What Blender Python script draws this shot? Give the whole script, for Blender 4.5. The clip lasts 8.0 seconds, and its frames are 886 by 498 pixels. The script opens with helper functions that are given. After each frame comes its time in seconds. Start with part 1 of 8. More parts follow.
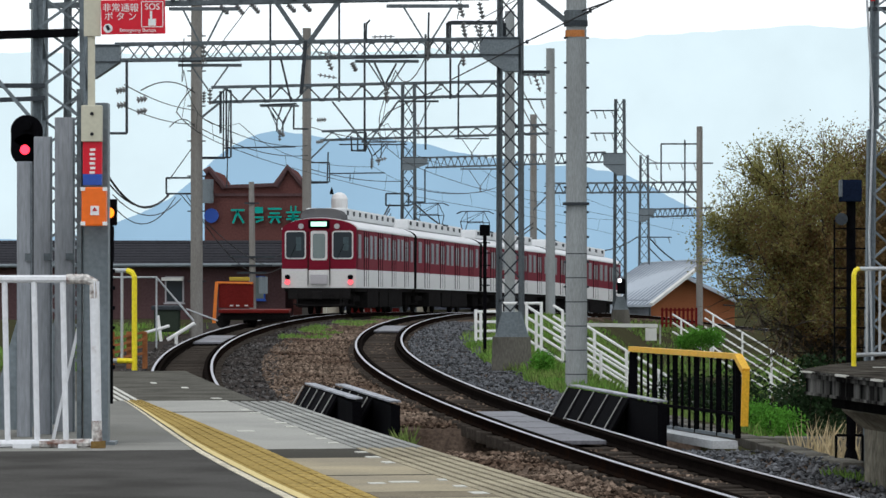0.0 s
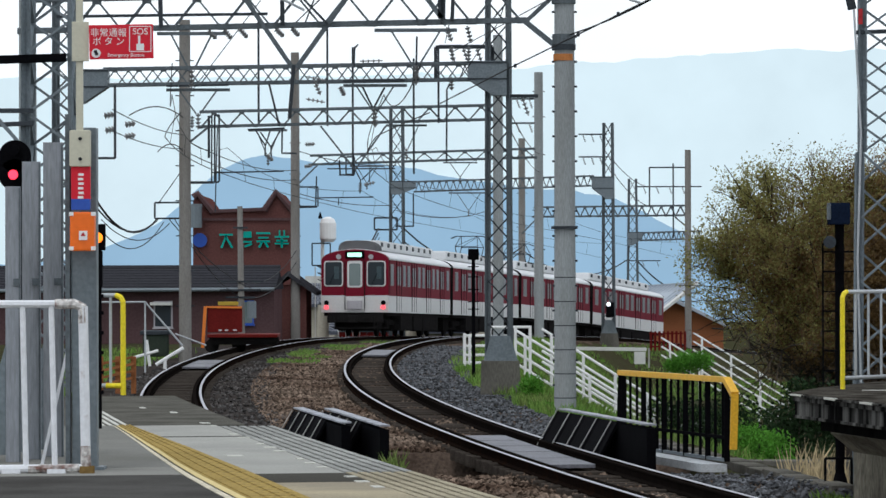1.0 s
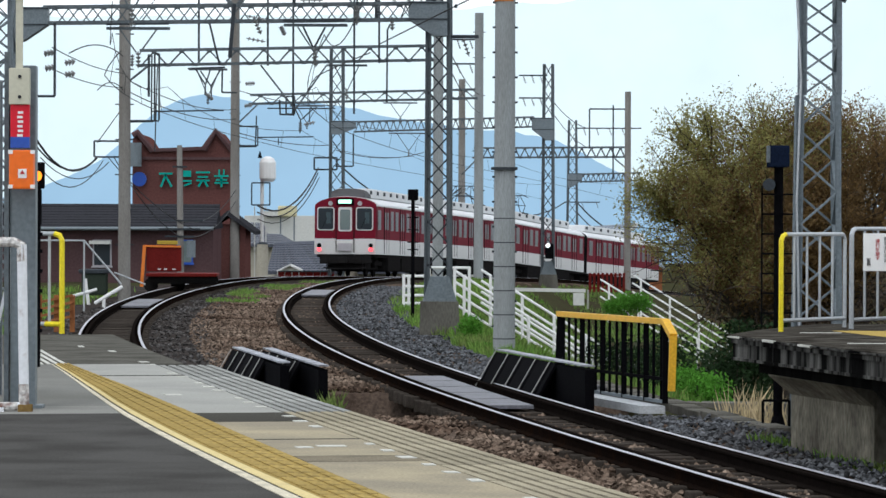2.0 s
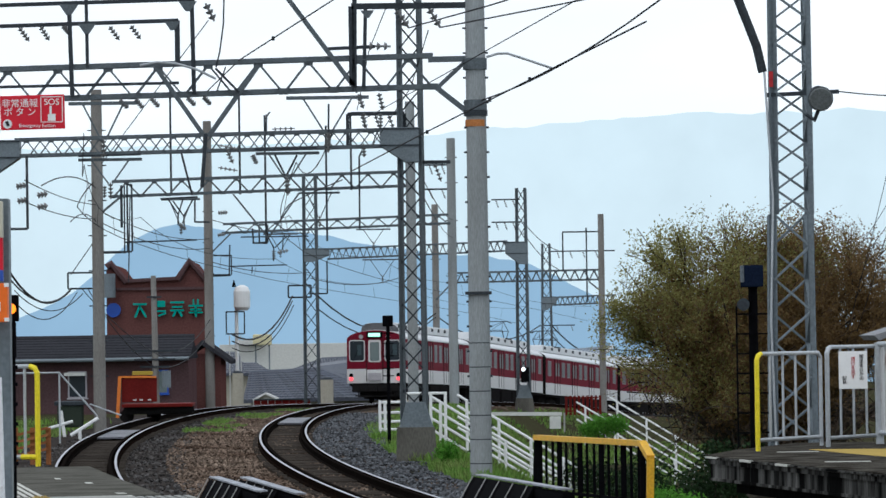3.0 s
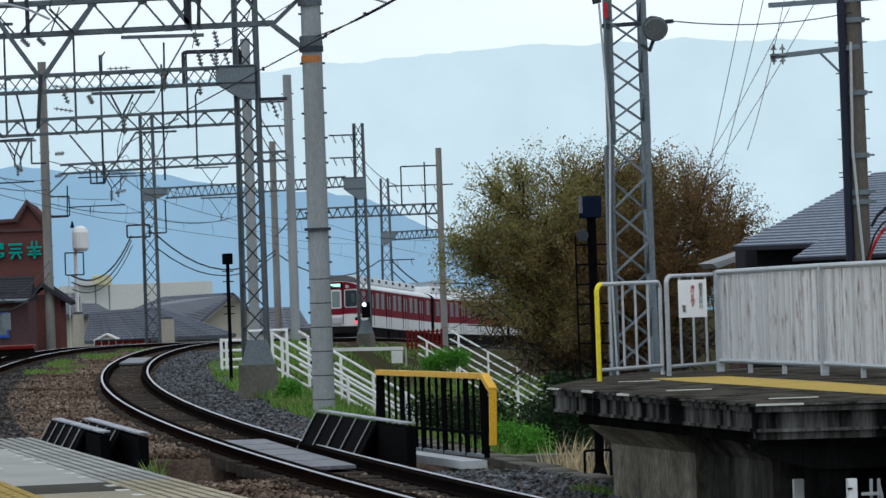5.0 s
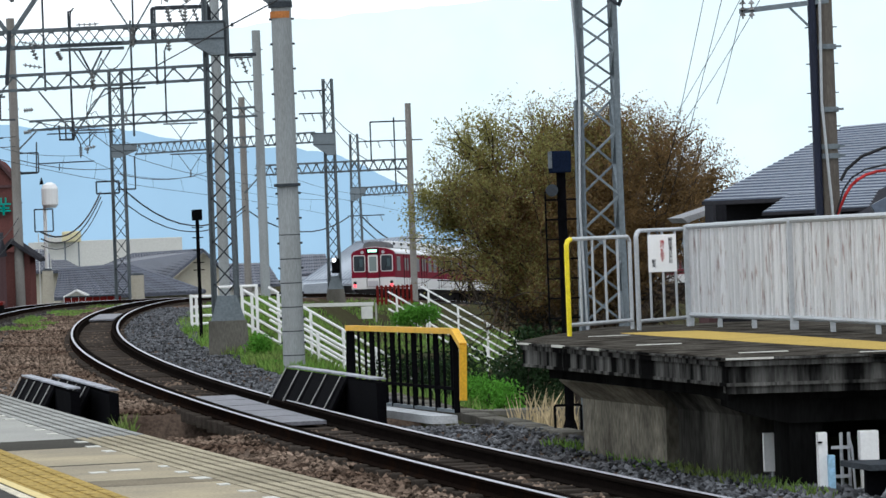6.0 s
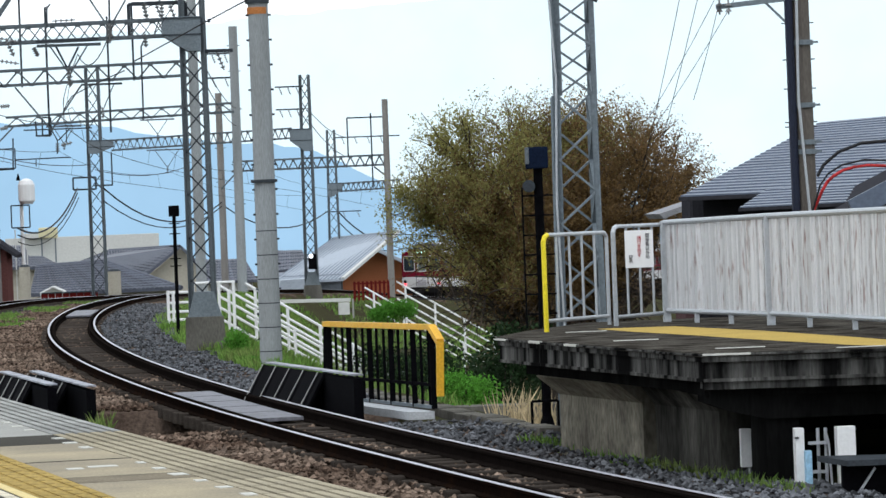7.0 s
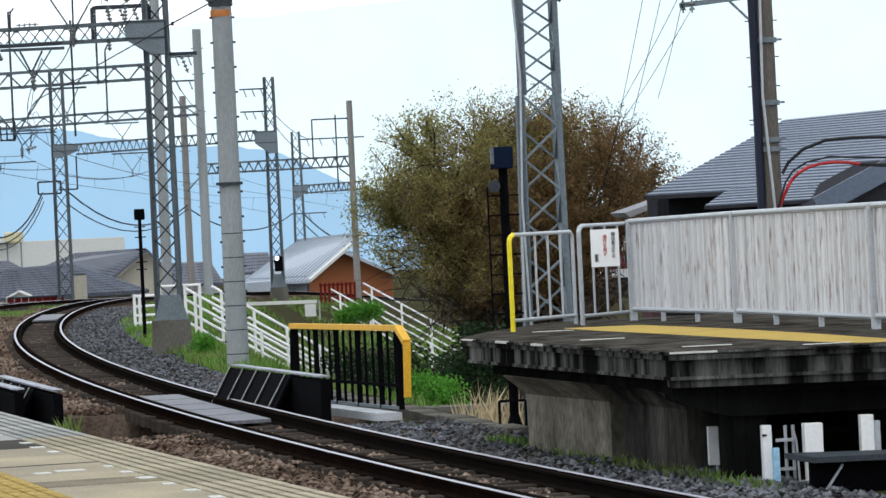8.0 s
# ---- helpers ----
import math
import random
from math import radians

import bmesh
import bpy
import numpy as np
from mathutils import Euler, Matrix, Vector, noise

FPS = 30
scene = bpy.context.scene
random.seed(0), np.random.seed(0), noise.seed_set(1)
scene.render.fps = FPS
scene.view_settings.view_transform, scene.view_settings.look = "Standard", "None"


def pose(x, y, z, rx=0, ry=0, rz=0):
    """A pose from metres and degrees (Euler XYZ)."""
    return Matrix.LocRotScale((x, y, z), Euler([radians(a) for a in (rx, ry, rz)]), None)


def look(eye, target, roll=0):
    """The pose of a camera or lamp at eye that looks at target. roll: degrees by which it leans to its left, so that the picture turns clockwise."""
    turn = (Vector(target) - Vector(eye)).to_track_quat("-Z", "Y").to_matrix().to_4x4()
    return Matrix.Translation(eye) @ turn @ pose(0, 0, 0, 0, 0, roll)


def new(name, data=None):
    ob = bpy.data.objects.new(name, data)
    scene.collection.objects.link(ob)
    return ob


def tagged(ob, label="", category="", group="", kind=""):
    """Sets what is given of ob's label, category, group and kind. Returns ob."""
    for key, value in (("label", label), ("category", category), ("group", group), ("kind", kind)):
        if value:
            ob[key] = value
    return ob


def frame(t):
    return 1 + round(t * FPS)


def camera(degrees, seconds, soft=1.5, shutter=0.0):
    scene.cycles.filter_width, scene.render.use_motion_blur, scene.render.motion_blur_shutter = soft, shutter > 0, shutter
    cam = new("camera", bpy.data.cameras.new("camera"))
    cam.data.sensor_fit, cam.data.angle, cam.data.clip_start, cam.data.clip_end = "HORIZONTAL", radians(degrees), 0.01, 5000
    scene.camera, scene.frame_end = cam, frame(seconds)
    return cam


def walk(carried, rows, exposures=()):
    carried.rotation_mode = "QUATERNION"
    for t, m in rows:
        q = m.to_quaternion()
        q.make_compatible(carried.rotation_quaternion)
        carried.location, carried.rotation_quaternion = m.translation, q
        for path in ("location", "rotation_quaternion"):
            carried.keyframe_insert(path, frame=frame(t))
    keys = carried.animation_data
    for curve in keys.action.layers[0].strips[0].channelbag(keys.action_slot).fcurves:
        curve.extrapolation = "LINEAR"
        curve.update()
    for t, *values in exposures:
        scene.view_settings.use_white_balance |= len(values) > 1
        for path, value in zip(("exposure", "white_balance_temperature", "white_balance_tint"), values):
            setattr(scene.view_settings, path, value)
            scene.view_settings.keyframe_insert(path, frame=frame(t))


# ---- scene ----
cam = camera(12.78, 8.0)
EYE = 1.3
ROWS = [
    (0.0, 0.0, -0.016, 0.0), (0.5, -0.06, 0.23, 0.261), (1.0, -0.165, 0.332, 0.142), (1.2, -0.25, 0.16, 0.005),
    (2.3, -1.235, -0.594, -0.133), (2.5, -1.257, -0.344, -0.009), (2.7, -1.262, 0.75, 0.3), (3.0, -1.403, 1.284, 0.834),
    (3.5, -1.538, 1.227, 1.553), (4.0, -1.708, 0.918, 1.943), (4.5, -2.384, 0.569, 1.889), (5.0, -3.719, 0.29, 1.978),
    (5.2, -3.85, 0.115, 2.0), (6.3, -4.26, -0.43, 2.22), (6.5, -4.317, -0.436, 2.234), (7.0, -4.492, -0.445, 2.199), (7.5, -4.651, -0.434, 2.478),
    (8.0, -4.99, -0.456, 2.741),
]
EXPOSURES = [(0.0, -0.03, 6250, 9), (0.6, -0.06, 6200, 9), (1.2, -0.13, 6100, 9), (2.5, 0.25, 6150, 9), (3.0, -0.15, 5950, 8), (3.5, -0.48, 5700, 6), (4.0, -0.5, 5600, 5), (4.6, -0.46, 5650, 5), (5.0, -0.27, 5850, 6), (6.3, 0.25, 6100, 9), (8.0, 0.27, 6100, 9)]
walk(cam, [(t, pose(0, 0, EYE, 90 + pitch, roll, yaw)) for t, yaw, pitch, roll in ROWS], EXPOSURES)

# ---- daylight: a bright overcast sky with a soft, high sun ----
world = bpy.data.worlds.new("sky")
scene.world = world
world.use_nodes = True
wn, wl = world.node_tree.nodes, world.node_tree.links
wn.clear()
sky = wn.new("ShaderNodeTexSky")
sky.sky_type, sky.sun_disc = "NISHITA", False
sky.sun_elevation, sky.sun_rotation = radians(52), radians(200)
sky.air_density, sky.dust_density = 1.0, 2.5
geo = wn.new("ShaderNodeTexCoord")
sep = wn.new("ShaderNodeSeparateXYZ")
ramp = wn.new("ShaderNodeValToRGB")
ramp.color_ramp.elements[0].position, ramp.color_ramp.elements[0].color = 0.0, (10.6, 11.9, 12.5, 1)
ramp.color_ramp.elements[1].position, ramp.color_ramp.elements[1].color = 0.07, (12.5, 12.7, 12.7, 1)
zenith = ramp.color_ramp.elements.new(0.55)
zenith.color = (10.0, 10.3, 10.6, 1)
cloud = wn.new("ShaderNodeTexNoise")
cloud.inputs["Scale"].default_value, cloud.inputs["Detail"].default_value = 6.0, 5.0
mapping = wn.new("ShaderNodeMapping")
mapping.inputs["Scale"].default_value = (1.0, 1.0, 3.5)
veil = wn.new("ShaderNodeMapRange")
veil.inputs["From Min"].default_value, veil.inputs["From Max"].default_value = 0.35, 0.65
veil.inputs["To Min"].default_value, veil.inputs["To Max"].default_value = 0.86, 1.0
mix = wn.new("ShaderNodeMixRGB")
bg = wn.new("ShaderNodeBackground")
bg.inputs["Strength"].default_value = 0.1
out = wn.new("ShaderNodeOutputWorld")
wl.new(geo.outputs["Generated"], sep.inputs[0])
wl.new(sep.outputs["Z"], ramp.inputs["Fac"])
wl.new(geo.outputs["Generated"], mapping.inputs["Vector"])
wl.new(mapping.outputs[0], cloud.inputs["Vector"])
wl.new(cloud.outputs["Fac"], veil.inputs["Value"])
wl.new(veil.outputs[0], mix.inputs["Fac"])
wl.new(sky.outputs[0], mix.inputs["Color1"])
wl.new(ramp.outputs["Color"], mix.inputs["Color2"])
wl.new(mix.outputs[0], bg.inputs["Color"])
wl.new(bg.outputs[0], out.inputs["Surface"])
sun = new("sun", bpy.data.lights.new("sun", "SUN"))
sun.data.energy, sun.data.angle, sun.data.color = 0.75, radians(14), (1.0, 0.96, 0.9)
sun.matrix_world = look((0, 0, 60), (14, 30, 0))


# ---- materials ----
def mat(name, color, rough=0.6, metal=0.0, var=0.25, scale=3.0, fine=40.0, bump=0.2, tint=None, stain=0.0, emit=0.0, stretch=(1, 1, 1), each=0.0):
    """A surface with stains at one scale and grain at another; tint is the colour of the stains."""
    m = bpy.data.materials.new(name)
    m.use_nodes = True
    n, l = m.node_tree.nodes, m.node_tree.links
    b = n["Principled BSDF"]
    b.inputs["Roughness"].default_value, b.inputs["Metallic"].default_value = rough, metal
    b.inputs["Specular IOR Level"].default_value = 0.5 if rough < 0.3 else 0.25 if rough < 0.58 else 0.03 if rough < 0.62 else 0.0
    tc, mp = n.new("ShaderNodeTexCoord"), n.new("ShaderNodeMapping")
    mp.inputs["Scale"].default_value = stretch
    l.new(tc.outputs["Object"], mp.inputs["Vector"])
    big, small = n.new("ShaderNodeTexNoise"), n.new("ShaderNodeTexNoise")
    for tex, s, d in ((big, scale, 6.0), (small, fine, 3.0)):
        tex.inputs["Scale"].default_value, tex.inputs["Detail"].default_value = s, d
        l.new(mp.outputs[0], tex.inputs["Vector"])
    tint = tint or tuple(c * 0.55 for c in color)
    r1 = n.new("ShaderNodeMapRange")
    r1.inputs["From Min"].default_value, r1.inputs["From Max"].default_value = 0.5 - stain * 0.5, 0.75 - stain * 0.4
    r1.inputs["To Max"].default_value = min(1.0, var * 2.2)
    l.new(big.outputs["Fac"], r1.inputs["Value"])
    mx = n.new("ShaderNodeMixRGB")
    mx.inputs["Color1"].default_value, mx.inputs["Color2"].default_value = (*color, 1), (*tint, 1)
    l.new(r1.outputs[0], mx.inputs["Fac"])
    r2 = n.new("ShaderNodeMapRange")
    r2.inputs["From Min"].default_value, r2.inputs["From Max"].default_value = 0.25, 0.75
    grain = var if stain >= 0 else var * 0.2
    r2.inputs["To Min"].default_value, r2.inputs["To Max"].default_value = 1 - grain, 1 + grain
    l.new(small.outputs["Fac"], r2.inputs["Value"])
    hsv = n.new("ShaderNodeHueSaturation")
    l.new(mx.outputs[0], hsv.inputs["Color"])
    value = r2.outputs[0]
    if each:
        info, r3, mul = n.new("ShaderNodeObjectInfo"), n.new("ShaderNodeMapRange"), n.new("ShaderNodeMath")
        r3.inputs["To Min"].default_value, r3.inputs["To Max"].default_value = 1 - each, 1 + each
        mul.operation = "MULTIPLY"
        l.new(info.outputs["Random"], r3.inputs["Value"])
        l.new(r2.outputs[0], mul.inputs[0])
        l.new(r3.outputs[0], mul.inputs[1])
        value = mul.outputs[0]
    l.new(value, hsv.inputs["Value"])
    l.new(hsv.outputs[0], b.inputs["Base Color"])
    if bump:
        bp = n.new("ShaderNodeBump")
        bp.inputs["Strength"].default_value, bp.inputs["Distance"].default_value = bump, 0.02
        l.new(small.outputs["Fac"], bp.inputs["Height"])
        l.new(bp.outputs[0], b.inputs["Normal"])
    if emit:
        b.inputs["Emission Color"].default_value, b.inputs["Emission Strength"].default_value = (*color, 1), emit
    return m


def islands(m, spread):
    """Lets each loose piece of a joined mesh differ a little in tone."""
    n, l = m.node_tree.nodes, m.node_tree.links
    b = n["Principled BSDF"]
    g, r, h = n.new("ShaderNodeNewGeometry"), n.new("ShaderNodeMapRange"), n.new("ShaderNodeHueSaturation")
    r.inputs["To Min"].default_value, r.inputs["To Max"].default_value = 1 - spread, 1 + spread
    l.new(g.outputs["Random Per Island"], r.inputs["Value"])
    l.new(r.outputs[0], h.inputs["Value"])
    l.new(b.inputs["Base Color"].links[0].from_socket, h.inputs["Color"])
    l.new(h.outputs[0], b.inputs["Base Color"])
    return m


ASPHALT = mat("asphalt", (0.088, 0.085, 0.08), 0.9, var=0.3, scale=1.4, fine=90, tint=(0.045, 0.043, 0.04), stain=0.2)
OLD_ASPHALT = mat("old_asphalt", (0.0765, 0.0731, 0.0638), 0.92, var=0.25, scale=1.2, fine=90, tint=(0.051, 0.0485, 0.0433), stain=0.2)
SLAB = mat("concrete_slab", (0.37, 0.365, 0.335), 0.85, var=0.16, scale=1.1, fine=60, tint=(0.22, 0.22, 0.21), stain=0.2)
TAN_SLAB = mat("tan_concrete_slab", (0.4, 0.345, 0.24), 0.88, var=0.25, scale=1.3, fine=60, tint=(0.19, 0.175, 0.15), stain=0.3)
EDGE = mat("platform_edge_block", (0.33, 0.33, 0.31), 0.88, var=0.2, scale=2.0, fine=60, each=0.12, tint=(0.18, 0.18, 0.165))
GROOVE = mat("dark_groove", (0.018, 0.017, 0.016), 0.9, var=0.2)
CONCRETE = mat("weathered_concrete", (0.144, 0.1368, 0.12), 0.9, var=0.25, scale=1.5, fine=30, tint=(0.048, 0.0456, 0.0384), stain=0.25, stretch=(1, 1, 0.35))
# albedo cut far down: the shade under the facing deck is in the colour
SHADE_CONCRETE = mat("shade_dark_concrete", (0.014, 0.014, 0.0135), 0.9, var=0.3, scale=1.4, fine=20, tint=(0.003, 0.003, 0.003), stain=0.35, stretch=(2.0, 2.0, 0.35))
POLE = mat("spun_concrete", (0.31, 0.33, 0.335), 0.85, var=0.2, scale=1.6, fine=40, tint=(0.19, 0.19, 0.18), stain=0.2, stretch=(1.6, 1.6, 0.25))
POLE_BROWN = mat("weathered_pole_concrete", (0.25, 0.24, 0.225), 0.85, var=0.25, scale=1.4, fine=40, tint=(0.15, 0.13, 0.11), stain=0.2, stretch=(1.6, 1.6, 0.25))
STEEL = mat("galvanised_steel", (0.125, 0.143, 0.155), 0.6, 0.25, var=0.25, scale=2.0, fine=30, bump=0.05)
DARK_STEEL = mat("dark_painted_steel", (0.05, 0.057, 0.065), 0.6, 0.2, var=0.25, scale=2.0, fine=30, bump=0.05)
GREY_STEEL = mat("grey_painted_steel", (0.17, 0.2, 0.22), 0.5, 0.2, var=0.2, scale=1.2, fine=25, bump=0.05, tint=(0.1, 0.11, 0.115))
BLACK_STEEL = mat("black_painted_steel", (0.005, 0.005, 0.006), 0.62, 0.1, var=0.3, scale=3, fine=30, bump=0.08)
SHINY = mat("worn_plate", (0.17, 0.17, 0.19), 0.55, 0.15, var=0.35, scale=3, fine=20, tint=(0.08, 0.08, 0.085))
RAIL_HEAD = mat("polished_rail_head", (0.45, 0.44, 0.48), 0.4, 1.0, var=0.12, scale=0.5, fine=30, bump=0.0)
RAIL_SIDE = mat("rusty_rail_web", (0.0096, 0.0066, 0.0054), 0.8, var=0.35, scale=3, fine=30, tint=(0.0192, 0.0096, 0.0054))
SLEEPER = mat("weathered_sleeper", (0.0624, 0.0527, 0.0449), 0.9, var=0.25, scale=4, fine=40, each=0.22, tint=(0.0312, 0.0254, 0.0215))
GRAVEL = mat("rusty_ballast", (0.125, 0.094, 0.074), 0.95, var=0.45, scale=0.6, fine=22, bump=0.9, tint=(0.045, 0.03, 0.022), stain=0.3)
STONE_BROWN = islands(mat("brown_ballast_stone", (0.19, 0.143, 0.11), 0.95, var=0.38, scale=0.4, fine=25, tint=(0.06, 0.037, 0.026), stain=0.3), 0.8)
STONE_GREY = islands(mat("grey_ballast_stone", (0.1, 0.104, 0.112), 0.95, var=0.3, scale=0.5, fine=25, tint=(0.06, 0.056, 0.056)), 0.75)
GRAVEL_DARK = mat("dark_ballast", (0.06, 0.052, 0.048), 0.95, var=0.4, scale=0.7, fine=22, bump=0.9, tint=(0.03, 0.025, 0.022), stain=0.25)
STONE_DARK = islands(mat("dark_ballast_stone", (0.085, 0.08, 0.078), 0.95, var=0.3, scale=0.5, fine=25, tint=(0.05, 0.04, 0.034), stain=0.2), 0.7)
SOIL = mat("bare_soil_and_grass", (0.05, 0.052, 0.025), 0.95, var=0.3, scale=0.5, fine=12, bump=0.6, tint=(0.045, 0.037, 0.025), stain=0.3)
GRASS = islands(mat("fresh_grass", (0.15, 0.28, 0.055), 0.75, var=0.3, scale=0.7, fine=15, bump=0, tint=(0.2, 0.2, 0.085), stain=0.2), 0.45)
BUSH = islands(mat("bright_bush_leaf", (0.1, 0.27, 0.035), 0.6, var=0.3, scale=2, fine=15, bump=0), 0.5)
DARK_LEAF = islands(mat("dark_evergreen_leaf", (0.018, 0.035, 0.014), 0.6, var=0.3, scale=2, fine=15, bump=0), 0.45)
STRAW = islands(mat("dry_reed", (0.5, 0.4, 0.24), 0.8, var=0.25, scale=2, fine=15, bump=0), 0.3)
BUD = islands(mat("budding_leaf", (0.205, 0.135, 0.06), 0.7, var=0.15, scale=0.35, fine=8, bump=0, tint=(0.17, 0.098, 0.048), stain=0.25), 0.25)
BARK = mat("grey_brown_bark", (0.06, 0.05, 0.042), 0.9, var=0.3, scale=4, fine=30)
WHITE_PAINT = mat("white_painted_pipe", (0.78, 0.78, 0.77), 0.45, var=0.06, scale=3, fine=30, bump=0.05, tint=(0.55, 0.52, 0.48))
RUSTY_WHITE = mat("rust_spotted_white_paint", (0.74, 0.75, 0.78), 0.5, var=0.45, scale=7, fine=30, bump=0.1, tint=(0.2, 0.07, 0.03), stain=-0.3)
GALV_PIPE = mat("grey_galvanised_pipe", (0.45, 0.47, 0.49), 0.45, 0.3, var=0.12, scale=4, fine=30, bump=0.05)
YELLOW = mat("yellow_painted_pipe", (0.8, 0.65, 0.02), 0.45, var=0.12, scale=4, fine=30, bump=0.05)
AMBER = mat("amber_yellow_paint", (0.72, 0.4, 0.025), 0.5, var=0.2, scale=4, fine=30, bump=0.1, tint=(0.5, 0.3, 0.05))
TACTILE = mat("worn_tactile_yellow", (0.4, 0.29, 0.1), 0.8, var=0.25, scale=1.5, fine=50, each=0.1, tint=(0.2, 0.155, 0.075), stain=0.2)
LINE_YELLOW = mat("pale_yellow_line", (0.66, 0.54, 0.27), 0.8, var=0.15, scale=3, fine=50, tint=(0.42, 0.35, 0.22))
LINE_WHITE = mat("worn_white_line", (0.56, 0.55, 0.5), 0.8, var=0.22, scale=5, fine=60, tint=(0.3, 0.29, 0.26))
PIER = mat("pier_concrete", (0.24, 0.22, 0.175), 0.9, var=0.4, scale=1.3, fine=20, tint=(0.035, 0.033, 0.028), stain=0.3, stretch=(1, 1, 0.5))
RAIL_DARK = mat("dark_guard_rail", (0.01, 0.008, 0.007), 0.85, var=0.3, scale=3, fine=30)
TWIG = islands(mat("brown_twig", (0.15, 0.11, 0.08), 0.9, var=0.15, bump=0), 0.25)
SLAB_DIM = mat("dull_concrete_slab", (0.215, 0.212, 0.195), 0.88, var=0.2, scale=1.1, fine=60, tint=(0.13, 0.13, 0.115), stain=0.2)
SLAB_PALE_PATCH = mat("pale_patch", (0.27, 0.265, 0.245), 0.88, var=0.2, scale=1.1, fine=60, tint=(0.17, 0.17, 0.15), stain=0.2)
TAN_STAIN = mat("stained_tan_concrete", (0.22, 0.19, 0.14), 0.9, var=0.3, scale=3, fine=60, tint=(0.12, 0.11, 0.09), stain=0.2)
EDGE_TAN = mat("tan_edge_block", (0.35, 0.31, 0.225), 0.88, var=0.2, scale=2.0, fine=60, each=0.12, tint=(0.2, 0.18, 0.14))
CREAM_LINE = mat("worn_cream_line", (0.64, 0.58, 0.45), 0.85, var=0.3, scale=5, fine=60, tint=(0.3, 0.28, 0.23), stain=0.05)
WORN_SURFACE = mat("worn_grey_surface", (0.12, 0.115, 0.1), 0.92, var=0.35, scale=2.2, fine=60, tint=(0.06, 0.058, 0.05), stain=0.2)
TACTILE_BRIGHT = mat("tactile_yellow", (0.46, 0.33, 0.1), 0.8, var=0.2, scale=1.5, fine=50, tint=(0.3, 0.23, 0.09), stain=0.1)
FASCIA = mat("streaked_fascia_concrete", (0.16, 0.156, 0.145), 0.9, var=0.45, scale=1.0, fine=10, tint=(0.005, 0.005, 0.005), stain=0.42, stretch=(4.2, 4.2, 0.5))


def leafy(m, share):
    """Lets light pass through thin leaves."""
    n, l = m.node_tree.nodes, m.node_tree.links
    b, out = n["Principled BSDF"], n["Material Output"]
    thin, mix = n.new("ShaderNodeBsdfTranslucent"), n.new("ShaderNodeMixShader")
    l.new(b.inputs["Base Color"].links[0].from_socket, thin.inputs["Color"])
    mix.inputs["Fac"].default_value = share
    l.new(b.outputs[0], mix.inputs[1])
    l.new(thin.outputs[0], mix.inputs[2])
    l.new(mix.outputs[0], out.inputs["Surface"])
    return m


for m in (BUD, BUSH, GRASS):
    leafy(m, 0.45)


# ---- building helpers ----
def part(name, bm, material, parent=None, label=""):
    """Links a bmesh as one mesh object under a thing or a part."""
    me = bpy.data.meshes.new(name)
    bm.to_mesh(me)
    bm.free()
    me.materials.append(material)
    ob = new(name, me)
    ob.parent = parent
    return tagged(ob, label)


def thing(name, label, category, x=0, y=0, z=0, rz=0, group="", kind=""):
    ob = new(name)
    ob.matrix_basis = pose(x, y, z, 0, 0, rz)
    return tagged(ob, label, category, group, kind)


def box(bm, x, y, z, sx, sy, sz, turn=None, bevel=0.0):
    m = Matrix.Translation((x, y, z)) @ (turn or Matrix()) @ Matrix.Diagonal((sx, sy, sz, 1))
    made = bmesh.ops.create_cube(bm, size=1, matrix=m)["verts"]
    if bevel:
        bmesh.ops.bevel(bm, geom=list({e for v in made for e in v.link_edges}), offset=bevel, segments=2, affect="EDGES", profile=0.6)
    return bm


def aim(p, q):
    p, q = Vector(p), Vector(q)
    return Matrix.Translation((p + q) / 2) @ (q - p).to_track_quat("Z", "Y").to_matrix().to_4x4(), (q - p).length


def rod(bm, p, q, r, r2=None, n=8):
    m, length = aim(p, q)
    bmesh.ops.create_cone(bm, cap_ends=True, segments=n, radius1=r, radius2=r if r2 is None else r2, depth=length, matrix=m)
    return bm


def bar(bm, p, q, w, h):
    m, length = aim(p, q)
    bmesh.ops.create_cube(bm, size=1, matrix=m @ Matrix.Diagonal((w, h, length, 1)))
    return bm


def angle_bar(bm, p, q, w):
    """An L-shaped rolled section between two points."""
    m, length = aim(p, q)
    bmesh.ops.create_cube(bm, size=1, matrix=m @ Matrix.Diagonal((w, w * 0.18, length, 1)))
    bmesh.ops.create_cube(bm, size=1, matrix=m @ Matrix.Translation((w * 0.41, w * 0.5, 0)) @ Matrix.Diagonal((w * 0.18, w, length, 1)))
    return bm


def pipe(bm, points, r, n=8):
    """One continuous round tube through a row of points."""
    pts = [Vector(p) for p in points]
    rings = []
    for i, p in enumerate(pts):
        way = ((pts[min(i + 1, len(pts) - 1)] - p).normalized() + (p - pts[max(i - 1, 0)]).normalized()).normalized()
        side = way.cross(Vector((0.13, 0.97, 0.2))).normalized()
        up = side.cross(way)
        rings.append([bm.verts.new(p + (side * math.cos(a) + up * math.sin(a)) * r) for a in [2 * math.pi * k / n for k in range(n)]])
    for a, b in zip(rings, rings[1:]):
        for k in range(n):
            bm.faces.new((a[k], a[(k + 1) % n], b[(k + 1) % n], b[k]))
    bm.faces.new(rings[0][::-1])
    bm.faces.new(rings[-1])
    return bm


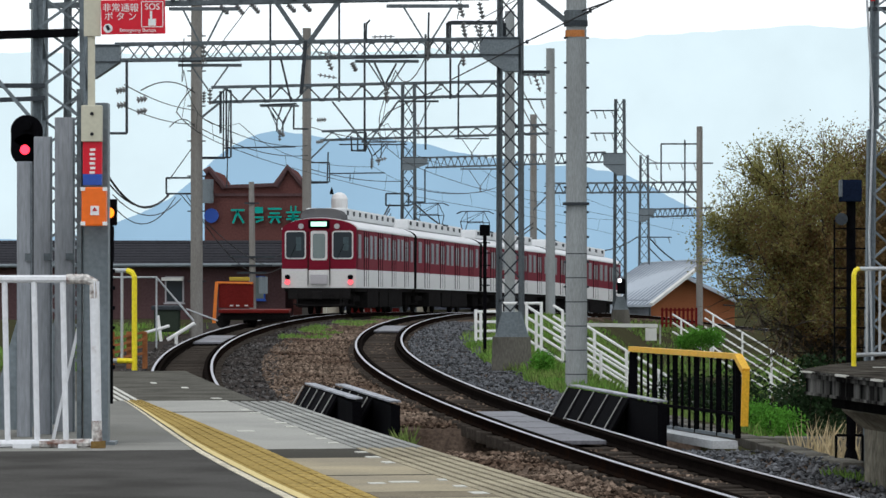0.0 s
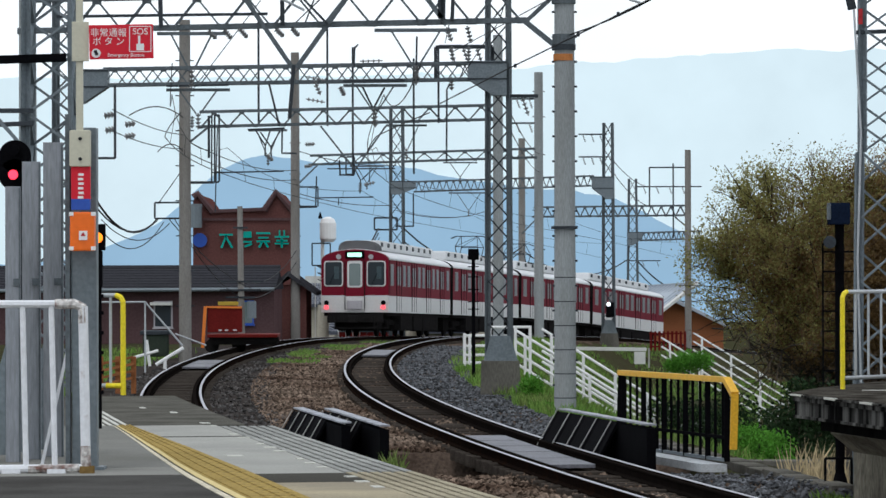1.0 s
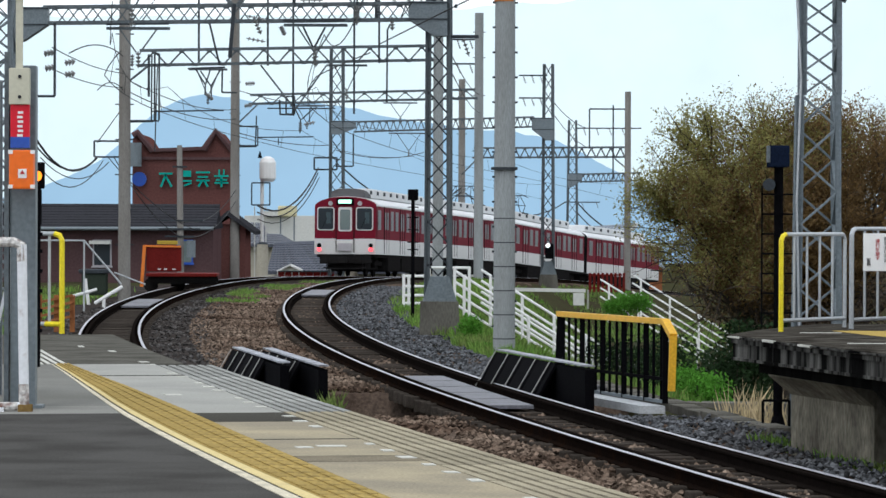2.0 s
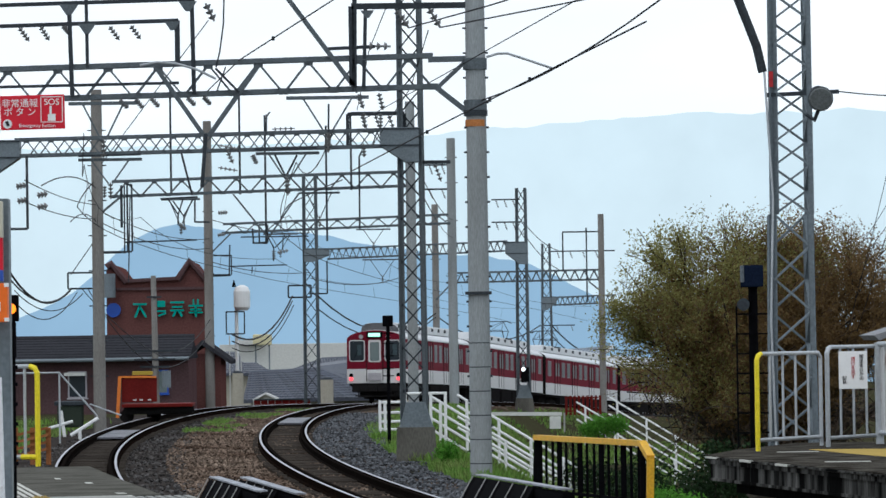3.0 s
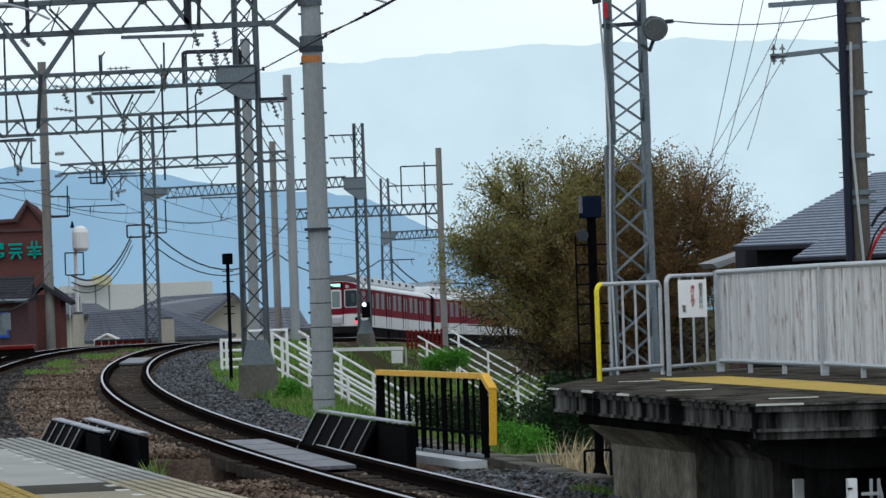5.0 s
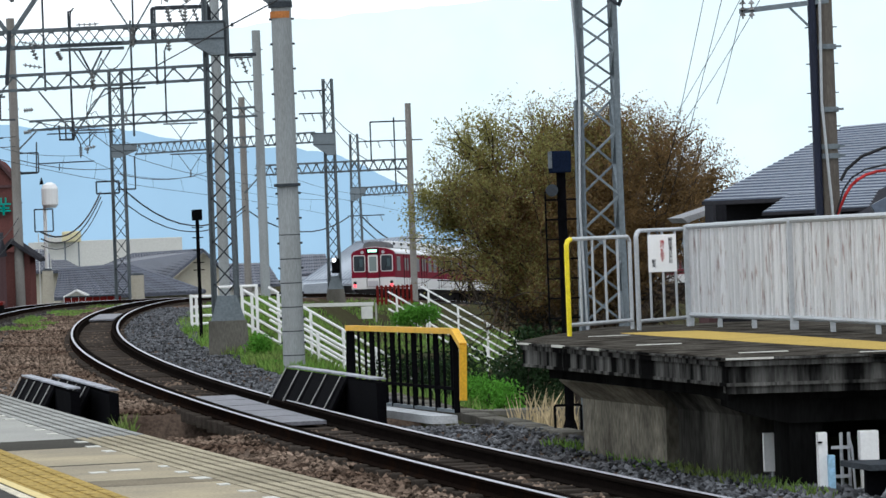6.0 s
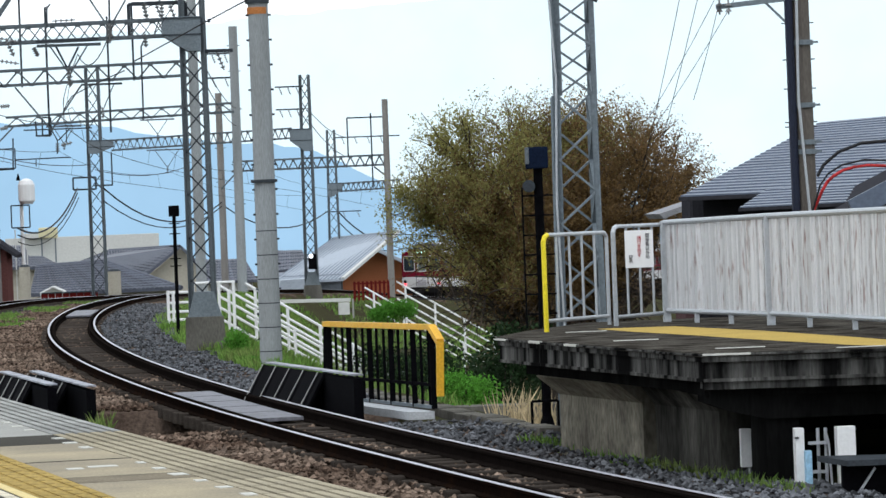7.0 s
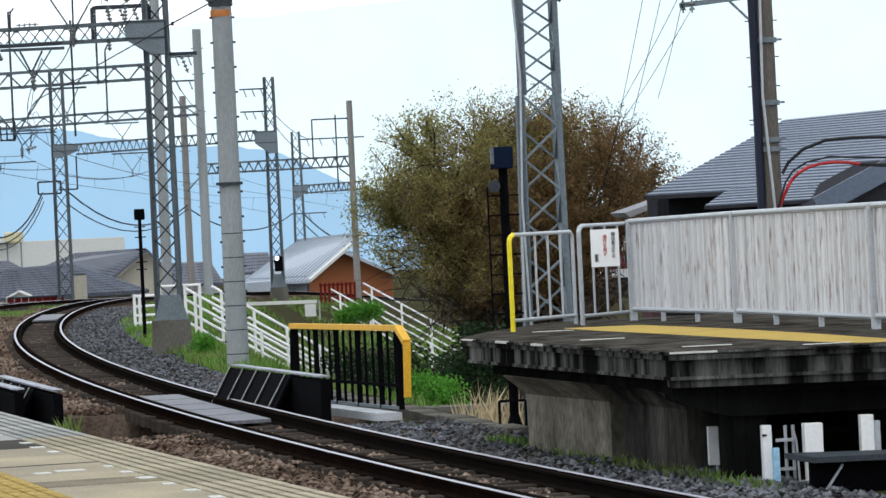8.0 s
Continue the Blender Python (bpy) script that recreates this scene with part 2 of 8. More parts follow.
def prism(bm, outline, y0, y1):
    """Extrudes an outline in x and z from y0 to y1."""
    a = [bm.verts.new((x, y0, z)) for x, z in outline]
    b = [bm.verts.new((x, y1, z)) for x, z in outline]
    k = len(outline)
    bm.faces.new(a)
    bm.faces.new(b[::-1])
    for i in range(k):
        bm.faces.new((a[i], b[i], b[(i + 1) % k], a[(i + 1) % k]))
    bmesh.ops.recalc_face_normals(bm, faces=bm.faces)
    return bm


def slab(bm, outline, z0, z1):
    """Extrudes an outline in x and y from z0 to z1."""
    a = [bm.verts.new((x, y, z0)) for x, y in outline]
    b = [bm.verts.new((x, y, z1)) for x, y in outline]
    k = len(outline)
    bm.faces.new(a[::-1])
    bm.faces.new(b)
    for i in range(k):
        bm.faces.new((a[i], a[(i + 1) % k], b[(i + 1) % k], b[i]))
    bmesh.ops.recalc_face_normals(bm, faces=bm.faces)
    return bm


def sag(p, q, drop, n=10):
    p, q = Vector(p), Vector(q)
    return [p.lerp(q, i / n) - Vector((0, 0, drop * 4 * (i / n) * (1 - i / n))) for i in range(n + 1)]


# ---- the line: two curved tracks that dip away past a crest ----
R0, CX, CY = 487.0, 485.34, 106.5


def rail_z(y):
    return float(np.interp(y, (0, 120, 132, 145, 158, 182, 199, 216, 252, 300, 420), (-1.04, -1.04, -1.06, -1.12, -1.26, -1.64, -1.97, -2.32, -3.95, -5.1, -5.5)))


def rail_z_soft(y):
    return sum(rail_z(y + d) for d in (-12, -6, 0, 6, 12)) / 5


def along(s, d, h=0.0):
    """The point s metres along the line from its apex, d metres to the right of the inner track's middle, h above the rails."""
    a = s / R0
    x, y = CX - (R0 - d) * math.cos(a), CY + (R0 - d) * math.sin(a)
    return Vector((x, y, rail_z_soft(y) + h))


def across(x, y):
    """The distance to the right of the inner track's middle."""
    return R0 - math.hypot(CX - x, CY - y)


def outer_d(s):
    """The outer track's place across the line; it closes up towards the platform."""
    k = min(1.0, max(0.0, (s + 68) / 30))
    return -3.75 - 0.55 * k * k * (3 - 2 * k)


def smooth(a, b, v):
    k = min(1.0, max(0.0, (v - a) / (b - a)))
    return k * k * (3 - 2 * k)


def ground_z(x, y):
    d = across(x, y)
    bed = rail_z_soft(min(y, 300)) - 0.22
    far = -4.6
    right_edge = 9.0 - 6.0 * smooth(41, 47, y) - 1.9 * smooth(158, 180, y)
    fall_r = smooth(right_edge, right_edge + 5.5, d)
    left_edge = -24.0 + 12.0 * smooth(140, 165, y)
    fall_l = smooth(-left_edge, -left_edge + 9.0, -d)
    z = bed + (far - bed) * max(fall_r, fall_l) if bed > far else bed
    # the watercourse under the short bridge
    s = y + 0.12 * x
    cut = smooth(49.6, 50.1, s) * (1 - smooth(55.2, 55.7, s))
    cut *= 1 - smooth(3.4, 4.6, d)
    if cut > 0 and d > -30:
        z = z + (-4.9 - z) * cut
    if y > 300:
        z = z + (far - z) * smooth(300, 420, y) - 75 * smooth(460, 1300, y)
    rough = 0.05 * noise.noise((x * 0.6, y * 0.25, 0)) if abs(d + 2) > 4.4 else 0.03 * noise.noise((x * 1.5, y * 0.7, 3))
    return z + rough


def build_ground():
    xs = sorted({-1800, -900, -400, -200, -120, -80, -60, -50, -40, -34, *np.arange(-30, 16.1, 0.6).tolist(), *np.arange(17, 40, 1.5).tolist(), 45, 52, 60, 75, 95, 130, 200, 400, 900, 1800})
    ys = sorted({-60, -30, -10, *np.arange(0, 30, 3.0).tolist(), *np.arange(30, 48, 1.0).tolist(), *np.arange(48, 58, 0.25).tolist(), *np.arange(58, 150, 1.5).tolist(), *np.arange(150, 310, 4.0).tolist(), 330, 360, 400, 420, 500, 700, 1000, 1600, 2600, 4200})
    verts = [(x, y, ground_z(x, y)) for y in ys for x in xs]
    k = len(xs)
    faces = [(j * k + i, j * k + i + 1, (j + 1) * k + i + 1, (j + 1) * k + i) for j in range(len(ys) - 1) for i in range(k - 1)]
    me = bpy.data.meshes.new("ground")
    me.from_pydata(verts, [], faces)
    me.materials.append(SOIL)
    me.materials.append(GRAVEL)
    me.materials.append(GRAVEL_DARK)
    for f in me.polygons:
        c = f.center
        d = across(c.x, c.y)
        f.material_index = 1 if (-9.5 if c.y < 60 else -7.4) < d < (2.6 if c.y < 70 else 2.1) else 0
        if f.material_index and d < -2.3 + 0.5 * noise.noise((c.x * 0.8, c.y * 0.3, 2.0)):
            f.material_index = 2
        f.use_smooth = True
    return tagged(new("ground", me), "grassy embankment and brown ballast bed falling away beside the line", "ground", kind="structure")


build_ground()


def build_rail(d_of, s0, s1, parent, polished=True):
    """One rail: rusty foot and web, with a polished head."""
    web, head = bmesh.new(), bmesh.new()
    steps = [s0 + (s1 - s0) * i / 130 for i in range(131)]
    for bm, outline in ((web, ((-0.06, -0.15), (0.06, -0.15), (0.06, -0.135), (0.012, -0.115), (0.012, -0.04), (0.033, -0.03), (0.033, -0.006), (-0.033, -0.006), (-0.033, -0.03), (-0.012, -0.04), (-0.012, -0.115), (-0.06, -0.135))),
                        (head, ((-0.024, -0.006), (0.024, -0.006), (0.02, 0.0), (-0.02, 0.0)))):
        rings = [[bm.verts.new(along(s, d_of(s) + u, h)) for u, h in outline] for s in steps]
        k = len(outline)
        for a, b in zip(rings, rings[1:]):
            for i in range(k):
                bm.faces.new((a[i], a[(i + 1) % k], b[(i + 1) % k], b[i]))
        bmesh.ops.recalc_face_normals(bm, faces=bm.faces)
    if not polished:
        head.free()
        part("guard_rail", web, RAIL_DARK, parent, "dark unpolished guard rail")
        return
    r = part("rail", web, RAIL_SIDE, parent, "rusty rail with a polished head")
    part("rail_head", head, RAIL_HEAD, r)


track_in = thing("railway_track_1", "curved narrow-gauge railway track on weathered sleepers in brown ballast", "track", kind="structure")
track_out = thing("railway_track_2", "outer curved railway track beside the platform edge", "track", kind="structure")
for dd in (-0.5665, 0.5665):
    build_rail(lambda s: dd, -96, 150, track_in)
    build_rail(lambda s: outer_d(s) + dd, -96, 190, track_out)
# guard rails added to thicken the dark band along each rail
for dd in (-0.45, 0.45):
    build_rail(lambda s: dd, -96, 60, track_in, False)
    build_rail(lambda s: outer_d(s) + dd, -60, 60, track_out, False)


def build_sleepers():
    me = bpy.data.meshes.new("sleeper")
    bm = bmesh.new()
    box(bm, 0, 0, 0, 1.5, 0.21, 0.16, bevel=0.015)
    bm.to_mesh(me)
    bm.free()
    me.materials.append(SLEEPER)
    rest = bmesh.new()
    rng = random.Random(4)
    for tr, off, s0, s1 in ((track_in, lambda s: 0.0, -78, 60), (track_out, outer_d, -60, 60)):
        s = s0
        while s < s1:
            p = along(s, off(s), -0.225 + rng.uniform(-0.012, 0.012))
            m = Matrix.Translation(p) @ pose(0, 0, 0, 0, 0, math.degrees(-s / R0) + rng.uniform(-1, 1))
            if tr is track_in and s < 0:
                ob = new("sleeper", me)
                ob.parent = tr
                ob.matrix_basis = m
            else:
                bmesh.ops.create_cube(rest, size=1, matrix=m @ Matrix.Diagonal((1.5, 0.21, 0.16, 1)))
            s += 0.6
    tagged(part("far_sleepers", rest, SLEEPER, track_out), kind="stuff")


build_sleepers()


def scatter_stones(name, label, material, count, place, size, seed):
    """Loose broken stones as one mesh of small squashed octahedra."""
    rng = np.random.default_rng(seed)
    base = np.array([(1, 0, 0), (-1, 0, 0), (0, 1, 0), (0, -1, 0), (0, 0, 1), (0, 0, -1)], float)
    tris = np.array([(0, 2, 4), (2, 1, 4), (1, 3, 4), (3, 0, 4), (2, 0, 5), (1, 2, 5), (3, 1, 5), (0, 3, 5)])
    vs, fs = [], []
    while len(vs) < count:
        p = place(rng)
        if p is None:
            continue
        v = base * rng.uniform(0.6, 1.4, (6, 1)) * rng.uniform(size * 0.6, size * 1.4) * np.array([1, 1, 0.75])
        a, b = rng.uniform(0, 6.28), rng.uniform(-0.6, 0.6)
        ca, sa, cb, sb = math.cos(a), math.sin(a), math.cos(b), math.sin(b)
        v = v @ np.array([[ca, -sa, 0], [sa, ca, 0], [0, 0, 1]]) @ np.array([[1, 0, 0], [0, cb, -sb], [0, sb, cb]])
        fs.append(tris + 6 * len(vs))
        vs.append(v + np.array(p))
    me = bpy.data.meshes.new(name)
    me.from_pydata(np.concatenate(vs).tolist(), [], np.concatenate(fs).tolist())
    me.materials.append(material)
    return tagged(new(name, me), label, "ballast", kind="stuff")


def bed_place(lo, hi, s_lo, s_hi, lift=0.0):
    def f(rng):
        s = s_lo + (s_hi - s_lo) * rng.random() ** 1.5
        d = rng.uniform(lo, hi)
        p = along(s, d)
        w = p.y + 0.12 * p.x
        if 49.3 < w < 56.0:
            return None
        return (p.x, p.y, ground_z(p.x, p.y) + lift + 0.02)
    return f


scatter_stones("brown_ballast", "loose rust-brown ballast stones between the tracks", STONE_BROWN, 17000, bed_place(-2.7, -0.75, -78, 40), 0.038, 1)
scatter_stones("dark_ballast", "dark grey ballast stones beside the outer track", STONE_DARK, 11000, bed_place(-5.6, -2.3, -78, 40), 0.036, 5)
scatter_stones("shoulder_ballast", "loose grey ballast stones along the track shoulder", STONE_GREY, 12000, bed_place(0.75, 2.5, -78, 30, 0.03), 0.036, 2)
scatter_stones("track_ballast", "brown ballast stones between the sleepers", STONE_BROWN, 7000, bed_place(-0.75, 0.75, -78, 30, 0.03), 0.03, 3)


# ---- the platform that the view is taken from ----
def strip(d0, d1, s0, s1, z0, z1, n=24):
    """A curved strip of the platform between two lines across it; a line may wander along the way."""
    bm = bmesh.new()
    ss = [s0 + (s1 - s0) * i / n for i in range(n + 1)]
    left = [along(s, d0(s) if callable(d0) else d0) for s in ss]
    right = [along(s, d1(s) if callable(d1) else d1) for s in ss]
    slab(bm, [(p.x, p.y) for p in left] + [(p.x, p.y) for p in reversed(right)], z0, z1)
    return bm


def tactile_left(s):
    return float(np.interp(s, (-88, -84, -79.5, -77, -73.7, -72), (-6.575, -6.575, -6.53, -6.47, -6.425, -6.42)))


def tactile_right(s):
    return float(np.interp(s, (-88, -84, -80, -76.5, -72), (-6.25, -6.2, -6.17, -6.2, -6.31)))


def line_out(s):
    return float(np.interp(s, (-88, -84, -81, -78, -74.5, -72), (-6.735, -6.69, -6.66, -6.58, -6.49, -6.46)))


def line_mid(s):
    return (line_out(s) + tactile_left(s)) / 2


platform = thing("platform_1", "curved station platform of asphalt and concrete with a tactile strip", "platform", kind="structure")
S_END, S_MID, S_NEAR, S_BACK = -64.2, -72.2, -80.3, -112.0
EDGE_D = -5.12
FAR_EDGE_D = -5.33
BLOCK_D = -5.585
part("platform_body", strip(-17.0, FAR_EDGE_D - 0.06, S_BACK, S_END, -1.5, -0.03), CONCRETE, platform)
part("edge_body", strip(FAR_EDGE_D - 0.06, EDGE_D - 0.05, S_BACK, S_MID, -0.4, -0.032), CONCRETE, platform)
part("asphalt_surface", strip(-17.0, line_out, S_BACK, S_NEAR, -0.03, 0.0), ASPHALT, platform)
part("asphalt_patch", strip(-17.0, line_out, S_NEAR, S_NEAR + 1.0, -0.03, -0.001), SLAB_PALE_PATCH, platform)
part("old_surface", strip(-17.0, FAR_EDGE_D, S_MID, S_END, -0.03, 0.0), WORN_SURFACE, platform)
part("back_surface", strip(-17.0, line_out, S_NEAR + 1.0, S_MID, -0.03, 0.0), SLAB_DIM, platform)
part("pale_slab", strip(tactile_right, BLOCK_D, S_NEAR, S_MID, -0.03, 0.0), SLAB, platform)
part("tan_slab", strip(tactile_right, BLOCK_D, S_BACK, S_NEAR - 1.1, -0.03, 0.0), TAN_SLAB, platform)
part("patch_slab", strip(tactile_right, BLOCK_D, S_NEAR - 1.1, S_NEAR, -0.03, 0.0), OLD_ASPHALT, platform)
part("line_bed", strip(line_out, tactile_left, S_BACK, S_MID, -0.03, 0.0), ASPHALT, platform)
part("painted_line", strip(lambda s: line_mid(s) + 0.008, tactile_left, S_BACK, S_MID, -0.02, 0.004), LINE_YELLOW, platform)
part("painted_line", strip(line_out, lambda s: line_mid(s) - 0.012, S_BACK, S_MID, -0.02, 0.004), CREAM_LINE, platform)
for i in range(4):
    part("painted_line", strip(-6.56 + 0.065 * i, -6.525 + 0.065 * i, S_MID, S_MID + 3.4, -0.02, 0.004), LINE_WHITE, platform)
for s, d, ds, dd in ((-84.1, -6.03, 0.12, 0.09), (-84.0, -5.86, 0.12, 0.16), (-77.9, -6.02, 0.2, 0.12), (-68.0, -5.9, 0.3, 0.05), (-69.3, -5.7, 0.3, 0.06)):
    part("painted_mark", strip(d - dd / 2, d + dd / 2, s, s + ds, -0.02, 0.003, 1), LINE_WHITE, platform)

for s, w in ((-83.3, 0.05), (-85.3, 0.5), (-90.6, 0.22), (-74.6, 0.1), (-94.0, 0.04)):
    part("joint", strip(tactile_right, BLOCK_D, s, s + w, -0.02, 0.002, 2), TAN_STAIN if w > 0.3 else OLD_ASPHALT, platform)


def build_edge_blocks():
    """Grooved edge blocks: long ribs with dark grooves between them, in 0.6 m lengths."""
    rib = bmesh.new()
    for i in range(6):
        box(rib, -0.2 + 0.08 * i, 0, -0.008, 0.05, 0.575, 0.016)
    me = bpy.data.meshes.new("edge_block")
    rib.to_mesh(me)
    rib.free()
    me.materials.append(EDGE)
    tan = me.copy()
    tan.materials.clear()
    tan.materials.append(EDGE_TAN)
    s = S_BACK
    part("groove_bed", strip(BLOCK_D, EDGE_D, S_BACK, S_MID, -0.05, -0.014), GROOVE, platform)
    while s < S_MID - 0.3:
        ob = new("edge_block", tan if s < S_NEAR else me)
        ob.parent = platform
        p = along(s + 0.3, -5.345)
        ob.matrix_basis = pose(p.x, p.y, 0.0, 0, 0, math.degrees(-s / R0))
        s += 0.6
    pad = bmesh.new()
    box(pad, 0, 0, -0.01, 0.3, 0.297, 0.02)
    for i in range(4):
        box(pad, -0.108 + 0.072 * i, 0, 0.003, 0.034, 0.26, 0.007)
    me = bpy.data.meshes.new("tactile_tile")
    pad.to_mesh(me)
    pad.free()
    me.materials.append(TACTILE)
    s = S_BACK + 12
    while s < S_MID - 0.1:
        ob = new("tactile_tile", me)
        ob.parent = platform
        p = along(s + 0.15, (tactile_left(s) + tactile_right(s)) / 2)
        ob.matrix_basis = pose(p.x, p.y, 0.001, 0, 0, math.degrees(-s / R0)) @ Matrix.Diagonal(((tactile_right(s) - tactile_left(s)) / 0.303, 1, 1, 1))
        s += 0.3
    dash = bmesh.new()
    box(dash, 0, 0, 0.001, 0.075, 0.17, 0.005)
    me = bpy.data.meshes.new("white_dash")
    dash.to_mesh(me)
    dash.free()
    me.materials.append(LINE_WHITE)
    s = S_BACK + 12
    rng = random.Random(6)
    while s < S_MID:
        s += 0.6
        if rng.random() < 0.14:
            continue
        ob = new("white_dash", me)
        ob.parent = platform
        p = along(s, -5.63 + rng.uniform(-0.012, 0.012))
        ob.matrix_basis = pose(p.x, p.y, 0.001, 0, 0, math.degrees(-s / R0) + rng.uniform(-4, 4)) @ Matrix.Diagonal((rng.uniform(0.6, 1.15), rng.uniform(0.6, 1.1), 1, 1))


build_edge_blocks()

# ---- the facing platform on piers ----
STREAKED = mat("streaked_pier", (0.11, 0.105, 0.092), 0.9, var=0.4, scale=1.2, fine=14, tint=(0.012, 0.012, 0.011), stain=0.35, stretch=(1.6, 1.6, 0.4))
DECK = mat("weathered_platform_asphalt", (0.085, 0.078, 0.066), 0.92, var=0.45, scale=2.6, fine=30, bump=0.4, tint=(0.022, 0.019, 0.016), stain=0.25)
facing = thing("platform_2", "end of the facing platform, dark stained concrete on stout piers, shade painted below", "platform", kind="structure")
# slab runs on unseen to x=14, keeping sky light out from below
TOP2 = [(3.88, 42.3), (5.09, 35.3), (14, 33.3), (14, 46.6), (5.3, 46.6), (4.35, 44.0)]
for grow, z0, z1 in ((0.025, -0.085, -0.04), (0.0, -0.235, -0.085), (0.02, -0.265, -0.235)):
    ring = [(x - grow if x < 9 else x, y - grow * 2 if y < 44 else y) for x, y in TOP2]
    part("fascia", slab(bmesh.new(), ring, z0, z1), FASCIA, facing, "streaked concrete edge course")
part("inner_beam", slab(bmesh.new(), [(4.15, 42.2), (5.2, 35.9), (13.9, 33.95), (13.9, 46.5), (5.4, 46.5), (4.5, 43.9)], -0.4, -0.265), SHADE_CONCRETE, facing)
lip_rng = random.Random(4)
for a, b in zip(TOP2, TOP2[1:3]):
    a, b = Vector((*a, 0)), Vector((*b, 0))
    n = max(6, int((b - a).length / 0.42))
    for k in range(n):
        p, q = a.lerp(b, k / n), a.lerp(b, (k + lip_rng.uniform(0.93, 0.995)) / n)
        m = LINE_WHITE if lip_rng.random() < 0.16 else FASCIA
        o = Vector((-0.03, -0.06, -0.016 - lip_rng.uniform(0, 0.008)))
        part("worn_lip", bar(bmesh.new(), p + o, q + o, 0.05, lip_rng.uniform(0.016, 0.024)), m, facing)
part("deck", slab(bmesh.new(), [(3.84, 42.36), (5.06, 35.26), (14, 33.25), (14, 46.6), (5.3, 46.6), (4.31, 44.05)], -0.04, 0.0), DECK, facing)
part("end_beam", slab(bmesh.new(), [(5.12, 35.6), (14, 33.6), (14, 35.6), (5.05, 37.6)], -0.41, -0.265), SHADE_CONCRETE, facing)
part("tactile_strip", slab(bmesh.new(), [(5.12, 43.8), (5.32, 42.3), (5.64, 40.6), (6.09, 37.9), (6.51, 35.7), (6.75, 34.95), (7.2, 34.85), (6.89, 37.8), (6.52, 40.6), (5.95, 43.6)], -0.01, 0.004), TACTILE_BRIGHT, facing)
for x0, y0, w in ((5.0, 39.5, 0.12), (5.55, 36.2, 0.12), (6.5, 35.2, 0.1), (4.9, 43, 0.1)):
    bm = bmesh.new()
    box(bm, x0, y0, 0.002, 0.45, w, 0.006)
    part("painted_mark", bm, LINE_WHITE, facing)


def build_pier(x, y, width, top_w, depth, material=None):
    pier = bmesh.new()
    prism(pier, ((-width / 2, -1.6), (width / 2, -1.6), (width / 2, -0.62), (top_w / 2, -0.42), (top_w / 2, -0.3), (-top_w / 2, -0.3), (-top_w / 2, -0.42), (-width / 2, -0.62)), 0, depth)
    pier.transform(pose(x, y, 0, 0, 0, 11))
    part("pier", pier, material or PIER, facing)


build_pier(5.1, 39.2, 0.2, 0.7, 2.8)
build_pier(5.64, 37.0, 0.4, 0.7, 1.9, STREAKED)
build_pier(5.82, 35.6, 0.32, 0.8, 0.4, SHADE_CONCRETE)
build_pier(9.1, 35.4, 0.5, 0.9, 0.5, SHADE_CONCRETE)
# added walls close off sky light and the view beneath the deck
part("added_back_wall", slab(bmesh.new(), [(8.7, 36.5), (9.1, 36.5), (9.1, 46.4), (8.7, 46.4)], -4.8, -0.41), SHADE_CONCRETE, facing, "added dark wall that closes off light under the platform")
part("added_end_wall", slab(bmesh.new(), [(6.5, 46.0), (8.68, 46.0), (8.68, 46.4), (6.5, 46.4)], -4.8, -0.41), SHADE_CONCRETE, facing)
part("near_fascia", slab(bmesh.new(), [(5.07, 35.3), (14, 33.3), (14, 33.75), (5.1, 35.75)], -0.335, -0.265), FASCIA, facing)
part("haunch", prism(bmesh.new(), ((5.15, -0.34), (13.5, -0.34), (13.5, -0.63), (5.65, -0.63), (5.3, -0.54), (5.15, -0.48)), 35.5, 36.3), SHADE_CONCRETE, facing)

# ---- more materials ----
MAROON = mat("maroon_train_paint", (0.165, 0.012, 0.026), 0.6, var=0.1, scale=0.6, fine=20, bump=0.02, tint=(0.13, 0.02, 0.03))
IVORY = mat("ivory_train_paint", (0.62, 0.61, 0.6), 0.4, var=0.08, scale=0.8, fine=20, bump=0.02, tint=(0.45, 0.43, 0.4), stain=0.1)
ROOF_WHITE = mat("pale_train_roof", (0.68, 0.69, 0.7), 0.6, var=0.1, scale=1.2, fine=20, bump=0.05, tint=(0.5, 0.5, 0.5))
UNDER = mat("black_underframe", (0.018, 0.017, 0.017), 0.8, var=0.3, scale=3, fine=20)
GLASS = mat("tinted_glass", (0.02, 0.028, 0.035), 0.32, 0.0, var=0.05, bump=0)
PALE_GLASS = mat("milky_glass", (0.16, 0.2, 0.195), 0.15, 0.0, var=0.1, scale=2, bump=0)
ALU = mat("aluminium_trim", (0.42, 0.4, 0.42), 0.5, 0.2, var=0.08, bump=0)
DULL_FRAME = mat("dull_window_frame", (0.2, 0.17, 0.18), 0.5, 0.2, var=0.1, bump=0)
TAIL = mat("lit_tail_lamp", (1.0, 0.09, 0.11), 0.3, var=0.02, bump=0, emit=1.5)
# paler blotches in this glass colour stand in for sheen on the panes
SIDE_GLASS = mat("dusky_side_glass", (0.018, 0.015, 0.017), 0.3, 0.0, var=0.5, scale=1.1, fine=3, bump=0, tint=(0.06, 0.06, 0.065), stain=0.0)
DIM_PANE = mat("cab_glint_paint", (0.05, 0.075, 0.085), 0.4, var=0.4, scale=3, bump=0)
DEST = mat("lit_destination_blind", (0.55, 1.0, 0.75), 0.3, var=0.3, scale=9, fine=30, bump=0, emit=1.0)
BRICK = mat("red_brown_brick_tile", (0.125, 0.055, 0.05), 0.85, var=0.2, scale=0.5, fine=14, tint=(0.08, 0.033, 0.03))
BROWN_WALL = mat("dull_brown_wall", (0.1, 0.06, 0.062), 0.85, var=0.2, scale=0.4, fine=14)
